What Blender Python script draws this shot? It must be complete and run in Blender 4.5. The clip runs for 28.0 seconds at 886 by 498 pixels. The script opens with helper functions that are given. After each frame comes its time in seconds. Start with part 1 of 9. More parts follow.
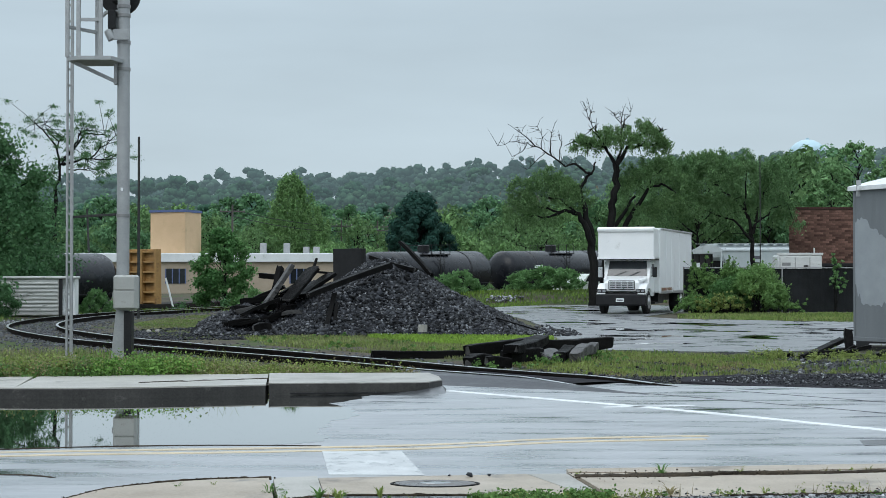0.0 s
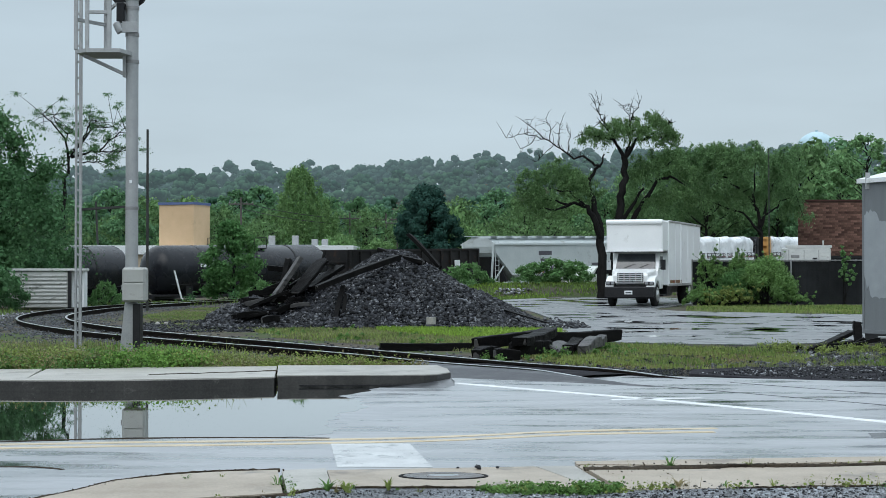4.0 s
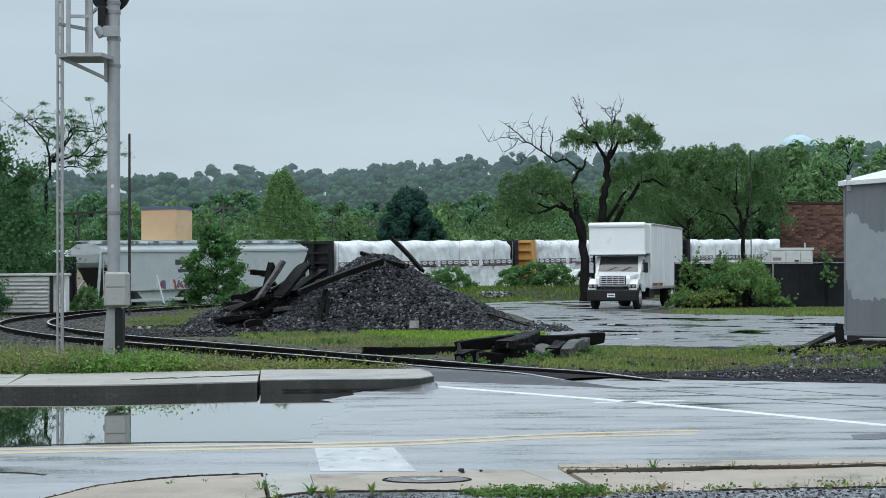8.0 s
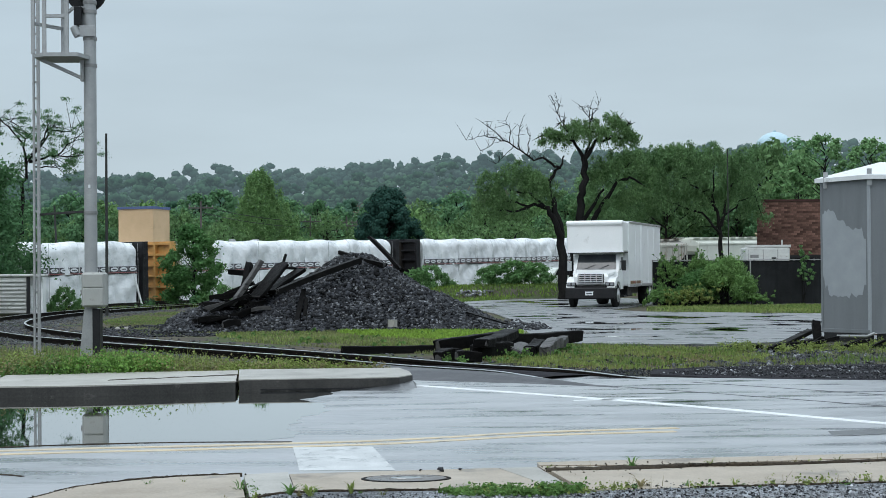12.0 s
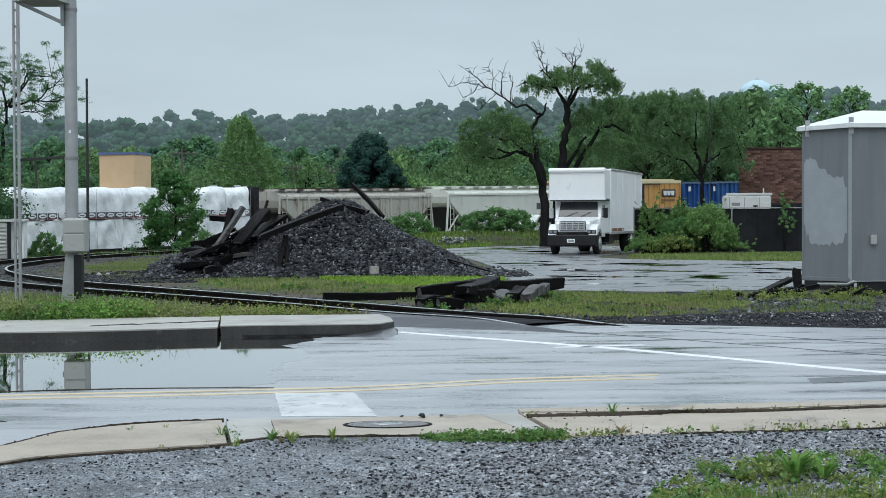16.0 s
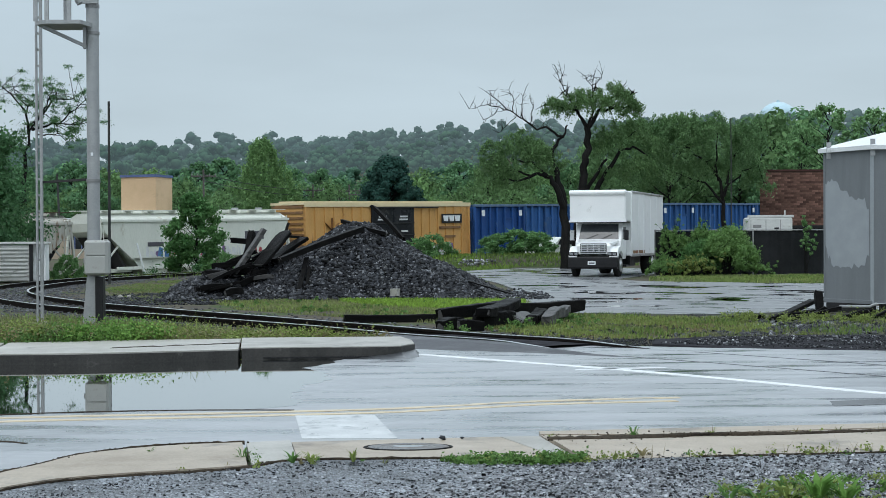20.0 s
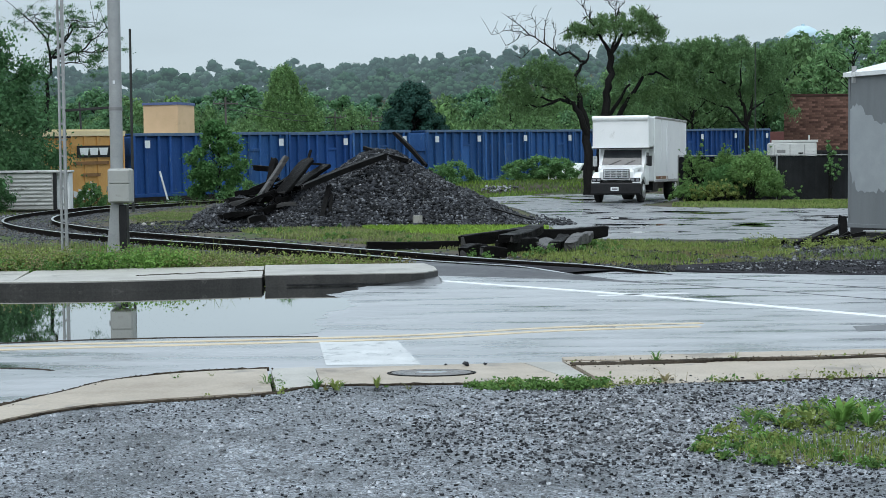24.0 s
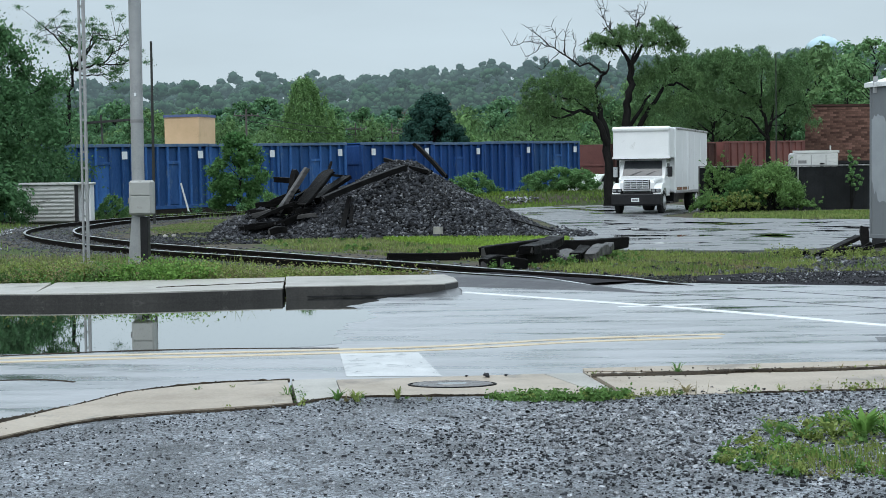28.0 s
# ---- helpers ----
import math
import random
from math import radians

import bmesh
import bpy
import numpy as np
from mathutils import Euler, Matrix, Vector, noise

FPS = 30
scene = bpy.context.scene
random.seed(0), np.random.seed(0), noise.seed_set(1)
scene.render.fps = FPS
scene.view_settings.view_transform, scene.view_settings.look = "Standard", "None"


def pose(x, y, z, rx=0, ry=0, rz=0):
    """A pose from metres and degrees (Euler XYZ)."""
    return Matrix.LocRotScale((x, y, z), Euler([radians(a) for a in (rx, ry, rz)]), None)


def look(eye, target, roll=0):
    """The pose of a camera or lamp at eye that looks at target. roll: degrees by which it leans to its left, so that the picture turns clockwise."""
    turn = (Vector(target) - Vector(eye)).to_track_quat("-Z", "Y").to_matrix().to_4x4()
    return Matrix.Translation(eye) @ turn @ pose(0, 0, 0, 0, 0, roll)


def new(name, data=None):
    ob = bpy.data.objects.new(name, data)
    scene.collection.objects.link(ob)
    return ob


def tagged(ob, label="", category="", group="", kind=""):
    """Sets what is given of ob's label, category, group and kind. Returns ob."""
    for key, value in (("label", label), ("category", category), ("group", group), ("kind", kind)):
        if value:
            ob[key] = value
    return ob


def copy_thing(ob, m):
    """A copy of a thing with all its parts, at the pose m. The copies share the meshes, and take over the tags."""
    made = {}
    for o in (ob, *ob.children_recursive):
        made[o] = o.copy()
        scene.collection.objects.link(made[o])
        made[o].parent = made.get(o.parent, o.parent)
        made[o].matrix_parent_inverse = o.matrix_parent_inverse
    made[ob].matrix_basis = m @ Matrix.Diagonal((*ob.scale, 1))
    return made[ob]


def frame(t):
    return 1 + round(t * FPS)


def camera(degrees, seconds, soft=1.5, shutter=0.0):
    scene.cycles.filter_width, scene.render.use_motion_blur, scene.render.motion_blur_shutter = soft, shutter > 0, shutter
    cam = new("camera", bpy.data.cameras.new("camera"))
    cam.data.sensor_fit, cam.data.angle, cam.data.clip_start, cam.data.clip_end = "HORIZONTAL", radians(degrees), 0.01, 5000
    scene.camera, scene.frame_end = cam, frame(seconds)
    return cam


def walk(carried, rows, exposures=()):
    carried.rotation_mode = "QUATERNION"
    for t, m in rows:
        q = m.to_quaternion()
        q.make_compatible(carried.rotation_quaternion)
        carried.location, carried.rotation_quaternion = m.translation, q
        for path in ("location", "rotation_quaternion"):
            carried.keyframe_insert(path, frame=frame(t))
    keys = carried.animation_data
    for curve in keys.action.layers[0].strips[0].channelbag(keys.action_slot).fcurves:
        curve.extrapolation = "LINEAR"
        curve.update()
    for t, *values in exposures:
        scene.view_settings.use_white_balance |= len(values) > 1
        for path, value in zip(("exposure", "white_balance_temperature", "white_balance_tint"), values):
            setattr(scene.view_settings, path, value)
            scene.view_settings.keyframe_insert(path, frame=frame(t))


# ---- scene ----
cam = camera(31.3, 28.0, soft=0.7)
EYE = (0.0, 0.0, 1.6)
AIM = [  # seconds, turn to the right, tilt up, lean, in degrees
    (0.0, 0.000, 0.982, 0.000), (0.5, 0.072, 1.167, 0.066), (1.0, 0.031, 1.258, 0.073),
    (1.5, -0.084, 1.343, 0.145), (2.0, -0.256, 1.380, 0.187), (2.5, -0.401, 1.325, 0.240),
    (3.0, -0.477, 1.167, 0.191), (3.5, -0.451, 0.919, 0.081), (4.0, -0.306, 0.709, 0.008),
    (4.5, -0.081, 0.567, -0.117), (6.5, 0.172, 0.482, -0.285), (7.0, 0.160, 0.472, -0.223),
    (7.5, 0.221, 0.604, -0.177), (8.0, 0.320, 0.836, -0.189), (8.5, 0.491, 1.096, -0.156),
    (9.0, 0.659, 1.225, -0.217), (9.5, 0.831, 1.261, -0.261), (10.0, 0.954, 1.275, -0.353),
    (10.5, 1.022, 1.282, -0.380), (11.0, 1.019, 1.229, -0.439), (11.5, 1.016, 1.066, -0.497),
    (12.0, 1.111, 0.787, -0.457), (12.5, 1.298, 0.473, -0.470), (14.5, 1.641, -0.336, -0.436),
    (15.0, 1.619, -0.636, -0.391), (15.5, 1.664, -0.933, -0.304), (16.0, 1.752, -1.140, -0.264),
    (16.5, 1.838, -1.168, -0.296), (17.0, 1.850, -0.956, -0.254), (17.5, 1.778, -0.617, -0.257),
    (18.0, 1.604, -0.275, -0.215), (18.5, 1.399, -0.058, -0.218), (19.0, 1.236, -0.029, -0.139),
    (19.5, 1.128, -0.139, -0.230), (20.0, 1.010, -0.333, -0.272), (20.5, 0.868, -0.564, -0.335),
    (21.0, 0.662, -0.891, -0.413), (21.5, 0.362, -1.221, -0.451), (22.0, 0.091, -1.625, -0.489),
    (22.5, -0.018, -2.075, -0.427), (24.5, 0.204, -3.054, -0.552), (25.0, 0.107, -3.009, -0.625),
    (25.5, -0.017, -2.977, -0.631), (26.0, -0.099, -2.972, -0.643), (26.5, -0.196, -2.944, -0.664),
    (27.0, -0.294, -2.880, -0.636), (27.5, -0.418, -2.757, -0.687), (28.0, -0.568, -2.567, -0.656),
]
walk(cam, [(t, pose(*EYE, 90 + tilt, 0, -turn) @ pose(0, 0, 0, 0, 0, lean)) for t, turn, tilt, lean in AIM],
     exposures=[(0.0, 0.02), (16.0, 0.0), (22.5, 0.02), (24.5, 0.12), (28.0, 0.12)])

# ---- sky and light ----
world = bpy.data.worlds.new("overcast_sky")
scene.world = world
world.use_nodes = True
wt = world.node_tree
wt.nodes.clear()


def wnode(kind, **values):
    n = wt.nodes.new(kind)
    for key, value in values.items():
        n.inputs[key].default_value = value
    return n


sky = wt.nodes.new("ShaderNodeTexSky")
sky.sky_type, sky.sun_disc = "NISHITA", False
sky.sun_elevation, sky.sun_rotation = radians(48), radians(215)
soft_sky = wnode("ShaderNodeHueSaturation", Saturation=0.18, Value=0.10)
coords = wt.nodes.new("ShaderNodeTexCoord")
split = wt.nodes.new("ShaderNodeSeparateXYZ")
rise = wt.nodes.new("ShaderNodeValToRGB")  # brighter towards the zenith, as a cloud cover is
rise.color_ramp.elements[0].position, rise.color_ramp.elements[0].color = 0.0, (0.535, 0.655, 0.725, 1)
rise.color_ramp.elements[1].position, rise.color_ramp.elements[1].color = 1.0, (1.58, 1.82, 2.02, 1)
mid = rise.color_ramp.elements.new(0.16)
mid.color = (0.48, 0.60, 0.685, 1)
mid = rise.color_ramp.elements.new(0.45)
mid.color = (0.96, 1.12, 1.26, 1)
stretch = wt.nodes.new("ShaderNodeMapping")
stretch.inputs["Scale"].default_value = (1.6, 1.6, 7.0)
clouds = wnode("ShaderNodeTexNoise", Scale=2.2, Detail=5.0, Roughness=0.5)
shade = wnode("ShaderNodeMapRange", **{"From Min": 0.3, "From Max": 0.7, "To Min": 0.92, "To Max": 1.08})
tone = wt.nodes.new("ShaderNodeMixRGB")
tone.blend_type, tone.inputs[0].default_value = "MULTIPLY", 1.0
mixed = wt.nodes.new("ShaderNodeMixRGB")
mixed.inputs[0].default_value = 0.9
back = wnode("ShaderNodeBackground", Strength=1.0)
wout = wt.nodes.new("ShaderNodeOutputWorld")
for a, b in ((sky.outputs[0], soft_sky.inputs["Color"]), (coords.outputs["Generated"], split.inputs[0]), (split.outputs[2], rise.inputs[0]),
             (coords.outputs["Generated"], stretch.inputs[0]), (stretch.outputs[0], clouds.inputs["Vector"]), (clouds.outputs[0], shade.inputs["Value"]),
             (rise.outputs[0], tone.inputs[1]), (shade.outputs[0], tone.inputs[2]), (soft_sky.outputs[0], mixed.inputs[1]),
             (tone.outputs[0], mixed.inputs[2]), (mixed.outputs[0], back.inputs[0]), (back.outputs[0], wout.inputs[0])):
    wt.links.new(a, b)

sun = new("sun", bpy.data.lights.new("sun", "SUN"))
sun.data.energy, sun.data.angle, sun.data.color = 0.7, radians(40), (1.0, 0.97, 0.93)
sun.matrix_world = look((-20, -40, 50), (0, 0, 0))

# ---- materials ----
def material(name, c1, c2, rough=0.8, metal=0.0, scale=3.0, fine=40.0, bump=0.3, grain=0.02, rough2=None, vary=0.0, island=0.0,
             stretch=(1, 1, 1), spec=0.5, translucent=0.0, stain=None, coat=0.0, film=0.03, ior=1.5):
    """Two colours mixed by a coarse and a fine noise, with relief; vary and island shift the brightness from thing to thing and piece to piece."""
    m = bpy.data.materials.new(name)
    m.use_nodes = True
    t = m.node_tree
    bsdf = t.nodes["Principled BSDF"]
    out = t.nodes["Material Output"]
    link = t.links.new

    def node(kind, **values):
        n = t.nodes.new(kind)
        for key, value in values.items():
            n.inputs[key.replace("_", " ")].default_value = value
        return n

    co = node("ShaderNodeTexCoord")
    mp = node("ShaderNodeMapping", Scale=stretch)
    link(co.outputs["Object"], mp.inputs[0])
    big = node("ShaderNodeTexNoise", Scale=scale, Detail=6.0, Roughness=0.6)
    small = node("ShaderNodeTexNoise", Scale=fine, Detail=4.0, Roughness=0.65)
    link(mp.outputs[0], big.inputs["Vector"])
    link(mp.outputs[0], small.inputs["Vector"])
    add = node("ShaderNodeMath")
    add.operation = "MULTIPLY_ADD"
    add.inputs[1].default_value = 0.45
    link(small.outputs[0], add.inputs[0])
    half = node("ShaderNodeMath")
    half.operation = "MULTIPLY"
    half.inputs[1].default_value = 0.55
    link(big.outputs[0], half.inputs[0])
    link(half.outputs[0], add.inputs[2])
    ramp = node("ShaderNodeValToRGB")
    ramp.color_ramp.elements[0].position, ramp.color_ramp.elements[1].position = 0.36, 0.64
    ramp.color_ramp.elements[0].color, ramp.color_ramp.elements[1].color = (*c1, 1), (*c2, 1)
    link(add.outputs[0], ramp.inputs[0])
    colour = ramp.outputs[0]
    if stain:
        spot = node("ShaderNodeTexNoise", Scale=stain[1], Detail=8.0, Roughness=0.7)
        link(mp.outputs[0], spot.inputs["Vector"])
        sharp = node("ShaderNodeMapRange", From_Min=stain[2], From_Max=stain[2] + 0.08)
        link(spot.outputs[0], sharp.inputs["Value"])
        mix = node("ShaderNodeMixRGB")
        mix.inputs[2].default_value = (*stain[0], 1)
        link(sharp.outputs[0], mix.inputs[0])
        link(colour, mix.inputs[1])
        colour = mix.outputs[0]
    if vary or island:
        source = node("ShaderNodeNewGeometry").outputs["Random Per Island"] if island else node("ShaderNodeObjectInfo").outputs["Random"]
        amount = island or vary
        rng = node("ShaderNodeMapRange", To_Min=1 - amount, To_Max=1 + amount)
        link(source, rng.inputs["Value"])
        hsv = node("ShaderNodeHueSaturation")
        link(rng.outputs[0], hsv.inputs["Value"])
        link(colour, hsv.inputs["Color"])
        colour = hsv.outputs[0]
    link(colour, bsdf.inputs["Base Color"])
    bsdf.inputs["Metallic"].default_value = metal
    bsdf.inputs["Specular IOR Level"].default_value = spec
    bsdf.inputs["Coat Weight"].default_value, bsdf.inputs["Coat Roughness"].default_value = coat, film or 0.0
    bsdf.inputs["IOR"].default_value, bsdf.inputs["Coat IOR"].default_value = ior, 1.75
    rr = node("ShaderNodeMapRange", From_Min=0.3, From_Max=0.7, To_Min=rough, To_Max=rough if rough2 is None else rough2)
    link(big.outputs[0], rr.inputs["Value"])
    link(rr.outputs[0], bsdf.inputs["Roughness"])
    if film is None:
        link(rr.outputs[0], bsdf.inputs["Coat Roughness"])
    if bump:
        bp = node("ShaderNodeBump", Strength=bump, Distance=grain)
        link(add.outputs[0], bp.inputs["Height"])
        link(bp.outputs[0], bsdf.inputs["Normal"])
    if translucent:
        tr = node("ShaderNodeBsdfTranslucent")
        link(colour, tr.inputs["Color"])
        mx = node("ShaderNodeMixShader", Fac=translucent)
        link(bsdf.outputs[0], mx.inputs[1])
        link(tr.outputs[0], mx.inputs[2])
        link(mx.outputs[0], out.inputs["Surface"])
    return m


M = {}
M["dirt"] = material("leaf_dirt_and_edge_shadow", (0.014, 0.012, 0.010), (0.075, 0.058, 0.040), 0.85, scale=5, fine=70, bump=1.0, grain=0.03, spec=0.1)
M["soil"] = material("wet_soil", (0.045, 0.04, 0.032), (0.10, 0.085, 0.06), 0.85, scale=0.8, fine=30, stain=((0.05, 0.075, 0.022), 0.35, 0.5), spec=0.15)
M["gravel"] = material("wet_grey_fines", (0.024, 0.028, 0.034), (0.27, 0.295, 0.325), 0.26, scale=1.6, fine=70, bump=1.0, grain=0.02, rough2=0.55, spec=0.45)
M["stone"] = material("crushed_stone", (0.014, 0.016, 0.020), (0.40, 0.415, 0.44), 0.22, scale=8, fine=50, bump=0.3, island=0.95, rough2=0.6)
M["ballast"] = material("track_ballast", (0.030, 0.032, 0.036), (0.10, 0.105, 0.115), 0.45, scale=8, fine=50, bump=0.3, island=0.7, rough2=0.65, spec=0.25)
M["coal"] = material("dark_ballast_heap", (0.003, 0.0035, 0.0045), (0.040, 0.042, 0.048), 0.16, scale=6, fine=50, bump=0.3, island=0.98, rough2=0.5, spec=0.10)
M["coal_wet"] = material("wet_glossy_ballast", (0.008, 0.009, 0.011), (0.085, 0.089, 0.098), 0.10, scale=6, fine=50, bump=0.2, island=0.95, rough2=0.3, spec=0.7)
# near-black core: shade in the gaps between stones is put into its colour
M["coal_bed"] = material("gap_shade_ballast_core", (0.005, 0.005, 0.006), (0.014, 0.0145, 0.017), 0.8, scale=5, fine=30, bump=1.0, grain=0.05, spec=0.05)
M["asphalt_dark"] = material("dark_asphalt_patch", (0.035, 0.038, 0.042), (0.075, 0.08, 0.086), 0.25, scale=1.4, fine=9, bump=0.15, grain=0.006, rough2=0.5, stretch=(0.35, 1.5, 1), coat=0.5, film=0.25)
M["asphalt"] = material("wet_asphalt", (0.080, 0.090, 0.104), (0.142, 0.158, 0.178), 0.06, scale=1.2, fine=7, bump=0.10, grain=0.006, rough2=0.72, stretch=(0.42, 1.9, 1), spec=1.0, coat=1.0, film=None, ior=2.2)
M["fines_dark"] = material("dark_wet_fines", (0.022, 0.022, 0.025), (0.06, 0.06, 0.066), 0.6, scale=3, fine=45, bump=0.9, grain=0.02, rough2=0.9, spec=0.0)
M["lot"] = material("wet_cracked_lot", (0.040, 0.043, 0.049), (0.165, 0.172, 0.180), 0.05, scale=1.3, fine=16, bump=0.5, grain=0.02, rough2=0.75, stretch=(0.6, 0.45, 1), spec=0.5, coat=0.26, film=None, ior=1.8, stain=((0.03, 0.032, 0.035), 0.7, 0.56))
M["water"] = material("still_water", (0.012, 0.014, 0.012), (0.02, 0.022, 0.018), 0.01, scale=1.5, fine=9, bump=0.03, grain=0.01, rough2=0.03, spec=1.0, coat=1.0, film=0.015, ior=2.0)
M["concrete"] = material("wet_concrete", (0.27, 0.225, 0.175), (0.42, 0.355, 0.28), 0.55, scale=1.3, fine=45, bump=0.25, grain=0.006, rough2=0.35, vary=0.06, stain=((0.19, 0.165, 0.135), 1.1, 0.57))
M["concrete_far"] = material("rain_dark_concrete", (0.30, 0.287, 0.26), (0.47, 0.45, 0.41), 0.5, scale=1.1, fine=45, bump=0.3, grain=0.006, rough2=0.3, vary=0.07, stain=((0.17, 0.162, 0.145), 1.2, 0.58))
M["concrete_pale"] = material("pale_concrete", (0.27, 0.26, 0.235), (0.41, 0.395, 0.36), 0.55, scale=2, fine=45, bump=0.3, grain=0.006, rough2=0.4, vary=0.05, stain=((0.17, 0.165, 0.15), 1.7, 0.58))
# kerb face: wet grime and the face's own shade share this dark colour
M["concrete_dark"] = material("grimy_shaded_kerb_face", (0.020, 0.020, 0.019), (0.055, 0.053, 0.050), 0.45, scale=2, fine=40, bump=0.45, grain=0.012, rough2=0.65, stain=((0.11, 0.105, 0.098), 2.6, 0.60), spec=0.3)
M["paint_line"] = material("white_line_paint", (0.66, 0.68, 0.69), (0.80, 0.82, 0.83), 0.3, scale=4, fine=60, bump=0.1, grain=0.003, rough2=0.5, stain=((0.45, 0.47, 0.48), 5, 0.62))
M["paint_white"] = material("worn_road_paint", (0.40, 0.415, 0.42), (0.60, 0.615, 0.62), 0.25, scale=4, fine=60, bump=0.1, grain=0.003, rough2=0.5, stain=((0.26, 0.28, 0.29), 3, 0.54))
M["paint_yellow"] = material("worn_yellow_paint", (0.46, 0.37, 0.24), (0.66, 0.54, 0.36), 0.3, scale=2.2, fine=60, bump=0.1, grain=0.003, rough2=0.55, stretch=(0.5, 2, 1), stain=((0.26, 0.245, 0.21), 2.2, 0.56), coat=0.2, film=0.3)
M["asphalt_ramp"] = material("dark_ramp_asphalt", (0.026, 0.028, 0.033), (0.075, 0.079, 0.088), 0.35, scale=1.6, fine=25, bump=0.4, grain=0.01, rough2=0.8, stretch=(0.6, 1.3, 1), spec=0.3, coat=0.12, film=0.4)
M["galv"] = material("galvanised_steel", (0.29, 0.30, 0.305), (0.40, 0.41, 0.415), 0.45, metal=0.35, scale=4, fine=50, bump=0.1, grain=0.003, rough2=0.6, stain=((0.30, 0.30, 0.29), 3, 0.6))
M["galv_dark"] = material("weathered_steel_bracket", (0.20, 0.20, 0.20), (0.30, 0.30, 0.30), 0.55, metal=0.4, scale=5, fine=50, bump=0.1, grain=0.003)
M["box_grey"] = material("grey_equipment_paint", (0.33, 0.335, 0.32), (0.41, 0.415, 0.40), 0.5, scale=3, fine=60, bump=0.08, grain=0.002, stain=((0.28, 0.275, 0.255), 3, 0.6))
M["shed"] = material("grey_shed_panel", (0.135, 0.148, 0.160), (0.185, 0.200, 0.212), 0.5, scale=1.0, fine=60, bump=0.06, grain=0.003, stretch=(3, 3, 0.4), stain=((0.175, 0.19, 0.205), 2, 0.58))
M["shed_patch"] = material("fresh_grey_repaint", (0.27, 0.295, 0.315), (0.33, 0.355, 0.378), 0.5, scale=3, fine=60, bump=0.03, grain=0.002)
M["roof_white"] = material("white_metal_roof", (0.62, 0.65, 0.66), (0.76, 0.78, 0.79), 0.35, scale=1.2, fine=30, bump=0.05, grain=0.003, stain=((0.48, 0.49, 0.48), 1.5, 0.6))
M["truck"] = material("white_truck_paint", (0.80, 0.815, 0.82), (0.88, 0.89, 0.89), 0.28, scale=1.0, fine=20, bump=0.02, grain=0.003, rough2=0.42, stain=((0.60, 0.60, 0.58), 1.2, 0.62))
M["black"] = material("black_painted_steel", (0.010, 0.010, 0.011), (0.024, 0.024, 0.026), 0.35, scale=3, fine=40, bump=0.1, grain=0.004, rough2=0.55, spec=0.25)
M["rubber"] = material("tyre_rubber", (0.012, 0.012, 0.012), (0.026, 0.026, 0.026), 0.75, scale=6, fine=60, bump=0.2, grain=0.004, spec=0.15)
M["chrome"] = material("dull_bright_metal", (0.55, 0.56, 0.57), (0.68, 0.69, 0.70), 0.25, metal=0.8, scale=6, fine=40, bump=0.05, grain=0.002, rough2=0.4)
M["glass"] = material("dark_window_glass", (0.012, 0.015, 0.017), (0.02, 0.024, 0.026), 0.08, scale=2, fine=10, bump=0.0, spec=0.3)
M["lens"] = material("headlamp_lens", (0.16, 0.17, 0.18), (0.34, 0.35, 0.36), 0.15, scale=20, fine=60, bump=0.1, grain=0.003)
M["tie"] = material("creosoted_timber", (0.003, 0.003, 0.0035), (0.010, 0.0095, 0.009), 0.35, scale=3, fine=30, bump=0.8, grain=0.016, stretch=(0.4, 2, 2), vary=0.35, rough2=0.65, spec=0.05)
M["tie_end"] = material("weathered_lit_timber", (0.030, 0.029, 0.029), (0.10, 0.097, 0.095), 0.5, scale=3, fine=30, bump=0.8, grain=0.014, stretch=(0.4, 2.5, 2.5), vary=0.3, spec=0.3, stain=((0.012, 0.012, 0.012), 2.2, 0.55))
M["rail"] = material("rail_web_steel", (0.007, 0.006, 0.006), (0.018, 0.014, 0.012), 0.75, metal=0.0, scale=4, fine=40, bump=0.2, grain=0.004, spec=0.04)
M["railtop"] = material("worn_rail_head", (0.70, 0.72, 0.74), (0.80, 0.82, 0.83), 0.3, metal=1.0, scale=4, fine=40, bump=0.03, grain=0.002)
M["brick"] = material("red_brick", (0.095, 0.054, 0.043), (0.178, 0.099, 0.078), 0.85, scale=5, fine=40, bump=0.4, grain=0.006, vary=0.5, stain=((0.07, 0.045, 0.04), 1.2, 0.55), spec=0.15)
M["mortar"] = material("sooty_mortar", (0.080, 0.052, 0.044), (0.13, 0.082, 0.068), 0.9, scale=3, fine=40, bump=0.3, grain=0.006, spec=0.1)
M["tan"] = material("tan_stucco", (0.55, 0.38, 0.225), (0.63, 0.44, 0.27), 0.85, scale=1.0, fine=20, bump=0.1, grain=0.01, stain=((0.50, 0.35, 0.21), 0.8, 0.6))
M["tan_dull"] = material("beige_block_wall", (0.33, 0.27, 0.20), (0.42, 0.35, 0.27), 0.85, scale=1.0, fine=20, bump=0.2, grain=0.01)
M["blue_trim"] = material("blue_roof_trim", (0.07, 0.10, 0.22), (0.10, 0.14, 0.28), 0.5, scale=2, fine=20, bump=0.05)
M["fence"] = material("black_fence_screen", (0.010, 0.011, 0.012), (0.026, 0.028, 0.030), 0.7, scale=1.2, fine=30, bump=0.25, grain=0.02, spec=0.1)
M["box_white"] = material("dirty_white_metal", (0.50, 0.51, 0.50), (0.68, 0.69, 0.67), 0.45, scale=1.5, fine=25, bump=0.08, grain=0.005, stretch=(1, 1, 3), stain=((0.24, 0.23, 0.21), 1.6, 0.58))
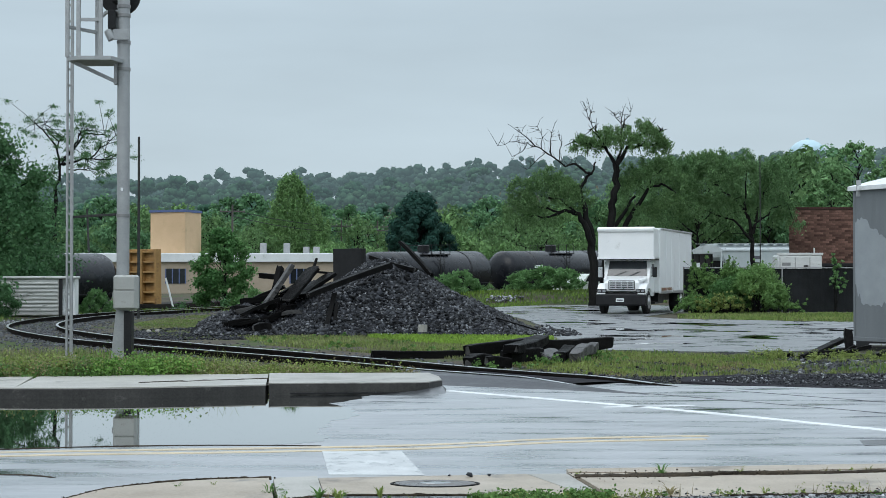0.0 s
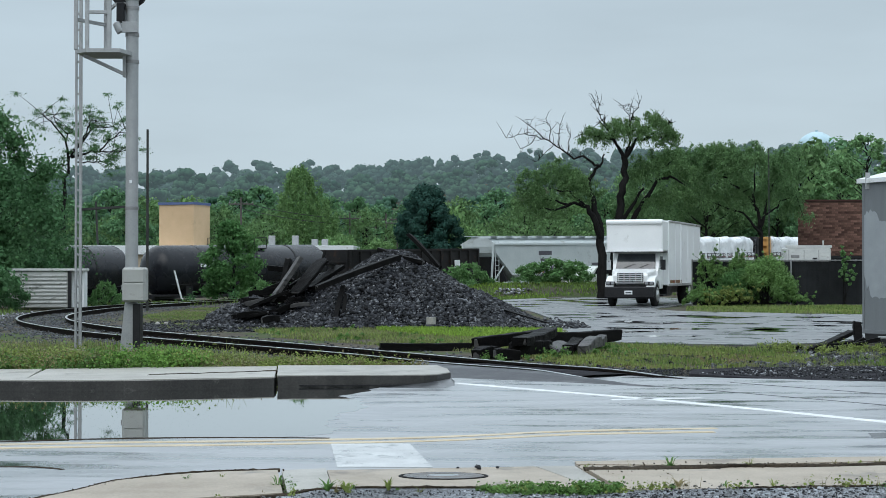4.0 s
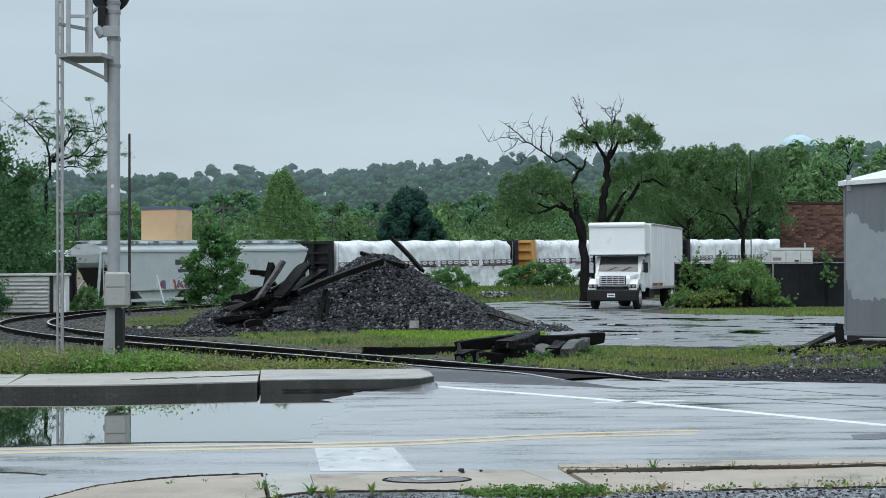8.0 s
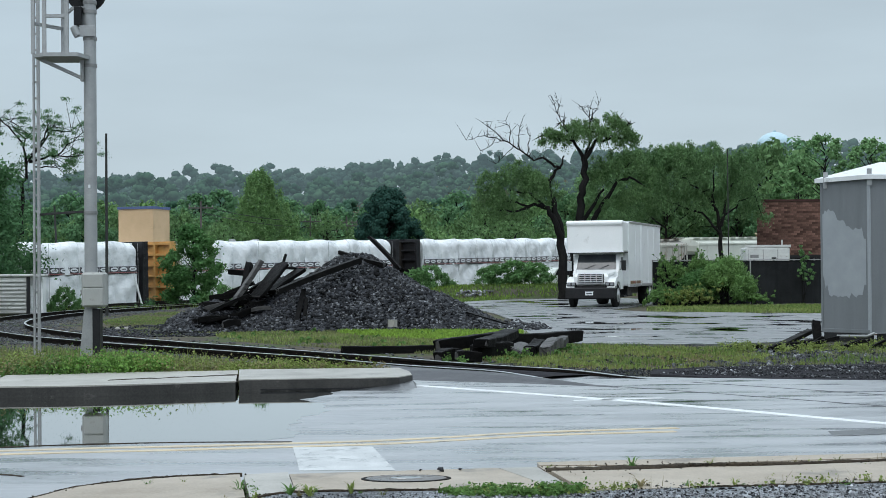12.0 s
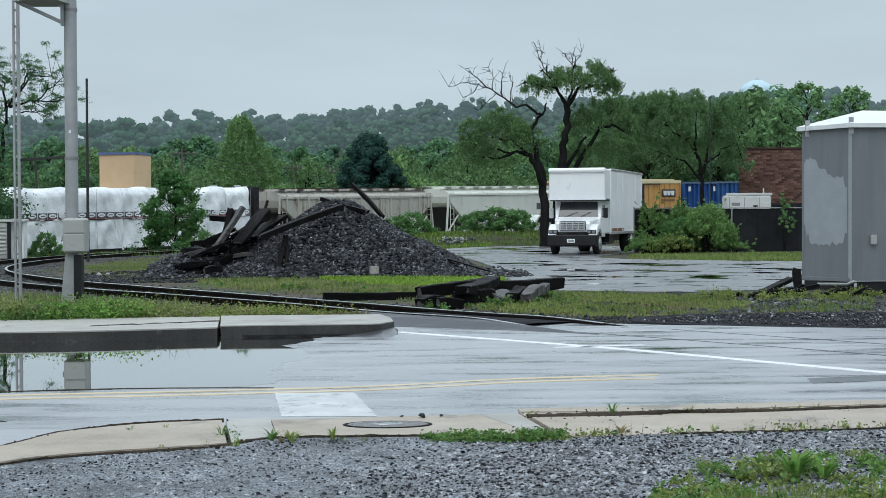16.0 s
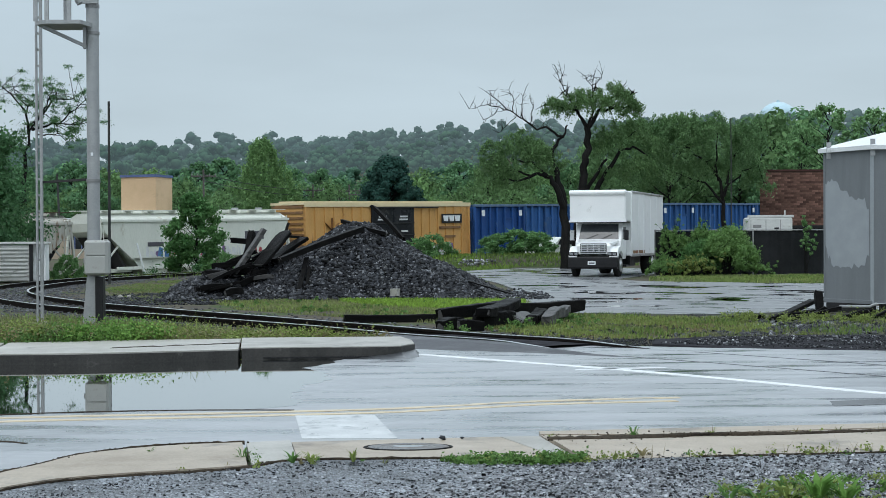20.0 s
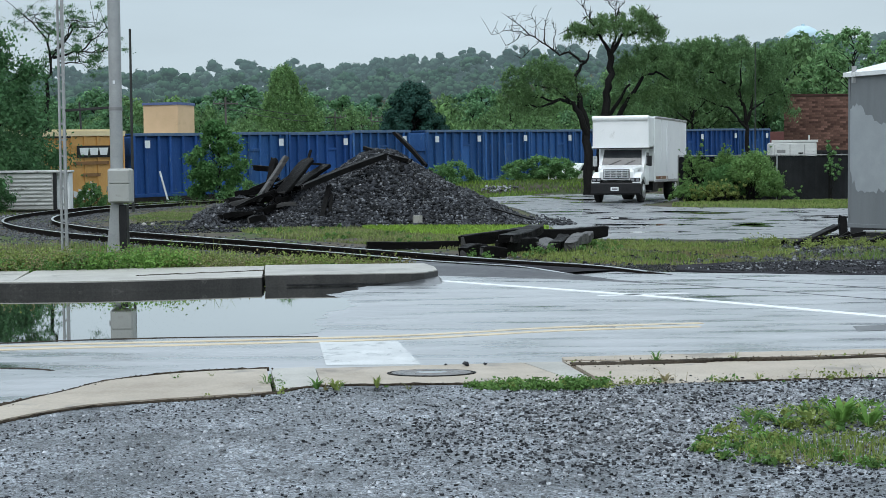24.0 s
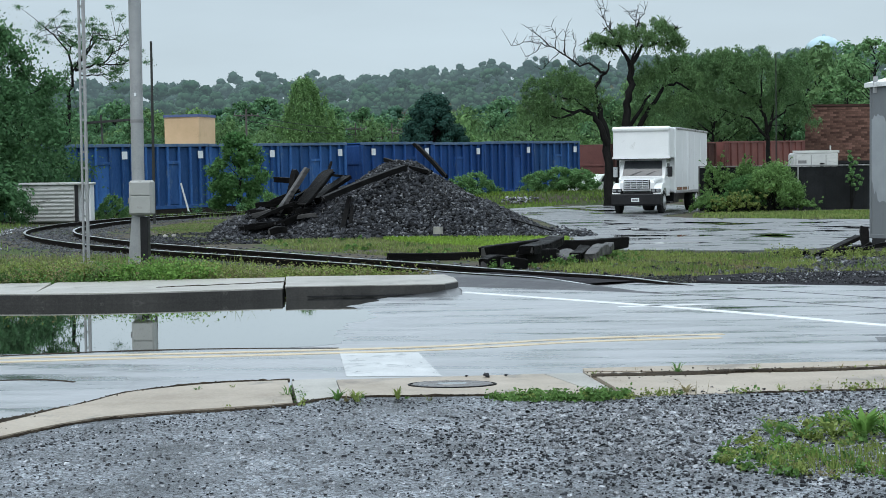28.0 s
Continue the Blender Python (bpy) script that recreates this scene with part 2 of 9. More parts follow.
M["cabinet_grimy"] = material("mildewed_white_metal", (0.34, 0.35, 0.33), (0.62, 0.63, 0.61), 0.55, scale=1.8, fine=25, bump=0.08, grain=0.005, stretch=(0.7, 1, 3), stain=((0.12, 0.125, 0.105), 1.6, 0.56))
M["tower"] = material("pale_blue_tank_paint", (0.40, 0.56, 0.63), (0.46, 0.61, 0.68), 0.5, scale=0.3, fine=4, bump=0.0)
M["bark"] = material("dark_wet_bark", (0.008, 0.008, 0.008), (0.022, 0.021, 0.020), 0.85, scale=3, fine=20, bump=0.7, grain=0.02, stretch=(2, 2, 0.5), spec=0.05)
M["bark_pale"] = material("weathered_pole_wood", (0.055, 0.052, 0.047), (0.11, 0.10, 0.09), 0.85, scale=3, fine=20, bump=0.4, grain=0.01, stretch=(3, 3, 0.3))
M["pole_dark"] = material("dark_weathered_pole", (0.030, 0.032, 0.032), (0.06, 0.062, 0.06), 0.8, scale=3, fine=20, bump=0.3, grain=0.01, stretch=(3, 3, 0.3), spec=0.1)
M["windshield"] = material("truck_windshield_glass", (0.045, 0.05, 0.055), (0.07, 0.076, 0.082), 0.06, scale=2, fine=10, bump=0.0, spec=0.6, coat=0.25)
M["tank"] = material("black_tank_paint", (0.008, 0.009, 0.012), (0.020, 0.022, 0.027), 0.20, scale=0.8, fine=12, bump=0.03, grain=0.004, rough2=0.32, stain=((0.030, 0.029, 0.030), 0.9, 0.55), spec=0.26)
M["gon"] = material("black_gondola_paint", (0.010, 0.010, 0.011), (0.026, 0.024, 0.024), 0.5, scale=0.8, fine=12, bump=0.08, grain=0.006, stain=((0.05, 0.028, 0.02), 1.0, 0.6), spec=0.2)
M["hop_grey"] = material("pale_grey_hopper_paint", (0.44, 0.49, 0.50), (0.54, 0.58, 0.58), 0.4, scale=0.7, fine=12, bump=0.05, grain=0.006, stain=((0.36, 0.38, 0.37), 0.8, 0.58))
M["hop_old"] = material("rust_streaked_hopper", (0.36, 0.35, 0.31), (0.50, 0.49, 0.44), 0.6, scale=1.0, fine=14, bump=0.1, grain=0.008, stretch=(2.5, 2.5, 0.35), stain=((0.20, 0.13, 0.085), 1.2, 0.56))
M["hop_white"] = material("cream_hopper_paint", (0.58, 0.60, 0.54), (0.70, 0.715, 0.65), 0.45, scale=0.8, fine=12, bump=0.05, grain=0.006, stretch=(1.5, 1.5, 0.5), stain=((0.44, 0.42, 0.34), 1.2, 0.6))
M["wrap"] = material("white_plastic_wrap", (0.70, 0.735, 0.76), (0.86, 0.88, 0.90), 0.22, scale=1.8, fine=7, bump=0.9, grain=0.10, rough2=0.4, vary=0.06)
M["wrap_black"] = material("black_wrap_end", (0.012, 0.012, 0.014), (0.03, 0.03, 0.034), 0.3, scale=2, fine=9, bump=0.6, grain=0.05, spec=0.25)
M["print_red"] = material("red_wrap_print", (0.28, 0.05, 0.06), (0.36, 0.08, 0.08), 0.4, scale=3, fine=9, bump=0.2)
M["print_dark"] = material("dark_wrap_print", (0.05, 0.05, 0.065), (0.10, 0.095, 0.11), 0.4, scale=3, fine=9, bump=0.2)
M["car_yellow"] = material("orange_yellow_car_paint", (0.50, 0.265, 0.075), (0.62, 0.345, 0.115), 0.5, scale=1.0, fine=14, bump=0.05, grain=0.006, stretch=(1.5, 1.5, 0.5), stain=((0.36, 0.19, 0.07), 1.4, 0.6))
M["ochre"] = material("weathered_ochre_steel", (0.27, 0.150, 0.050), (0.42, 0.245, 0.085), 0.6, scale=1.2, fine=14, bump=0.1, grain=0.008, stain=((0.13, 0.065, 0.03), 1.4, 0.56))
M["car_cream"] = material("pale_yellow_roof_edge", (0.60, 0.50, 0.30), (0.70, 0.60, 0.38), 0.5, scale=1, fine=14, bump=0.05)
M["car_brown"] = material("brown_bulkhead_steel", (0.15, 0.075, 0.030), (0.26, 0.135, 0.05), 0.6, scale=1.2, fine=14, bump=0.15, grain=0.01, stain=((0.06, 0.03, 0.018), 1.4, 0.56))
M["blue"] = material("faded_blue_container", (0.018, 0.070, 0.215), (0.042, 0.125, 0.315), 0.5, scale=0.9, fine=10, bump=0.08, grain=0.008, stretch=(2, 2, 0.5), vary=0.35, stain=((0.09, 0.155, 0.27), 1.6, 0.58), spec=0.2)
M["blue_deep"] = material("deep_blue_container", (0.012, 0.050, 0.190), (0.026, 0.090, 0.270), 0.5, scale=0.9, fine=10, bump=0.08, grain=0.008, stretch=(2, 2, 0.5), vary=0.25, stain=((0.06, 0.12, 0.24), 1.6, 0.6), spec=0.2)
M["blue_worn"] = material("scuffed_blue_rim", (0.05, 0.11, 0.22), (0.15, 0.21, 0.29), 0.55, scale=1.6, fine=14, bump=0.1, grain=0.008, stretch=(2, 2, 1), spec=0.2)
M["rust_red"] = material("brown_gondola_paint", (0.125, 0.042, 0.037), (0.185, 0.068, 0.057), 0.6, scale=1.0, fine=12, bump=0.1, grain=0.008, vary=0.2)
M["rust_dark"] = material("dark_rusted_gondola", (0.045, 0.024, 0.022), (0.09, 0.045, 0.038), 0.7, scale=1.0, fine=12, bump=0.15, grain=0.008, spec=0.15)
M["placard"] = material("white_placard", (0.66, 0.69, 0.71), (0.78, 0.80, 0.81), 0.5, scale=6, fine=30, bump=0.02)
M["graf_a"] = material("pale_graffiti", (0.52, 0.53, 0.54), (0.66, 0.67, 0.68), 0.5, scale=4, fine=20, bump=0.02)
M["graf_b"] = material("purple_graffiti", (0.13, 0.08, 0.17), (0.20, 0.13, 0.25), 0.5, scale=4, fine=20, bump=0.02)
M["graf_c"] = material("red_graffiti", (0.30, 0.05, 0.06), (0.40, 0.09, 0.09), 0.5, scale=4, fine=20, bump=0.02)
M["graf_d"] = material("blue_graffiti", (0.05, 0.14, 0.30), (0.09, 0.20, 0.38), 0.5, scale=4, fine=20, bump=0.02)
M["bogie"] = material("grimy_truck_frame", (0.012, 0.011, 0.010), (0.035, 0.030, 0.027), 0.75, scale=3, fine=25, bump=0.3, grain=0.01, spec=0.1)
M["auto"] = material("chalky_white_car_paint", (0.52, 0.56, 0.52), (0.64, 0.68, 0.64), 0.35, scale=2, fine=20, bump=0.03)
M["iron"] = material("cast_iron_cover", (0.09, 0.085, 0.085), (0.17, 0.16, 0.155), 0.15, metal=0.3, scale=6, fine=60, bump=0.4, grain=0.006, rough2=0.55)
M["bird"] = material("black_feathers", (0.010, 0.010, 0.011), (0.02, 0.02, 0.022), 0.6, scale=20, fine=60, bump=0.1)
for key, c1, c2 in (("leaf_left", (0.056, 0.136, 0.062), (0.112, 0.230, 0.099)), ("leaf_mid", (0.080, 0.180, 0.088), (0.158, 0.300, 0.142)),
                    ("leaf_willow", (0.121, 0.238, 0.084), (0.204, 0.336, 0.135)), ("leaf_dark", (0.019, 0.060, 0.049), (0.043, 0.106, 0.081)),
                    ("leaf_locust", (0.089, 0.170, 0.069), (0.167, 0.283, 0.116)), ("leaf_bright", (0.120, 0.241, 0.101), (0.224, 0.386, 0.174)),
                    ("leaf_bush", (0.062, 0.162, 0.056), (0.140, 0.276, 0.096)), ("grass", (0.100, 0.165, 0.042), (0.190, 0.275, 0.080)),
                    ("grass_dry", (0.142, 0.165, 0.071), (0.257, 0.270, 0.136)), ("weed", (0.074, 0.155, 0.042), (0.147, 0.265, 0.080)),
                    ("leaf_vine", (0.088, 0.195, 0.069), (0.181, 0.330, 0.131)), ("leaf_feather", (0.093, 0.185, 0.078), (0.177, 0.300, 0.130)), ("grass_lush", (0.162, 0.270, 0.041), (0.275, 0.420, 0.077)), ("weed_yellow", (0.162, 0.220, 0.053), (0.285, 0.340, 0.118)),
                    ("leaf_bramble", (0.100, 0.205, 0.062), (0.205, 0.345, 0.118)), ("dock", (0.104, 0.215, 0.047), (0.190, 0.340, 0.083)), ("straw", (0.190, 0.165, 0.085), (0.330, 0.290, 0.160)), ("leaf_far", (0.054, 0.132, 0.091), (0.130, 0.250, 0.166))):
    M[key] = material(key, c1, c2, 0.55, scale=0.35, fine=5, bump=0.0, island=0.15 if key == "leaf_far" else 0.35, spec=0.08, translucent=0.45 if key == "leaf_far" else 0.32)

# the ridge on the horizon and the slope before it: distance haze is put into the leaves as a pale glow
for key, low, high, light in (("leaf_haze_glow", (0.016, 0.036, 0.030), (0.050, 0.080, 0.056), 0.74), ("leaf_mist_glow", (0.016, 0.044, 0.028), (0.060, 0.108, 0.062), 0.52)):
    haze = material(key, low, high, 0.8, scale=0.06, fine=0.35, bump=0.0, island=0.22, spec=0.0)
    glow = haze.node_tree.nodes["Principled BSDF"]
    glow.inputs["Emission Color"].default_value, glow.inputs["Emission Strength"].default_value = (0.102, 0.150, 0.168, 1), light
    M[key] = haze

# pebbles in the fines: a random tone for each and a rounded relief
gt = M["gravel"].node_tree
gb = gt.nodes["Principled BSDF"]
old = gb.inputs["Base Color"].links[0].from_socket
gco = gt.nodes.new("ShaderNodeTexCoord")
tone_of = []
for size, low, high in ((75, 0.10, 1.9), (28, 0.6, 1.4)):
    cells = gt.nodes.new("ShaderNodeTexVoronoi")
    cells.inputs["Scale"].default_value = size
    gt.links.new(gco.outputs["Object"], cells.inputs["Vector"])
    grey = gt.nodes.new("ShaderNodeSeparateColor")
    gt.links.new(cells.outputs["Color"], grey.inputs[0])
    span = gt.nodes.new("ShaderNodeMapRange")
    span.inputs["To Min"].default_value, span.inputs["To Max"].default_value = low, high
    gt.links.new(grey.outputs[0], span.inputs["Value"])
    shift = gt.nodes.new("ShaderNodeHueSaturation")
    gt.links.new(span.outputs[0], shift.inputs["Value"])
    gt.links.new(old, shift.inputs["Color"])
    old = shift.outputs[0]
    if size == 75:
        lump = gt.nodes.new("ShaderNodeBump")
        lump.inputs["Strength"].default_value, lump.inputs["Distance"].default_value, lump.invert = 0.8, 0.012, True
        gt.links.new(cells.outputs["Distance"], lump.inputs["Height"])
        gt.links.new(gb.inputs["Normal"].links[0].from_socket, lump.inputs["Normal"])
        gt.links.new(lump.outputs[0], gb.inputs["Normal"])
gt.links.new(old, gb.inputs["Base Color"])

# ---- building blocks ----
class Shape:
    """Collects vertices and faces of one part."""

    def __init__(self):
        self.v, self.f = [], []

    def add(self, verts, faces, m=None):
        k = len(self.v)
        self.v += [tuple(m @ Vector(p)) if m else tuple(p) for p in verts]
        self.f += [tuple(i + k for i in f) for f in faces]
        return self

    def box(self, x0, x1, y0, y1, z0, z1, m=None, c=None):
        """A box with chamfered edges."""
        if c is None:
            c = 0.06 * min(x1 - x0, y1 - y0, z1 - z0)
        vs, index = [], {}
        for sx in (0, 1):
            for sy in (0, 1):
                for sz in (0, 1):
                    p = ((x0, x1)[sx], (y0, y1)[sy], (z0, z1)[sz])
                    inn = [(c, -c)[s] for s in (sx, sy, sz)]
                    for a in range(3):
                        index[sx, sy, sz, a] = len(vs)
                        vs.append(tuple(p[i] + (0 if i == a else inn[i]) for i in range(3)))
        fs = []
        for a in range(3):
            b, d = (a + 1) % 3, (a + 2) % 3
            for s in (0, 1):
                ring = []
                for u, w in ((0, 0), (1, 0), (1, 1), (0, 1)):
                    k = [0, 0, 0]
                    k[a], k[b], k[d] = s, u, w
                    ring.append(index[(*k, a)])
                fs.append(tuple(ring if s else ring[::-1]))
            for u in (0, 1):
                for w in (0, 1):
                    k0, k1 = [0, 0, 0], [0, 0, 0]
                    k0[a], k1[a] = 0, 1
                    k0[b] = k1[b] = u
                    k0[d] = k1[d] = w
                    ring = (index[(*k0, b)], index[(*k1, b)], index[(*k1, d)], index[(*k0, d)])
                    fs.append(ring if u == w else ring[::-1])
        for key in [(a, b, d) for a in (0, 1) for b in (0, 1) for d in (0, 1)]:
            tri = tuple(index[(*key, a)] for a in range(3))
            fs.append(tri if sum(key) % 2 else tri[::-1])
        return self.add(vs, fs, m)

    def beam(self, p, q, w, h, up=(0, 0, 1), c=None):
        """A squared timber or bar from p to q."""
        p, q = Vector(p), Vector(q)
        x = (q - p).normalized()
        y = Vector(up).cross(x)
        y = y.normalized() if y.length > 1e-4 else Vector((0, 1, 0))
        z = x.cross(y)
        m = Matrix.Translation(p) @ Matrix((x, y, z)).transposed().to_4x4()
        return self.box(0, (q - p).length, -w / 2, w / 2, -h / 2, h / 2, m, c)

    def tube(self, pts, radii, n=8, caps=True):
        pts = [Vector(p) for p in pts]
        if not hasattr(radii, "__len__"):
            radii = [radii] * len(pts)
        k = len(self.v)
        ref = Vector((0.31, 0.95, 0.05))
        for i, p in enumerate(pts):
            d = (pts[min(i + 1, len(pts) - 1)] - pts[max(i - 1, 0)]).normalized()
            a = d.cross(ref)
            a = a.normalized() if a.length > 1e-3 else d.cross(Vector((1, 0, 0))).normalized()
            b = d.cross(a)
            self.v += [tuple(p + radii[i] * (math.cos(2 * math.pi * j / n) * a + math.sin(2 * math.pi * j / n) * b)) for j in range(n)]
        for i in range(len(pts) - 1):
            for j in range(n):
                self.f.append((k + i * n + j, k + i * n + (j + 1) % n, k + (i + 1) * n + (j + 1) % n, k + (i + 1) * n + j))
        if caps:
            self.f.append(tuple(k + j for j in reversed(range(n))))
            self.f.append(tuple(k + (len(pts) - 1) * n + j for j in range(n)))
        return self

    def lathe(self, axis_pts, n=20, m=None):
        """A body turned round x: axis_pts are (x, radius)."""
        vs, fs = [], []
        for x, r in axis_pts:
            vs += [(x, r * math.cos(2 * math.pi * j / n), r * math.sin(2 * math.pi * j / n)) for j in range(n)]
        for i in range(len(axis_pts) - 1):
            for j in range(n):
                fs.append((i * n + j, i * n + (j + 1) % n, (i + 1) * n + (j + 1) % n, (i + 1) * n + j))
        fs.append(tuple(reversed(range(n))))
        fs.append(tuple((len(axis_pts) - 1) * n + j for j in range(n)))
        return self.add(vs, fs, m)

    def prism(self, outline, y0, y1, m=None):
        """An outline in x and z, carried from y0 to y1."""
        n = len(outline)
        vs = [(x, y0, z) for x, z in outline] + [(x, y1, z) for x, z in outline]
        fs = [tuple(range(n)), tuple(reversed(range(n, 2 * n)))]
        fs += [(i, n + i, n + (i + 1) % n, (i + 1) % n) for i in range(n)]
        return self.add(vs, fs, m)

    def slab(self, outline, z0, z1):
        """An outline in x and y, given thickness."""
        n = len(outline)
        vs = [(x, y, z0) for x, y in outline] + [(x, y, z1) for x, y in outline]
        fs = [tuple(reversed(range(n))), tuple(range(n, 2 * n))]
        fs += [(i, (i + 1) % n, n + (i + 1) % n, n + i) for i in range(n)]
        return self.add(vs, fs)

    def mesh(self, name, mat, smooth=False):
        me = bpy.data.meshes.new(name)
        me.from_pydata(self.v, [], self.f)
        bm = bmesh.new()
        bm.from_mesh(me)
        bmesh.ops.recalc_face_normals(bm, faces=bm.faces)
        bm.to_mesh(me)
        bm.free()
        me.materials.append(mat)
        if smooth:
            me.polygons.foreach_set("use_smooth", [True] * len(me.polygons))
            me.set_sharp_from_angle(angle=radians(40))
        return me


def part(name, shape, mat, parent=None, label="", smooth=False):
    """Links a shape as one mesh object under a thing or a part."""
    ob = new(name, shape if isinstance(shape, bpy.types.Mesh) else shape.mesh(name, mat, smooth))
    if parent:
        ob.parent = parent
    return tagged(ob, label)


def thing(name, label, category, m=None, group="", kind=""):
    ob = new(name)
    if m is not None:
        ob.matrix_basis = m
    return tagged(ob, label, category, group, kind)


def mesh_np(name, verts, faces, mat, smooth=False):
    """A mesh from arrays; all faces have the same number of corners."""
    me = bpy.data.meshes.new(name)
    k = faces.shape[1]
    me.vertices.add(len(verts))
    me.vertices.foreach_set("co", np.ascontiguousarray(verts, dtype=np.float32).ravel())
    me.loops.add(faces.size)
    me.loops.foreach_set("vertex_index", np.ascontiguousarray(faces, dtype=np.int32).ravel())
    me.polygons.add(len(faces))
    me.polygons.foreach_set("loop_start", np.arange(0, faces.size, k, dtype=np.int32))
    if smooth:
        me.polygons.foreach_set("use_smooth", [True] * len(faces))
    me.materials.append(mat)
    me.update(calc_edges=True)
    return me


def leaves(rng, spots, spread, count, size, droop=0.0, flat=0.6, loose=True):
    """Small leaf-clump quads scattered round the spots: vertices and faces."""
    spots = np.asarray(spots, float)
    spread = np.broadcast_to(np.asarray(spread, float), (len(spots),))
    pick = rng.choice(len(spots), count, p=spread ** 2 / (spread ** 2).sum())
    d = rng.normal(size=(count, 3))
    d /= np.linalg.norm(d, axis=1)[:, None]
    r = np.minimum(np.abs(rng.normal(size=count)) * 0.42 + 0.3 * rng.random(count), 1.35) if loose else rng.random(count) ** 0.36
    c = spots[pick] + d * (r * spread[pick])[:, None] * (1, 1, flat)
    if droop:
        c[:, 2] -= droop * rng.random(count) ** 1.5 * (0.3 + r)
    n = d * 0.6 + rng.normal(size=(count, 3)) * 0.7 + (0, 0, 0.35) if loose else d * 1.3 + rng.normal(size=(count, 3)) * 0.4 + (0, 0, 0.3)
    n /= np.linalg.norm(n, axis=1)[:, None]
    a = np.cross(n, rng.normal(size=(count, 3)))
    if droop:
        a = a * 0.5 + (0, 0, -0.8)
        a -= n * (a * n).sum(1)[:, None]
    a /= np.linalg.norm(a, axis=1)[:, None]
    b = np.cross(n, a)
    s = size * (0.5 + rng.random(count))[:, None]
    w = s * (0.28 if droop else 0.5)
    v = np.stack([c - a * s * 0.7, c - b * w + a * s * 0.1, c + a * s * 0.8 - n * s * 0.2, c + b * w], 1).reshape(-1, 3)
    return v, np.arange(count * 4).reshape(-1, 4)


def blades(rng, xy, z, height, width, lean=0.5):
    """Grass blades or weed leaves as bent strips at the places xy."""
    n = len(xy)
    az = rng.random(n) * 2 * np.pi
    side = np.stack([np.cos(az), np.sin(az), 0 * az], 1)
    out = np.stack([-np.sin(az), np.cos(az), 0 * az], 1) * (rng.random(n) * lean)[:, None]
    h = height * (0.45 + 0.8 * rng.random(n))[:, None]
    w = width * (0.6 + 0.8 * rng.random(n))[:, None]
    p = np.column_stack([xy, np.broadcast_to(z, n)])
    up = np.array((0, 0, 1.0))
    v = np.stack([p - side * w, p + side * w, p + side * w * 0.8 + up * h * 0.55 + out * h * 0.35, p - side * w * 0.8 + up * h * 0.55 + out * h * 0.35,
                  p + up * h * 0.9 + out * h, p + up * h * 0.92 + out * h * 1.02], 1).reshape(-1, 3)
    k = np.arange(n)[:, None] * 6
    return v, np.concatenate([k + (0, 1, 2, 3), k + (3, 2, 5, 4)])


def stones(rng, centres, size):
    """Angular stones, one eight-faced lump at each centre."""
    n = len(centres)
    base = np.array([(1, 0, 0), (0, 1, 0), (-1, 0, 0), (0, -1, 0), (0, 0, 1), (0, 0, -1)], float)
    v = base[None] * (0.55 + 0.9 * rng.random((n, 6, 1)))
    q = rng.normal(size=(n, 4))
    q /= np.linalg.norm(q, axis=1)[:, None]
    w, x, y, z = q.T
    rot = np.stack([1 - 2 * (y * y + z * z), 2 * (x * y - z * w), 2 * (x * z + y * w), 2 * (x * y + z * w), 1 - 2 * (x * x + z * z), 2 * (y * z - x * w),
                    2 * (x * z - y * w), 2 * (y * z + x * w), 1 - 2 * (x * x + y * y)], 1).reshape(n, 3, 3)
    v = np.einsum("nij,nkj->nki", rot, v) * (0.5 * np.broadcast_to(size, n))[:, None, None] * (1, 1, 0.8) + centres[:, None]
    tri = np.array([(0, 1, 4), (1, 2, 4), (2, 3, 4), (3, 0, 4), (1, 0, 5), (2, 1, 5), (3, 2, 5), (0, 3, 5)])
    return v.reshape(-1, 3), (np.arange(n)[:, None, None] * 6 + tri).reshape(-1, 3)


def chips(rng, centres, size):
    """Small angular chips of stone: a three-cornered foot and a smaller, tilted top."""
    n = len(centres)
    a = rng.random(n)[:, None] * math.tau + np.array((0, 2.1, 4.2)) + rng.normal(size=(n, 3)) * 0.35
    r = (0.4 + 0.35 * rng.random((n, 3))) * size[:, None]
    foot = np.stack([r * np.cos(a), r * np.sin(a), np.full((n, 3), -0.004)], -1)
    q = r * (0.55 + 0.4 * rng.random((n, 3)))
    top = np.stack([q * np.cos(a), q * np.sin(a), (0.08 + 0.42 * rng.random((n, 3))) * size[:, None]], -1)
    v = np.concatenate([foot, top], 1) + centres[:, None]
    tri = np.array([(3, 4, 5), (0, 1, 4), (0, 4, 3), (1, 2, 5), (1, 5, 4), (2, 0, 3), (2, 3, 5)])
    return v.reshape(-1, 3), (np.arange(n)[:, None, None] * 6 + tri).reshape(-1, 3)


def smooth01(a, b, x):
    t = np.clip((x - a) / (b - a), 0, 1)
    return t * t * (3 - 2 * t)


def curve_points(pts, step=0.5):
    """A smooth line through the points, at about even steps."""
    p = np.array(pts, float)
    p = np.vstack([2 * p[0] - p[1], p, 2 * p[-1] - p[-2]])
    out = []
    for i in range(1, len(p) - 2):
        n = max(2, int(np.linalg.norm(p[i + 1] - p[i]) / step))
        for t in np.arange(n) / n:
            out.append(0.5 * (2 * p[i] + (p[i + 1] - p[i - 1]) * t + (2 * p[i - 1] - 5 * p[i] + 4 * p[i + 1] - p[i + 2]) * t ** 2
                              + (3 * p[i] - p[i - 1] - 3 * p[i + 1] + p[i + 2]) * t ** 3))
    out.append(p[-2])
    return np.array(out)


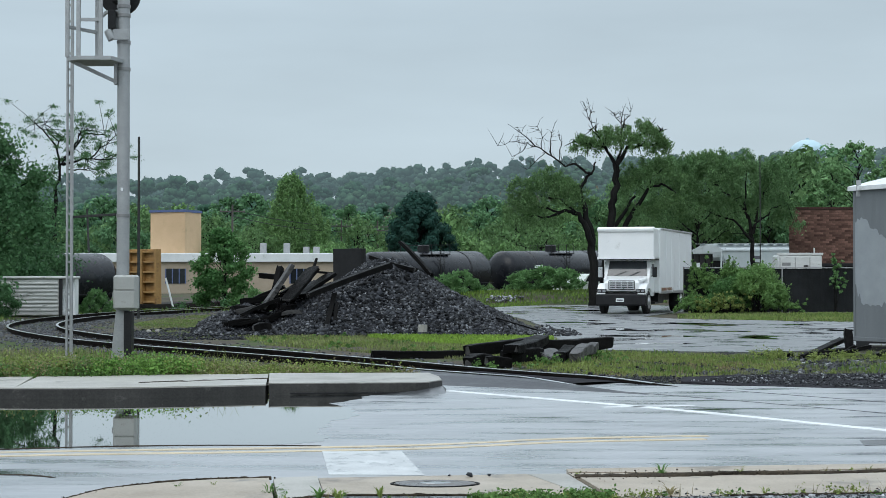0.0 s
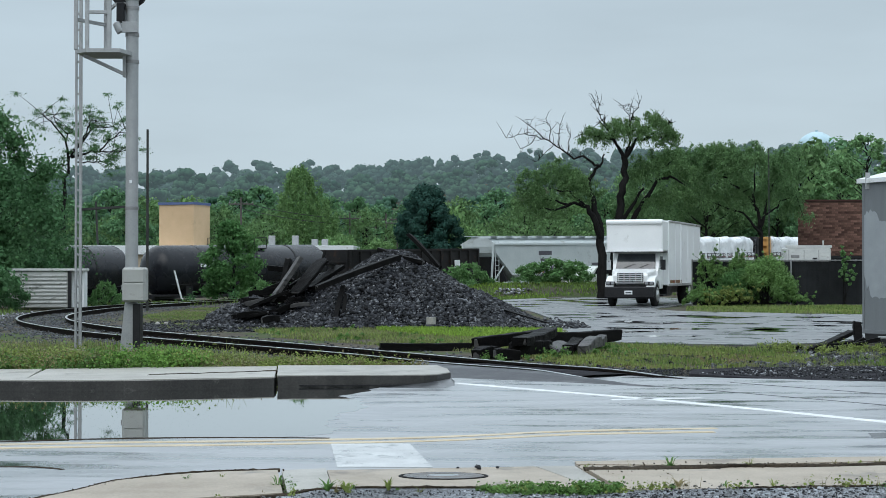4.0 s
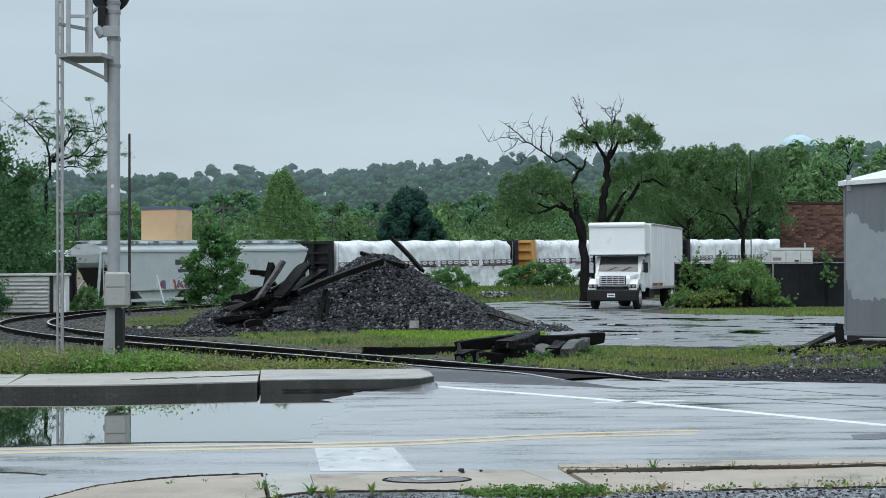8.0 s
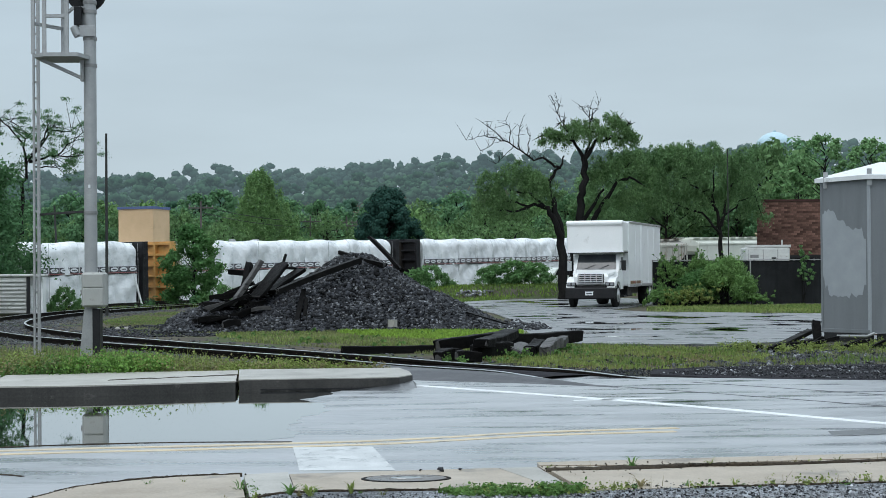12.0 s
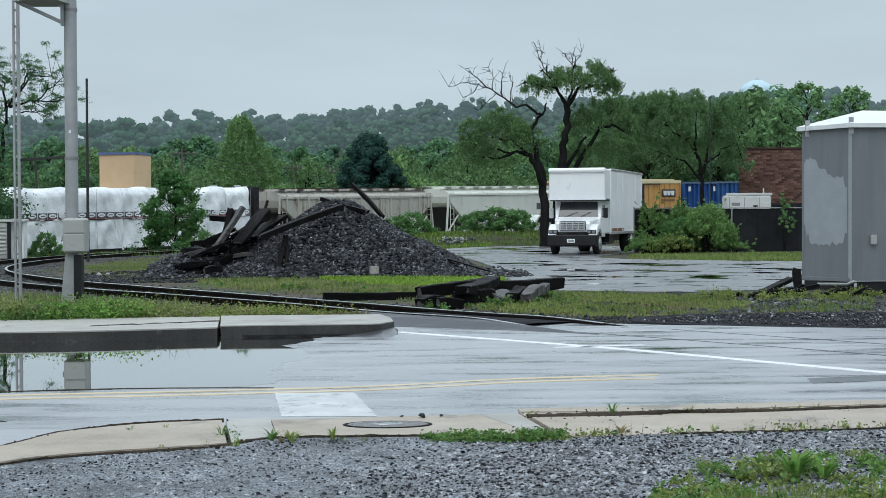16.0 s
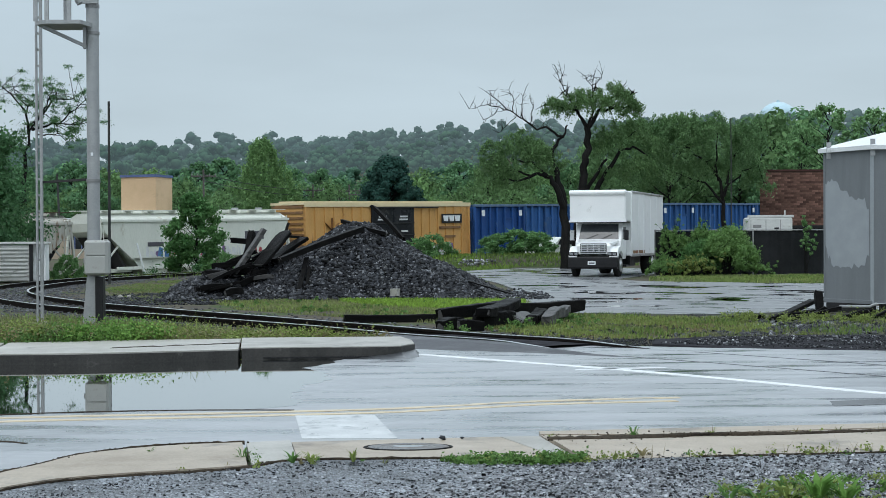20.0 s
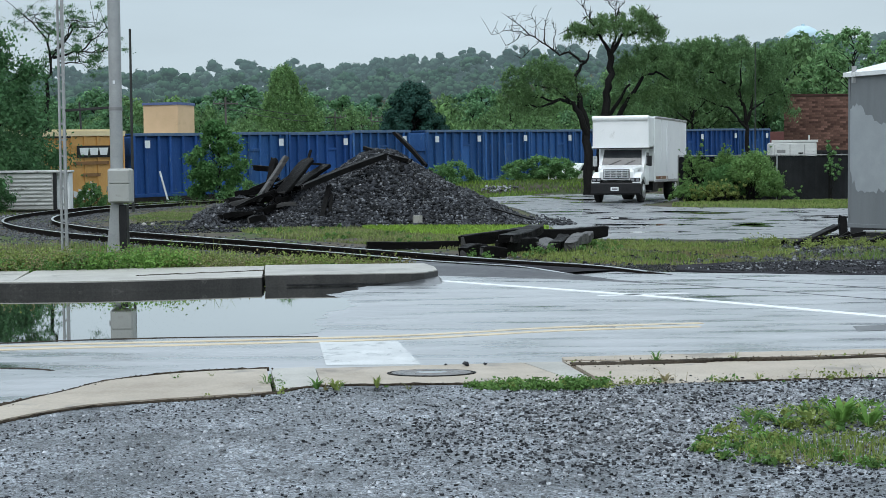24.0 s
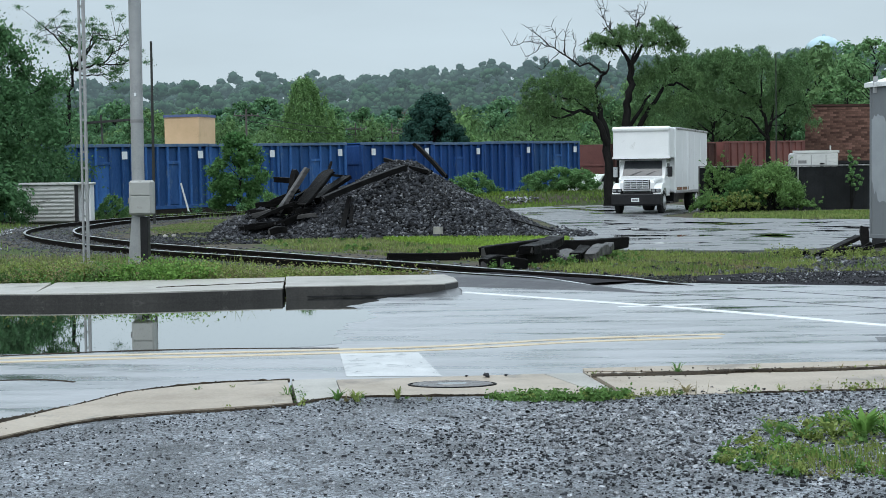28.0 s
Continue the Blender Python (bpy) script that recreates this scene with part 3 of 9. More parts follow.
def offset(line, d):
    """The line moved sideways by d, to the right of its way."""
    t = np.gradient(line, axis=0)
    t /= np.linalg.norm(t, axis=1)[:, None]
    return line + d * np.stack([t[:, 1], -t[:, 0]], 1)

# ---- the line on which the train runs ----
TRAIN_WAY = Vector((-math.cos(radians(50)), -math.sin(radians(50)), -0.0157))
TRAIN_AT = Vector((0, 111.9, -0.68))
TRAIN_SPEED = 8.35
TRAIN_TURN = pose(0, 0, 0, 0, 0.9, -130)


# ---- ground ----
def ground_z(x, y):
    x, y = np.asarray(x, float), np.asarray(y, float)
    s = -math.cos(radians(50)) * x - math.sin(radians(50)) * (y - 111.9)
    d = math.sin(radians(50)) * x - math.cos(radians(50)) * (y - 111.9)  # towards the street
    z = -0.07 + 0.05 * smooth01(22.5, 23.6, y) * (1 - smooth01(-0.3, 1.2, x + 0.55 * (y - 24.0)) * (1 - smooth01(26, 30, y)))
    dip = -0.95 - 0.0157 * np.clip(s, -90, 60)
    w = (1 - smooth01(4, 17, d)) * smooth01(-32, -10, d)
    z = z * (1 - w) + dip * w
    z += 0.72 * smooth01(87, 91.5, y) * (1 - smooth01(95, 99, y)) * smooth01(-2.5, 0.0, x) * (1 - smooth01(13, 16, x))   # low bank behind the yard
    far = np.hypot(x, y)
    z += 1.2 * smooth01(150, 230, far) + (36 + np.clip(0.05 * x, -2, 6.8)) * smooth01(300, 760, far) + 3 * np.sin(x * 0.013 + 1.0) * smooth01(350, 700, far)
    z += 0.014 * np.sin(x * 0.9 + 0.4 * y) * smooth01(26, 34, y)
    return z


def build_ground():
    ys = np.unique(np.concatenate([np.arange(-40, 4, 4), np.arange(4, 60, 0.5), np.arange(60, 140, 2.0), np.arange(140, 320, 8.0), np.arange(320, 1000, 20.0), [1100, 1400, 2000, 3000]]))
    xs = np.unique(np.concatenate([[-2500, -1500, -1000, -700], np.arange(-500, -120, 20.0), np.arange(-120, -30, 4.0), np.arange(-30, 40, 0.7), np.arange(40, 130, 4.0),
                                   np.arange(130, 500, 20.0), [700, 1000, 1500, 2500]]))
    gx, gy = np.meshgrid(xs, ys)
    v = np.stack([gx, gy, ground_z(gx, gy)], -1).reshape(-1, 3)
    w = len(xs)
    i = (np.arange(len(ys) - 1)[:, None] * w + np.arange(w - 1)).reshape(-1, 1)
    me = mesh_np("ground", v, i + np.array((0, 1, w + 1, w)), M["soil"], True)
    tagged(new("ground", me), "damp grassy soil reaching to the wooded hills", "ground", kind="structure")


build_ground()

# street, from the near kerb to the far one
def sheet(name, outline, z, mat, label, category, thick=0.05):
    return tagged(part(name, Shape().slab(outline, z - thick, z), mat), label, category, kind="structure")


STREET = [(-40, -4.0), (-14, 0.0), (-4.9, 6.4), (-3.3, 9.4), (-2.75, 10.9), (-2.45, 11.5), (-1.4, 12.0), (1.2, 12.2), (4.2, 12.5), (14, 13.6), (45, 17.0),
          (45, 31.0), (14, 25.0), (9.0, 23.3), (5.2, 22.9), (4.2, 23.1), (3.3, 23.55), (1.85, 25.0), (0.6, 25.4), (0.0, 23.8), (-0.1, 22.0), (-2.4, 21.3), (-5.1, 20.9), (-7.3, 20.7), (-14, 19.6), (-40, 13.0)]
sheet("road", STREET, 0.0, M["asphalt"], "wet dark asphalt street with worn markings", "road")
LOT = [(1.4, 37.0), (3.2, 34.2), (6.0, 33.0), (9.5, 34.5), (15, 36.0), (30, 40), (30, 54), (15.5, 54.2), (12.5, 56.0), (8.6, 59.0), (7.8, 62), (13, 78), (11.5, 88), (6.5, 88), (2.6, 81), (2.2, 70),
       (3.0, 58), (3.2, 50), (2.6, 44)]
sheet("parking_lot", LOT, 0.015, M["lot"], "wet cracked asphalt yard with shallow puddles", "yard", 0.12)
PUDDLE = [(-9, 14.2), (-6.5, 14.45), (-3.83, 14.66), (-3.29, 14.86), (-2.42, 14.99), (-1.5, 15.0), (-1.25, 15.34), (-1.25, 16.6), (-1.05, 18.4), (-1.3, 19.9), (-1.08, 20.6), (-1.0, 21.15), (-1.15, 21.5), (-2.4, 21.5), (-5.1, 20.8), (-9, 20.3)]
sheet("puddle", [(x + (0.05 * math.sin(y * 5.3) + 0.04 * math.sin(y * 13.1 + 1.0) + 0.06 * math.sin(y * 2.1)) * (x > -1.6), y + 0.05 * math.sin(x * 4.1 + y * 3) + 0.03 * math.sin(x * 11.7)) for x, y in curve_points(PUDDLE, 0.12)], 0.0015, M["water"], "still rainwater standing along the kerb", "puddle", 0.001)
rr = random.Random(4)
made = 0
while made < 44:
    x, y = rr.uniform(2.5, 14), rr.uniform(37, 84)
    if y > 56 and x > 7.6 or y > 54 and x > 6.2 + (y - 54) * 0.05 or x < 3.6 and y < 58:
        continue
    a, b, k = rr.uniform(0.3, 1.0), rr.uniform(0.4, 1.3) * y / 60, made
    ring = [(x + a * (1 + 0.3 * math.sin(3 * t + k) + 0.16 * math.sin(7 * t + 2 * k)) * math.cos(t), y + b * (1 + 0.25 * math.sin(2 * t + k) + 0.14 * math.cos(6 * t)) * math.sin(t))
            for t in np.arange(36) * math.tau / 36]
    sheet("puddle", ring, 0.0185, M["water"], "shallow rain puddle on the cracked yard", "puddle", 0.003)
    made += 1

# paint on the street
def stripe(name, pts, width, mat, label, parent=None, z=0.005):
    line = curve_points(pts, 0.3)
    a, b = offset(line, width / 2), offset(line, -width / 2)
    return tagged(part(name, Shape().slab([tuple(p) for p in a] + [tuple(p) for p in b[::-1]], z - 0.006, z), mat), label, "road marking", kind="structure")


stripe("road_marking", [(0.04, 22.1), (2.76, 18.96), (5.0, 15.9), (7.5, 12.9)], 0.17, M["paint_line"], "thin white line across the wet street")
stripe("road_marking", [(1.95, 19.3), (3.1, 19.58)], 0.10, M["paint_line"], "short worn white line on the street")
stripe("road_marking", [(-9.0, 13.05), (-3.7, 14.12), (-2.0, 14.36), (-0.19, 14.70), (1.16, 15.26), (2.57, 15.53)], 0.12, M["paint_yellow"], "worn pale yellow centre line")
stripe("road_marking", [(-9.0, 13.36), (-3.7, 14.42), (-2.0, 14.66), (-0.19, 15.00), (1.18, 15.58), (2.65, 15.86)], 0.12, M["paint_yellow"], "worn pale yellow centre line")
stripe("road_seam", [(-4.4, 14.50), (-3.5, 14.80), (-2.58, 14.96), (-1.78, 14.97), (-1.15, 14.92)], 0.06, M["dirt"], "dark seam along the puddle's edge", z=0.004)
stripe("road_seam", [(-3.83, 12.72), (-3.38, 12.76), (-3.09, 12.58)], 0.04, M["dirt"], "dark seam in the wet street", z=0.004)
tagged(part("stop_bar", Shape().slab([(-0.92, 12.75), (-0.15, 12.72), (-0.38, 14.45), (-1.10, 14.43)], 0.001, 0.005), M["paint_white"]), "wide white stop bar painted on asphalt", "road marking", kind="structure")


# pavements in slabs
def pavement(name, label, front, back, cuts, z0, z1, mat):
    root = thing(name, label, "pavement", kind="structure")
    f, b = curve_points(front, 0.1), curve_points(back, 0.1)

    def on(line, t):
        return line[min(len(line) - 1, int(round(t * (len(line) - 1))))]

    for t0, t1 in zip(cuts, cuts[1:]):
        g = 0.0015
        ts = np.linspace(t0 + g, t1 - g, max(3, int((t1 - t0) * 30)))
        ring = [tuple(on(f, t)) for t in ts] + [tuple(on(b, t)) for t in ts[::-1]]
        part("slab", Shape().slab(ring, z0, z1), mat, root)
    return root


far_walk = pavement("far_pavement", "raised wet concrete pavement beside the puddle", [(-14, 19.4), (-7.22, 20.6), (-5.4, 20.64), (-4.57, 20.66), (-3.66, 20.86), (-2.38, 21.26)], [(-14.4, 21.4), (-7.93, 22.6), (-5.65, 23.0), (-4.3, 23.36), (-2.6, 23.58)],
                    [0, 0.3, 0.56, 0.715, 0.83, 1.0], 0.02, 0.145, M["concrete_far"])
part("kerb_face", Shape().slab([tuple(p) for p in curve_points([(-14, 19.35), (-7.22, 20.55), (-5.4, 20.59), (-4.57, 20.61), (-3.66, 20.81), (-2.38, 21.21)], 0.3)] + [(-2.38, 21.5), (-5.1, 21.1), (-7.2, 20.95), (-14, 19.8)], -0.06, 0.128), M["concrete_dark"], far_walk, "grimy wet kerb face with its shade painted in")
rag = random.Random(5)
crack = [(-4.15 + 0.1 * k, 21.55 + 0.055 * k + rag.uniform(-0.05, 0.05)) for k in range(18)]
part("slab_crack", Shape().slab(crack + [(x, y + 0.10 + rag.uniform(0, 0.09) * (1 + 0.05 * k)) for k, (x, y) in reversed(list(enumerate(crack)))], 0.10, 0.148), M["dirt"], far_walk, "long dirt-filled crack")
block = thing("kerb_block", "pale concrete kerb block at the pavement's end", "kerb", kind="structure")
nose = [(-2.34, 21.24)] + [(-2.3 + 0.12 * k, 21.27 + 0.012 * math.sin(k * 2.3) + 0.010 * k) for k in range(1, 17)] + [(-0.20, 21.50), (-0.02, 21.95)]
part("top", Shape().slab(nose + [(-0.06, 22.7), (-0.22, 23.55), (-1.43, 23.50), (-2.57, 23.45)], 0.14, 0.165), M["concrete_pale"], block)
part("kerb_face", Shape().slab([(x + 0.01, y - 0.015) for x, y in nose] + [(-0.1, 23.0), (-2.5, 23.2)], -0.08, 0.152), M["concrete_dark"], block, "grimy wet kerb face with its shade painted in")
# black strip stands in for the shaded gap low on the block
part("undercut", Shape().slab([(-2.05, 21.262), (-0.55, 21.385), (-0.45, 21.42), (-1.9, 21.33)], 0.018, 0.034), M["black"], block, "black strip painted as the shaded gap in the face")
wedge = Shape().add([(-0.95, 21.33, -0.01), (-0.20, 21.48, 0.075), (-0.01, 21.95, 0.085), (-0.03, 22.6, 0.06), (-0.75, 21.22, -0.01), (-0.10, 21.22, -0.01), (0.05, 21.6, -0.01), (0.05, 22.6, -0.01)],
                    [(0, 4, 1), (4, 5, 1), (5, 6, 1), (6, 2, 1), (6, 7, 2), (7, 3, 2)])
tagged(part("asphalt_fillet", wedge, M["asphalt_dark"]), "dark asphalt banked against the kerb block's end", "road", kind="structure")
near_walk = pavement("near_pavement", "worn concrete pavement beside the gravel", [(-4.2, 7.6), (-3.2, 9.5), (-2.68, 10.87), (-2.44, 11.50), (-1.89, 11.95), (-1.33, 12.11)], [(-3.6, 7.4), (-3.0, 9.1), (-2.5, 10.13), (-2.1, 10.47), (-1.5, 10.72), (-1.16, 10.88)],
                     [0, 0.4, 0.72, 1.0], -0.06, 0.06, M["concrete"])
part("slab", Shape().slab([(-1.31, 12.22), (-0.98, 12.33), (-0.84, 11.20), (-1.14, 11.0)], -0.06, 0.045), M["concrete_pale"], near_walk, "pale patched slab")
part("slab", Shape().slab([(-0.97, 12.34), (0.66, 12.58), (1.06, 11.34), (-0.83, 11.20)], -0.06, 0.03), M["concrete"], near_walk)
part("slab", Shape().slab([(0.67, 12.56), (0.98, 12.58), (1.17, 11.18), (1.07, 11.2)], -0.06, 0.033), M["concrete_pale"], near_walk, "pale sloping apron edge")
pavement("near_pavement", "long worn concrete pavement beside the gravel", [(1.06, 12.22), (1.6, 12.24), (2.69, 12.38), (3.99, 12.64), (7.31, 13.35), (12, 14.3)], [(1.2, 11.1), (2.04, 11.24), (3.6, 11.44), (6.44, 11.85), (12, 12.8)], [0, 0.16, 0.40, 1.0], -0.06, 0.048, M["concrete"])
tagged(part("kerb_joint", Shape().slab([(1.0, 12.62), (2.0, 12.58), (4.1, 12.96), (12, 14.6), (12, 14.32), (3.99, 12.66), (1.03, 12.24)], -0.05, 0.034), M["concrete"]), "worn concrete kerb edge", "kerb", kind="structure")
tagged(part("kerb_strip", Shape().slab([(1.0, 12.84), (4.15, 13.26), (12, 14.92), (12, 14.62), (4.12, 12.98), (2.0, 12.6), (1.0, 12.64)], -0.05, 0.040), M["concrete"]), "narrow concrete gutter strip", "kerb", kind="structure")
tagged(part("asphalt_patch", Shape().slab([(4.05, 15.40), (7.0, 16.3), (7.0, 15.7), (3.98, 14.95)], -0.002, 0.004), M["asphalt_dark"]), "dark worn asphalt patch", "road", kind="structure")
cover = thing("manhole_cover", "oval dark iron manhole cover with a worn wet middle", "manhole", pose(-0.06, 11.98, 0.031))


def oval(rows):
    """Rings of an oval cover, from its rim inwards: half length and height."""
    sh = Shape()
    n = 40
    for r, h in rows:
        sh.v += [(r * math.cos(math.tau * k / n), r * 0.60 * math.sin(math.tau * k / n), h) for k in range(n)]
    for i in range(len(rows) - 1):
        sh.f += [(i * n + k, i * n + (k + 1) % n, (i + 1) * n + (k + 1) % n, (i + 1) * n + k) for k in range(n)]
    sh.f.append(tuple((len(rows) - 1) * n + k for k in range(n)))
    return sh


part("ring", oval([(0.345, -0.02), (0.34, 0.004), (0.318, 0.006), (0.312, -0.004)]), M["tie"], cover, "dark rusted rim")
part("lid", oval([(0.308, -0.01), (0.304, 0.006), (0.22, 0.007), (0.21, 0.004), (0.15, 0.005), (0.14, 0.008)]), M["iron"], cover)
part("worn_boss", oval([(0.12, 0.005), (0.115, 0.010), (0.08, 0.011)]), M["water"], cover, "polished wet middle")

# ---- the spur track with its road crossing ----
SPUR = curve_points([(12.0, 10.0), (7.5, 16.4), (4.0, 21.1), (2.15, 23.28), (0.45, 25.26), (-1.43, 28.2), (-3.97, 31.7), (-5.9, 34.2), (-8.9, 39.0), (-11.9, 46.0), (-13.3, 53.5), (-13.2, 62.0), (-11.6, 71.0), (-8.5, 79.0), (-3.0, 86.0)], 0.35)
spur = thing("railway_track", "rusty curved spur track on dark ballast", "railway track", kind="structure")


def rail(line, deep, parent, cant):
    """A rail of foot, web and head along the line, with a bright worn top."""
    prof = [(-0.075, 0), (0.075, 0), (0.075, 0.15), (0.012, 0.3), (0.012, 0.75), (0.036, 0.8), (0.036, 0.965), (-0.036, 0.965), (-0.036, 0.8), (-0.012, 0.75), (-0.012, 0.3), (-0.07, 0.15)]
    n = len(prof)
    v, f = [], []
    rows = [offset(line, a) for a, _ in prof]
    # the rails sink into the crossing; on the bend the outer one lies higher
    tops = -0.012 + 0.142 * smooth01(22.0, 24.0, SPUR[:, 1]) - cant * smooth01(22.4, 24.0, SPUR[:, 1]) * (1 - smooth01(28, 36, SPUR[:, 1]))
    for i in range(len(line)):
        v += [(*rows[k][i], tops[i] - deep * (1 - prof[k][1])) for k in range(n)]
    for i in range(len(line) - 1):
        f += [(i * n + k, i * n + (k + 1) % n, (i + 1) * n + (k + 1) % n, (i + 1) * n + k) for k in range(n)]
    s = Shape()
    s.v, s.f = v, f
    r = part("rail", s, M["rail"], parent)
    above = SPUR[:, 1] > 22.6
    a, b, tops = offset(line, 0.03)[above], offset(line, -0.037)[above], tops[above]
    top = Shape()
    top.v = [(*e, z + h) for p, q, z in zip(a, b, tops) for e, h in ((p, -0.008), (p, 0.0), (q, 0.0), (q, -0.008))]
    for i in range(len(a) - 1):
        top.f += [(i * 4 + k, i * 4 + k + 1, i * 4 + k + 5, i * 4 + k + 4) for k in range(3)]
    part("worn_head", top, M["railtop"], r, "shiny worn rail head")


on_road = SPUR[:, 1] < 24.0
k0 = int(on_road.sum())
for side in (0.7175, -0.7175):
    edge = offset(SPUR, side)
    rail(edge, 0.23, spur, 0.045 if side > 0 else 0.0)
# the street ramps up to the rails, and dark fill lies between them
cross = SPUR[(SPUR[:, 1] > 21.0) & (SPUR[:, 1] < 26.0)]
lift = 0.116 * smooth01(21.6, 24.0, cross[:, 1])
ramp, fill = Shape(), Shape()
keep = cross[:, 1] > 23.2
for shape, rows in ((ramp, ((-1.55, 0.0), (-1.25, 0.35), (-1.0, 0.8), (-0.765, 0.98), (-0.765, -0.5), (-1.55, -0.5))), (fill, ((-0.66, 0.42), (0.0, 0.5), (0.66, 0.3), (0.66, -0.5), (-0.66, -0.5)))):
    n = len(rows)
    taper = 0.15 + 1.5 * smooth01(22.0, 25.6, cross[:, 1])
    lines = [offset(cross, -0.765 + (d + 0.765) * taper[:, None]) if d < -0.8 else offset(cross, d) for d, _ in rows]
    for i in range(len(cross)):
        shape.v += [(*lines[k][i], -0.004 + (lift[i] * h if h >= 0 else -0.08)) for k, (_, h) in enumerate(rows)]
    for i in range(len(cross) - 1):
        if shape is fill and not keep[i]:
            continue
        shape.f += [(i * n + k, i * n + (k + 1) % n, (i + 1) * n + (k + 1) % n, (i + 1) * n + k) for k in range(n)]
tagged(part("crossing_ramp", ramp, M["asphalt_ramp"]), "worn asphalt ramp up to the rails", "road", kind="structure")
for side in (0.66, -0.66):
    groove = offset(SPUR, side)
    groove = groove[(groove[:, 1] > 15.0) & (groove[:, 1] < 22.6)][::3]
    stripe("road_seam", [tuple(q) for q in groove], 0.05, M["asphalt_dark"], "dark rail groove in the street", z=0.004)
part("crossing_fill", fill, M["fines_dark"], spur, "dark gravelly fill between the rails")
sheet("gravel_strip", [(3.60, 23.99), (4.28, 23.25), (5.17, 22.78), (7.22, 22.10), (14.5, 23.4), (14.5, 26.0), (8.47, 25.93), (6.62, 25.93), (4.90, 25.63), (3.81, 25.06)], 0.006, M["fines_dark"], "dark wet fines along the street's edge", "gravel", 0.04)
tie_mesh = Shape().box(-1.3, 1.3, -0.115, 0.115, -0.16, 0.0, c=0.012).mesh("tie", M["tie"])
for i in range(k0 + 1, len(SPUR) - 1, 2):
    d = SPUR[i + 1] - SPUR[i - 1]
    t = part("tie", tie_mesh, None, spur)
    t.matrix_basis = pose(*SPUR[i], -0.05, 0, 0, math.degrees(math.atan2(d[1], d[0])) + 90)
rng = np.random.default_rng(11)
far_part = SPUR[k0 + 1:]
n = 12000
i = np.minimum((rng.random(n) ** 1.3 * len(far_part)).astype(int), len(far_part) - 1)
side = rng.normal(size=n) * 1.25
side += np.where(np.abs(np.abs(side) - 0.72) < 0.13, np.sign(side) * 0.28, 0.0)
nrm = offset(SPUR, 1.0)[k0 + 1:] - far_part
xy = far_part[i] + nrm[i] * side[:, None] + rng.normal(size=(n, 2)) * 0.15
zz = np.maximum(ground_z(xy[:, 0], xy[:, 1]) + 0.005, -0.075 - 0.06 * np.maximum(np.abs(side) - 1.3, 0))
v, f = stones(rng, np.column_stack([xy, zz]), 0.05 + 0.05 * rng.random(n))
tagged(new("ballast", mesh_np("ballast", v, f, M["ballast"])), "dark angular track ballast", "gravel", kind="stuff")

main = thing("railway_track", "main line under the passing freight train", "railway track", kind="structure")
line = np.array([(TRAIN_AT + TRAIN_WAY * s)[:2] for s in np.arange(-110, 70, 4.0)])
for side in (0.7175, -0.7175):
    e = offset(line, side)
    s = Shape()
    for (p, a), (q, b) in zip(zip(e, np.arange(-110, 70, 4.0)), zip(e[1:], np.arange(-106, 70, 4.0))):
        s.beam((*p, -0.77 - 0.0157 * a), (*q, -0.77 - 0.0157 * b), 0.07, 0.17)
    part("rail", s, M["rail"], main)

# ---- the freight train; x along its way, y towards the street, z from the rail ----
TRAIN = []  # each thing with its distance along the train


def wheels(root, length, inset=1.9):
    """Two bogies, each with side frames and four wheels."""
    for s in (-1, 1):
        bx = s * (length / 2 - inset)
        bogie = part("bogie", Shape().box(bx - 1.25, bx + 1.25, 0.95, 1.12, 0.32, 0.66).box(bx - 1.25, bx + 1.25, -1.12, -0.95, 0.32, 0.66).box(bx - 0.25, bx + 0.25, -1.1, 1.1, 0.45, 0.9), M["bogie"], root)
        for dx in (-0.88, 0.88):
            w = Shape()
            for y in (-0.75, 0.75):
                w.lathe([(-0.07, 0.42), (-0.03, 0.45), (0.06, 0.45), (0.07, 0.3)], 20, Matrix.Translation((bx + dx, y, 0.45)) @ pose(0, 0, 0, 0, 0, 90))
            part("wheelset", w.beam((bx + dx, -0.75, 0.45), (bx + dx, 0.75, 0.45), 0.14, 0.14), M["bogie"], bogie)


def couplers(root, length):
    for s in (-1, 1):
        part("coupler", Shape().box(min(s * length / 2, s * (length / 2 + 0.75)), max(s * length / 2, s * (length / 2 + 0.75)), -0.12, 0.12, 0.72, 0.98), M["bogie"], root)


def ladder(root, x, y, z0, z1, mat, w=0.42):
    s = Shape().box(x - w / 2 - 0.02, x - w / 2 + 0.02, y - 0.02, y + 0.02, z0, z1).box(x + w / 2 - 0.02, x + w / 2 + 0.02, y - 0.02, y + 0.02, z0, z1)
    for z in np.arange(z0 + 0.2, z1, 0.38):
        s.box(x - w / 2, x + w / 2, y - 0.015, y + 0.015, z, z + 0.03)
    part("ladder", s, mat, root)


def join_train(root, q0, q1):
    TRAIN.append((root, (q0 + q1) / 2))


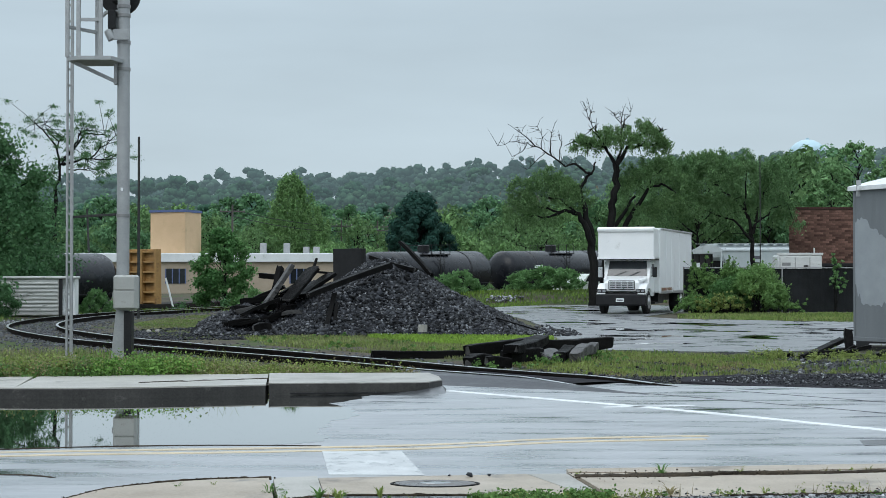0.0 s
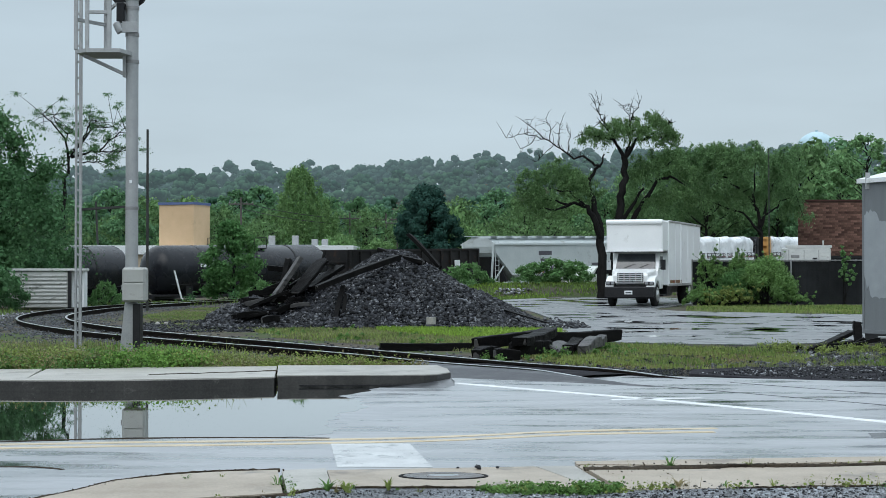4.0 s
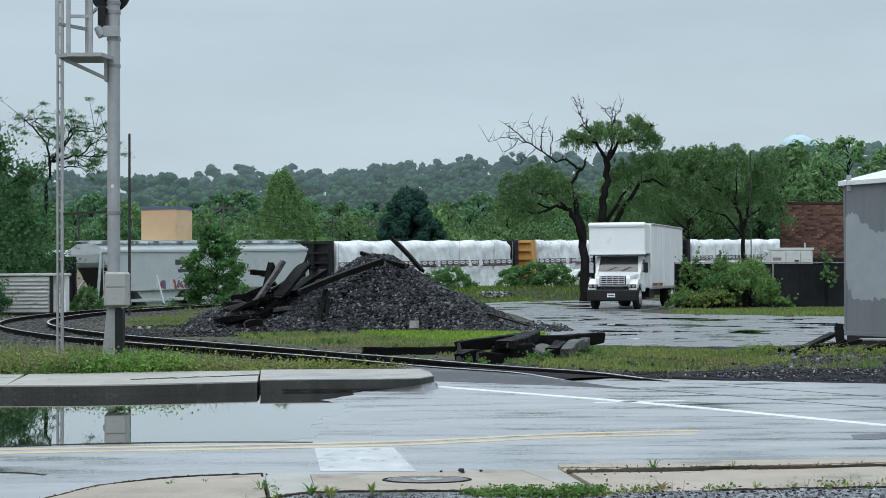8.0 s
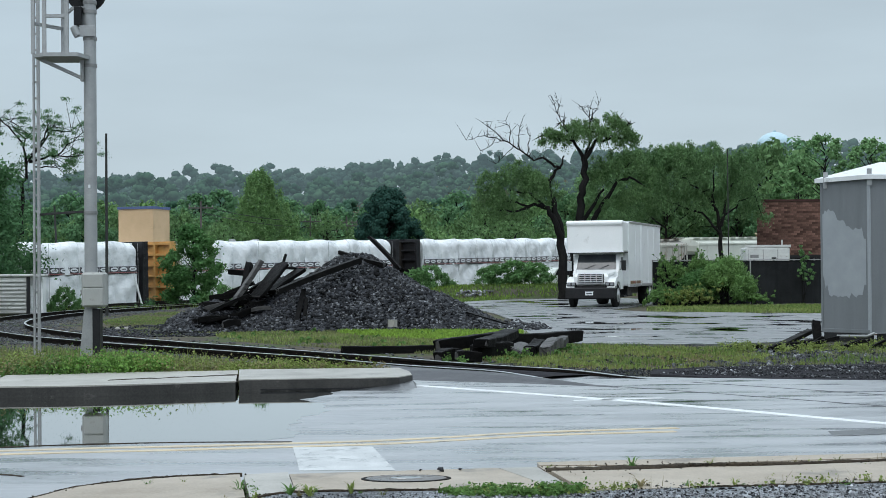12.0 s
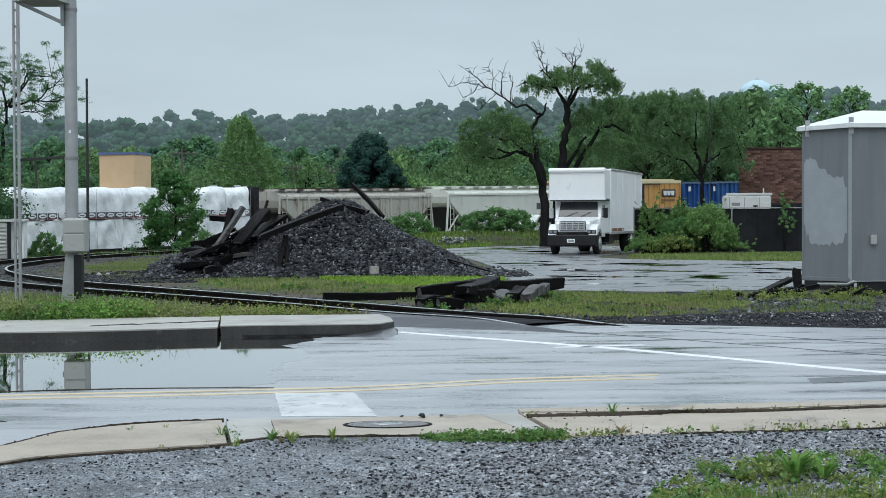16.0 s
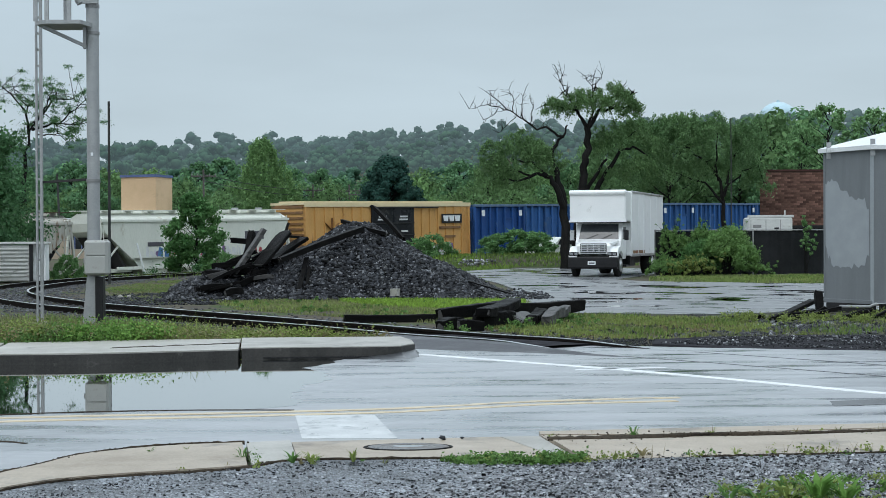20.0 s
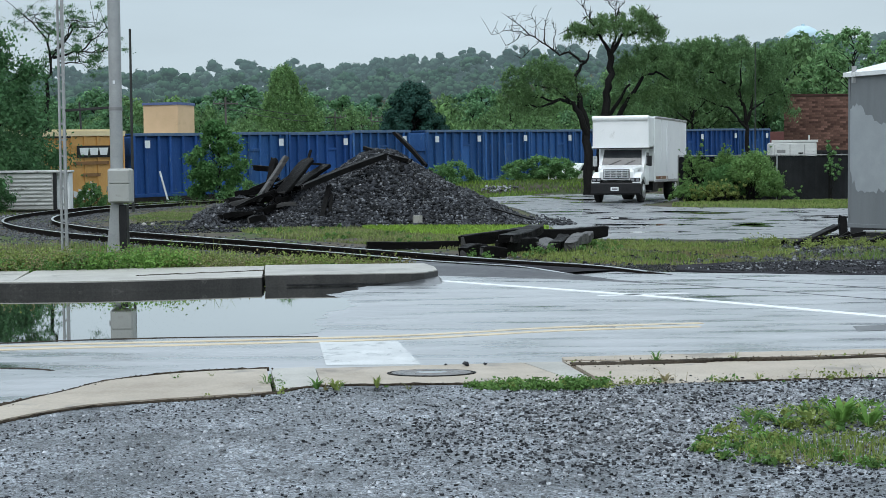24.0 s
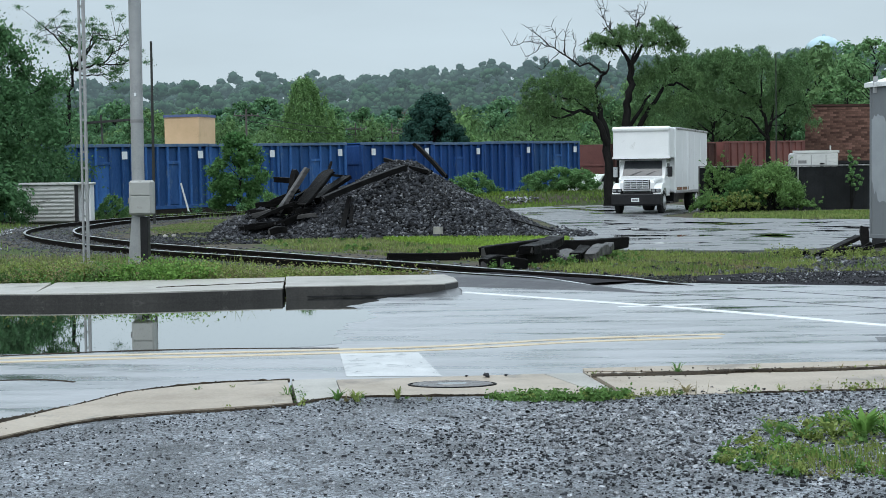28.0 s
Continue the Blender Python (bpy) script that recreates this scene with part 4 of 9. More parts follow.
def tank_car(q0, q1, label):
    n = q0 - q1
    root = thing("tank_car", label, "tank car", group="cars of the train")
    r, h = 1.48, 2.55
    e = n / 2 - 0.55
    body = [(-e, 0.05), (-e + 0.04, 0.6), (-e + 0.18, 1.0), (-e + 0.42, 1.32), (-e + 0.72, r), (e - 0.72, r), (e - 0.42, 1.32), (e - 0.18, 1.0), (e - 0.04, 0.6), (e, 0.05)]
    part("tank", Shape().lathe(body, 40, Matrix.Translation((0, 0, h))), M["tank"], root, smooth=True)
    for x in (-n / 4, n / 4, 0):
        part("band", Shape().lathe([(x - 0.06, r + 0.012), (x + 0.06, r + 0.012)], 40, Matrix.Translation((0, 0, h))), M["black"], root)
    part("frame", Shape().box(-n / 2, n / 2, -1.2, 1.2, 0.95, 1.1).box(-n / 2, -n / 2 + 1.6, -1.45, 1.45, 1.1, 1.2).box(n / 2 - 1.6, n / 2, -1.45, 1.45, 1.1, 1.2), M["black"], root)
    for s in (-1, 1):
        part("saddle", Shape().prism([(s * n / 2 - s * 2.6 - 0.25, 1.1), (s * n / 2 - s * 2.6 + 0.25, 1.1), (s * n / 2 - s * 2.6 + 0.25, 2.2), (s * n / 2 - s * 2.6 - 0.25, 2.2)], -1.2, 1.2), M["black"], root)
    part("dome", Shape().lathe([(0, 0.42), (0.42, 0.42), (0.48, 0.3)], 20, Matrix.Translation((0.2, 0, h + r - 0.03)) @ pose(0, 0, 0, 0, -90, 0)), M["black"], root)
    walkway = part("platform", Shape().box(-1.5, 1.5, -1.0, 1.0, h + r - 0.25, h + r - 0.2), M["black"], root)
    rails = Shape()
    for y in (-1.0, 1.0):
        rails.box(-1.5, 1.5, y - 0.02, y + 0.02, h + r + 0.42, h + r + 0.46)
        for x in (-1.48, -0.5, 0.5, 1.48):
            rails.box(x - 0.02, x + 0.02, y - 0.02, y + 0.02, h + r - 0.2, h + r + 0.45)
    part("handrail", rails, M["black"], walkway)
    ladder(root, 0.0, 1.52, 1.0, h + r, M["black"])
    part("placard", Shape().box(n / 4 - 0.5, n / 4 + 0.5, 1.475, 1.495, 2.75, 2.95), M["placard"], root, "white stencilled lettering panel")
    part("hand_rail", Shape().box(-n / 2 + 1, n / 2 - 1, 1.5, 1.53, 1.75, 1.79), M["black"], root)
    wheels(root, n)
    couplers(root, n)
    join_train(root, q0, q1)


def bulkhead(root, x, mat, facing, top, w=1.5):
    """An end wall of posts and cross ribs, open frame behind."""
    b = part("bulkhead", Shape().box(x - 0.08, x + 0.08, -w, w, 1.05, top), mat, root)
    for y in (-w + 0.09, 0, w - 0.09):
        part("stiffener", Shape().box(min(x + facing * 0.08, x + facing * 0.34), max(x + facing * 0.08, x + facing * 0.34), y - 0.09, y + 0.09, 1.05, top), mat, b)
    for z in np.linspace(1.2, top - 0.15, 6):
        part("stiffener", Shape().box(min(x + facing * 0.08, x + facing * 0.3), max(x + facing * 0.08, x + facing * 0.3), -w + 0.19, -0.1, z - 0.05, z + 0.05).box(min(x + facing * 0.08, x + facing * 0.3), max(x + facing * 0.08, x + facing * 0.3), 0.1, w - 0.19, z - 0.05, z + 0.05), mat, b)


def bulkhead_flat(q0, q1):
    n = q0 - q1
    root = thing("flat_car", "empty flat car with tall yellow and black bulkheads", "flat car", group="cars of the train")
    part("deck", Shape().box(-n / 2, n / 2, -1.45, 1.45, 0.85, 1.1), M["bogie"], root)
    bulkhead(root, n / 2 - 0.4, M["ochre"], 1, 4.25, 1.3)
    bulkhead(root, -n / 2 + 0.4, M["black"], -1, 4.25, 1.3)
    for k in range(10):
        x = -n / 2 + 1.5 + k * (n - 3) / 9
        part("stake_pocket", Shape().box(x - 0.1, x + 0.1, 1.45, 1.53, 0.85, 1.12), M["bogie"], root)
    wheels(root, n)
    couplers(root, n)
    join_train(root, q0, q1)


def gondola(q0, q1, mat, top, label, ribs=14, endmat=None):
    n = q0 - q1
    root = thing("gondola_car", label, "gondola", group="cars of the train")
    for y in (-1.45, 1.45):
        side = part("side_wall", Shape().box(-n / 2, n / 2, min(y, y * 0.96), max(y, y * 0.96), 1.0, top), mat, root)
        for k in range(ribs):
            x = -n / 2 + 0.1 + k * (n - 0.2) / (ribs - 1)
            part("rib", Shape().box(x - 0.07, x + 0.07, min(y, y * 1.085), max(y, y * 1.085), 1.0, top - 0.1), mat, side)
        part("top_rail", Shape().box(-n / 2, n / 2, min(y * 0.95, y * 1.06), max(y * 0.95, y * 1.06), top - 0.1, top + 0.04), mat, side)
    for x in (-n / 2, n / 2):
        part("end_wall", Shape().box(x - 0.06, x + 0.06, -1.42, 1.42, 1.0, top).box(x - 0.12, x + 0.12, -1.42, 1.42, 1.9, 2.05).box(x - 0.12, x + 0.12, -1.42, 1.42, 2.8, 2.95), endmat or mat, root)
    part("floor", Shape().box(-n / 2 + 0.05, n / 2 - 0.05, -1.4, 1.4, 0.95, 1.1), mat, root)
    part("marking", Shape().box(-n / 2 + 2.1, -n / 2 + 2.75, 1.535, 1.56, 2.3, 2.9), M["placard"], root, "white stencil panel")
    ladder(root, n / 2 - 0.5, 1.58, 1.0, top, mat)
    wheels(root, n)
    couplers(root, n)
    join_train(root, q0, q1)


def hopper(q0, q1, mat, top, label, ribbed, logo=None, tags=None):
    n = q0 - q1
    root = thing("covered_hopper", label, "hopper car", group="cars of the train")
    e = n / 2
    eaves = top - 0.55
    cross = [(-1.55, eaves - 0.25), (-1.42, eaves + 0.05), (-0.8, top - 0.2), (0.8, top - 0.2), (1.42, eaves + 0.05), (1.55, eaves - 0.25)]
    turned = Matrix(((0, 1, 0, 0), (1, 0, 0, 0), (0, 0, 1, 0), (0, 0, 0, 1)))
    part("roof", Shape().prism(cross, -e + 0.5, e - 0.5, turned), mat, root)
    slope = [(-e + 0.5, eaves - 0.22), (e - 0.5, eaves - 0.22), (e - 0.62, eaves - 0.7), (e - 2.5, 1.72), (-e + 2.5, 1.72), (-e + 0.62, eaves - 0.7)]
    body = part("body", Shape().prism(slope, -1.53, 1.53), mat, root, "side with sloping ends")
    part("centre_sill", Shape().box(-e + 0.2, e - 0.2, -0.35, 0.35, 0.85, 1.15), M["bogie"], root)
    for s in (-1, 1):
        part("end_sill", Shape().box(min(s * e, s * (e - 2.6)), max(s * e, s * (e - 2.6)), -1.4, 1.4, 0.95, 1.12), mat, root)
        # black paint here puts the shade behind the end posts into colour
        part("slope_sheet", Shape().prism([(s * (e - 2.4), 1.16), (s * (e - 2.2), 1.16), (s * (e - 0.9), eaves - 1.0), (s * (e - 1.1), eaves - 1.0)], -1.3, 1.3), M["gon"], root, "slope sheet and brake gear, black paint for their shade")
        for y in (-1.42, 1.42):
            part("end_post", Shape().beam((s * (e - 0.15), y, 1.1), (s * (e - 0.5), y, top - 0.5), 0.12, 0.12).beam((s * (e - 0.25), y, 1.1), (s * (e - 1.7), y, 2.5), 0.09, 0.09), mat, root)
        ladder(root, s * (e - 0.75), 1.5, 1.1, top - 0.4, mat)
    if ribbed:
        for k in range(15):
            x = -e + 0.9 + k * (n - 1.8) / 14
            foot = 1.72 + max(0.0, (2.5 - (e - abs(x))) * (eaves - 2.4) / 1.9)
            part("rib", Shape().box(x - 0.06, x + 0.06, 1.53, 1.63, foot, eaves - 0.1), mat, body)
    part("eave_rail", Shape().box(-e + 0.4, e - 0.4, 1.48, 1.60, eaves - 0.16, eaves - 0.02).box(-e + 0.4, e - 0.4, -1.60, -1.48, eaves - 0.16, eaves - 0.02), mat, root)
    part("running_board", Shape().box(-e + 0.3, e - 0.3, 0.62, 1.2, top - 0.06, top - 0.02).box(-e + 0.3, e - 0.3, -1.2, -0.62, top - 0.06, top - 0.02), M["rust_dark"] if ribbed else mat, root)
    for k in range(9):
        x = -e + 1.2 + k * (n - 2.4) / 8
        part("board_bracket", Shape().box(x - 0.04, x + 0.04, -1.2, 1.2, top - 0.22, top - 0.06), mat, root)
    for k in range(5):
        x = -e + 2.6 + k * (n - 5.2) / 4
        part("hatch", Shape().box(x - 0.9, x + 0.9, -0.4, 0.4, top - 0.21, top - 0.07), mat, root)
    for k in range(3):
        x = (k - 1) * (n - 5.5) / 3
        part("discharge_chute", Shape().prism([(x - 1.7, 1.74), (x + 1.7, 1.74), (x + 0.5, 0.5), (x - 0.5, 0.5)], -1.3, 1.3), mat, root)
    part("side_sill", Shape().box(-e + 1.5, e - 1.5, 1.42, 1.55, 1.08, 1.26), mat, root)
    if logo:
        for (x, z, w, h) in logo:
            part("lettering_bar", Shape().box(x - w / 2, x + w / 2, 1.531, 1.541, z - h / 2, z + h / 2), M["print_dark"], body, "faded dark lettering bar")
    if tags:
        scrawl(root, tags[0], tags[1], 1.75, 2.4, 1.534, 9, tags[2])
    wheels(root, n)
    couplers(root, n)
    join_train(root, q0, q1)


def scrawl(root, x0, x1, z0, z1, y, seed, inks=("graf_a", "graf_a", "graf_b")):
    """Loops of sprayed paint along the lower side."""
    r = random.Random(seed)
    x = x0
    while x < x1:
        w = r.uniform(0.14, 0.4)
        h = r.uniform(0.5, 1.0) * (z1 - z0)
        tilt = r.uniform(-0.12, 0.12)
        s = Shape().prism([(x, z0), (x + w, z0 + r.uniform(0, 0.2)), (x + w * 0.9 + tilt, z0 + h), (x + w * 0.2 + tilt, z0 + h * r.uniform(0.8, 1.0))], y, y + 0.008)
        part("graffiti", s, M[r.choice(inks)], root, "sprayed graffiti stroke")
        x += w * r.uniform(0.8, 1.5)


def draped(x0, x1, z0, z1, y, seed, round_top):
    """A pack under loose plastic: creased and pleated towards the street, squared behind."""
    nx, nz = 16, 10
    u, v = np.meshgrid(np.linspace(0, 1, nx + 1), np.linspace(0, 1, nz + 1))
    x, z = x0 + (x1 - x0) * u, z0 + (z1 - z0) * v
    k = seed * 1.7
    fold = 0.085 * np.sin(x * 3.1 + z * (1.5 + math.sin(k)) + k) * np.sin(x * 1.3 + 2.2 * k) + 0.06 * np.abs(np.sin(x * 4.3 - z * 2.3 + k)) + 0.03 * np.sin(z * 6.0 + x * 2.0 + k) * v
    seam = 0.05 * np.exp(-((u * (1 - u)) / 0.02) ** 2)
    top = (0.34 + 0.10 * np.sin(x * 2.3 + k)) * np.clip((v - 0.74) / 0.26, 0, 1) ** 2 if round_top else 0.0
    z = z + (0.07 * np.sin(x * 1.9 + k) * np.clip((v - 0.7) / 0.3, 0, 1) if round_top else 0.0)
    front = np.stack([x, y + fold - seam - top, z], -1).reshape(-1, 3)
    s = Shape()
    w = nx + 1
    s.add([tuple(p) for p in front], [(j * w + i, j * w + i + 1, (j + 1) * w + i + 1, (j + 1) * w + i) for j in range(nz) for i in range(nx)])
    b = len(s.v)
    s.v += [(x0, 0.12, z0), (x1, 0.12, z0), (x1, 0.12, z1), (x0, 0.12, z1)]
    s.f += [(b, b + 1, *range(nx, -1, -1)), tuple([b + 3, b + 2] + [nz * w + i for i in range(nx, -1, -1)])[::-1], (b, *[j * w for j in range(nz + 1)], b + 3), (b + 1, *[j * w + nx for j in range(nz + 1)], b + 2), (b, b + 1, b + 2, b + 3)]
    return s


def lumber_car(q0, q1, front, rear, label, seed):
    """A centre-beam car laden with plastic-wrapped lumber."""
    n = q0 - q1
    r = random.Random(seed)
    root = thing("lumber_car", label, "lumber car", group="cars of the train")
    part("deck", Shape().box(-n / 2, n / 2, -1.4, 1.4, 0.75, 1.0).box(-n / 2 + 2.6, n / 2 - 2.6, -1.3, 1.3, 0.45, 0.75), M["bogie"], root)
    part("centre_beam", Shape().box(-n / 2, n / 2, -0.1, 0.1, 1.0, 4.35), M["bogie" if front == "wrap_black" else "car_yellow"], root)
    bulkhead(root, n / 2 - 0.35, M[front], 1, 4.5)
    bulkhead(root, -n / 2 + 0.35, M[rear], -1, 4.5)
    count = 9
    w = (n - 1.6) / count
    for row, (z0, z1) in enumerate(((1.02, 2.68), (2.70, 4.42))):
        for k in range(count):
            for y0, y1 in ((0.12, 1.46), (-1.46, -0.12)):
                j = r.uniform(-0.04, 0.04) if y0 < 0 else 0.0
                x0 = -n / 2 + 0.8 + k * w
                s = Shape().box(x0 + 0.004, x0 + w - 0.004, min(y0, y1 + j), max(y0 + j * (y0 < 0), y1 + j), z0, z1 + (r.uniform(-0.06, 0.05) if row else 0), c=0.04)
                if y0 > 0:
                    s = draped(x0, x0 + w, z0 - 0.02 * row, z1 + (0.05 if row else 0.0), 1.42, seed + k * 0.31 + row, row == 1)
                p = part("wrapped_lumber_pack", s, M["wrap"], root, smooth=y0 > 0)
                if y0 > 0:
                    if row == 1:
                        face = 1.515
                        for m in range(3):
                            xx = x0 + 0.06 + m * (w - 0.06) / 3
                            wide = (w - 0.06) / 3 - 0.06
                            part("printed_panel", Shape().box(xx, xx + wide, face - 0.03, face + 0.004, z0 + 0.08, z0 + 0.40), M["print_dark"], p, "dark printed outline")
                            ring = [(xx + wide / 2 + wide * 0.44 * math.cos(t * math.tau / 14), z0 + 0.24 + 0.12 * math.sin(t * math.tau / 14)) for t in range(14)]
                            part("printed_mark", Shape().prism(ring, face + 0.004, face + 0.009), M["placard"], p)
                            part("printed_mark", Shape().box(xx + wide * 0.25, xx + wide * 0.75, face + 0.009, face + 0.013, z0 + 0.215, z0 + 0.265), M["print_dark"], p)
                        part("printed_line", Shape().box(x0 + 0.01, x0 + w - 0.01, face - 0.03, face + 0.002, z0 + 0.035, z0 + 0.065), M["print_red"], p, "red printed line")
                        # solid black bar stands in for the shade between the pack rows
                        part("pack_gap", Shape().box(x0, x0 + w, face - 0.10, face - 0.02, z0 - 0.03, z0 + 0.012, c=0.004), M["wrap_black"], p, "black bar for the shaded gap between packs")
    for k in range(0, count + 1, 3):
        x = -n / 2 + 0.8 + k * w
        part("strap", Shape().beam((x, 1.54, 1.0), (x, 1.53, 4.40), 0.02, 0.015, (1, 0, 0)), M["galv"], root)
    part("top_sheet", Shape().box(-n / 2 + 0.75, n / 2 - 0.75, -1.4, 1.05, 4.32, 4.42, c=0.035), M["wrap"], root)
    wheels(root, n)
    couplers(root, n)
    join_train(root, q0, q1)


def boxcar(q0, q1):
    n = q0 - q1
    root = thing("boxcar", "yellow boxcar with black sliding doors and faded lettering", "boxcar", group="cars of the train")
    e = n / 2
    body = part("body", Shape().box(-e, e, -1.45, 1.45, 1.05, 4.75), M["car_yellow"], root)
    part("roof", Shape().prism([(-e - 0.05, 4.75), (e + 0.05, 4.75), (e + 0.05, 4.9), (-e - 0.05, 4.9)], -1.5, 1.5).prism([(-e, 4.9), (e, 4.9), (e, 5.0), (-e, 5.0)], -0.8, 0.8), M["car_cream"], root)
    part("eave_rail", Shape().box(-e, e, 1.45, 1.52, 4.62, 4.76), M["car_cream"], root, "pale roof edge")
    d0, d1 = e - 0.628 * n, e - 0.372 * n   # the doorway
    for k in range(20):
        x = -e + 0.12 + k * (n - 0.24) / 19
        if not d0 - 0.1 < x < d1 + 0.1:
            part("side_post", Shape().box(x - 0.045, x + 0.045, 1.45, 1.53, 1.1, 4.62), M["car_yellow"], body)
    for x0, x1 in ((d0, (d0 + d1) / 2 - 0.015), ((d0 + d1) / 2 + 0.015, d1)):
        door = part("door", Shape().box(x0, x1, 1.5, 1.58, 1.15, 4.55), M["tank"], root, "black sliding door")
        for z in (1.9, 2.7, 3.5):
            part("door_rib", Shape().box(x0, x1, 1.58, 1.62, z - 0.04, z + 0.04), M["black"], door)
        for z, w in ((3.95, 0.8), (3.75, 0.9), (2.95, 0.7), (2.2, 0.6)):
            part("lettering_bar", Shape().box(x0 + 0.7, x0 + 0.7 + w, 1.585, 1.592, z - 0.06, z + 0.05), M["graf_a"], door, "white stencil bar")
    part("door_track", Shape().box(d0 - 2.6, d1 + 0.1, 1.56, 1.66, 4.52, 4.62).box(d0 - 2.6, d1 + 0.1, 1.56, 1.66, 1.06, 1.16), M["black"], root)
    sign = part("sign_panel", Shape().box(-e + 1.05, -e + 3.35, 1.535, 1.548, 3.45, 4.1), M["black"], root, "black name panel")
    for k in range(3):
        part("sign_mark", Shape().prism([(-e + 1.32 + 0.66 * k, 3.58), (-e + 1.78 + 0.66 * k, 3.58), (-e + 1.86 + 0.66 * k, 3.98), (-e + 1.24 + 0.66 * k, 3.98)], 1.548, 1.556), M["placard"], sign, "plain white mark")
    for z, w in ((3.15, 2.4), (2.5, 1.2)):
        part("lettering_bar", Shape().box(-e + 2.4 - w / 2, -e + 2.4 + w / 2, 1.535, 1.545, z - 0.09, z + 0.09), M["car_brown"], root, "faded brown lettering bar")
    emblem = Shape()
    for a in (35, -35, 90):
        emblem.beam((e - 0.147 * n - 0.8 * math.cos(radians(a)), 1.54, 3.1 - 0.8 * math.sin(radians(a))), (e - 0.147 * n + 0.8 * math.cos(radians(a)), 1.54, 3.1 + 0.8 * math.sin(radians(a))), 0.02, 0.16, (0, 1, 0))
    part("emblem", emblem, M["car_brown"], root, "faded brown crossed emblem")
    part("end_ribs", sum_boxes([(e, e + 0.08, -1.4, 1.4, z, z + 0.16) for z in np.arange(1.3, 4.6, 0.36)]), M["car_brown"], root, "brown corrugated end")
    part("side_sill", Shape().box(-e, e, 1.35, 1.5, 0.85, 1.08), M["car_brown"], root)
    scrawl(root, -e + 2.0, -1.2, 1.15, 2.2, 1.54, 5)
    scrawl(root, 3.0, e - 1.5, 1.15, 1.9, 1.54, 6)
    ladder(root, -e + 0.5, 1.55, 1.0, 4.6, M["car_yellow"])
    ladder(root, e - 0.5, 1.55, 1.0, 2.6, M["car_yellow"])
    wheels(root, n)
    couplers(root, n)
    join_train(root, q0, q1)


def sum_boxes(rows):
    s = Shape()
    for r in rows:
        s.box(*r)
    return s


def container_flat(q0, q1):
    n = q0 - q1
    root = thing("flat_car", "low flat car under blue waste containers", "flat car", group="cars of the train")
    part("deck", Shape().box(-n / 2, n / 2, -1.35, 1.35, 0.85, 1.12), M["bogie"], root)
    part("side_sill", Shape().box(-n / 2, n / 2, 1.3, 1.42, 0.6, 1.12), M["bogie"], root)
    wheels(root, n)
    couplers(root, n)
    join_train(root, q0, q1)


def container(q0, q1, seed, first):
    """A tall waste container: flat bays between upright ribs, a framed hatch, a rolled top rim."""
    n = q0 - q1 - 0.1
    r = random.Random(seed)
    root = thing("waste_container", r.choice(("faded blue ribbed waste container on the train", "scuffed blue steel container with white placard")), "container", group="blue containers")
    top = 4.82 + r.uniform(-0.10, 0.05)
    blue = M[r.choice(("blue", "blue", "blue_deep"))]
    body = part("body", Shape().box(-n / 2, n / 2, -1.24, 1.24, 1.13, top - 0.1), blue, root)
    part("top_rail", Shape().box(-n / 2 - 0.03, n / 2 + 0.03, 1.22, 1.42, top - 0.17, top).box(-n / 2 - 0.03, n / 2 + 0.03, -1.42, -1.22, top - 0.17, top), M["blue_worn"], root, "scuffed top rim")
    part("lid", Shape().box(-n / 2, n / 2, -1.22, 1.22, top - 0.1, top - 0.02), blue, root)
    for u in (0.0, 0.10, 0.24, 0.40, 0.56, 0.70, 0.86, 1.0):
        x = -n / 2 + 0.08 + u * (n - 0.16)
        w = 0.10 if u in (0.0, 1.0) else 0.075
        part("rib", Shape().box(x - w, x + w, 1.24, 1.42, 1.15, top - 0.16, c=0.03), blue, body)
    side = -n / 2 + n * (0.48 if seed % 2 else 0.32)
    hatch = part("hatch", Shape().box(side - 0.42, side + 0.42, 1.24, 1.33, 1.4, top - 1.15), blue, body)
    part("hatch_frame", Shape().box(side - 0.50, side + 0.50, 1.24, 1.40, top - 1.15, top - 1.0).box(side - 0.50, side - 0.42, 1.24, 1.38, 1.4, top - 1.15).box(side + 0.42, side + 0.50, 1.24, 1.38, 1.4, top - 1.15), blue, hatch)
    for px in [-n / 2 + 0.62] + ([n / 2 - 1.0] if first else []):
        part("placard", Shape().box(px - 0.19, px + 0.19, 1.425, 1.44, top - 0.85, top - 0.42), M["placard"], root, "white square placard")
    for z in (2.2, 3.4):
        part("end_rib", Shape().box(n / 2, n / 2 + 0.08, -1.25, 1.25, z, z + 0.15), blue, body)
    part("bottom_rail", Shape().box(-n / 2, n / 2, 1.24, 1.44, 1.125, 1.32), blue, root)
    join_train(root, q0, q1)


tank_car(43.6, 28.8, "black tank car with white stencils and yellow tag")
bulkhead_flat(27.1, 9.3)
tank_car(8.6, -4.9, "black tank car with domed top and handrails")
tank_car(-5.7, -20.6, "black tank car with domed top and handrails")
gondola(-21.4, -34.7, M["gon"], 3.65, "black ribbed gondola car with white stencil")
hopper(-36.0, -53.0, M["hop_grey"], 4.6, "pale grey covered hopper car with roof walkway", False, [(2, 3.3, 1.6, 0.3), (2, 2.8, 1.2, 0.2), (-4.5, 2.4, 1.0, 0.2)], (-2.0, 4.5, ("graf_a", "graf_c", "graf_b", "graf_a")))
lumber_car(-54.6, -74.8, "wrap_black", "wrap_black", "centre-beam car stacked with white-wrapped lumber", 1)
lumber_car(-76.5, -97.1, "car_yellow", "wrap_black", "yellow centre-beam car stacked with white-wrapped lumber", 2)
lumber_car(-98.9, -118.7, "wrap_black", "wrap_black", "centre-beam car with wrinkled white lumber wrap", 3)
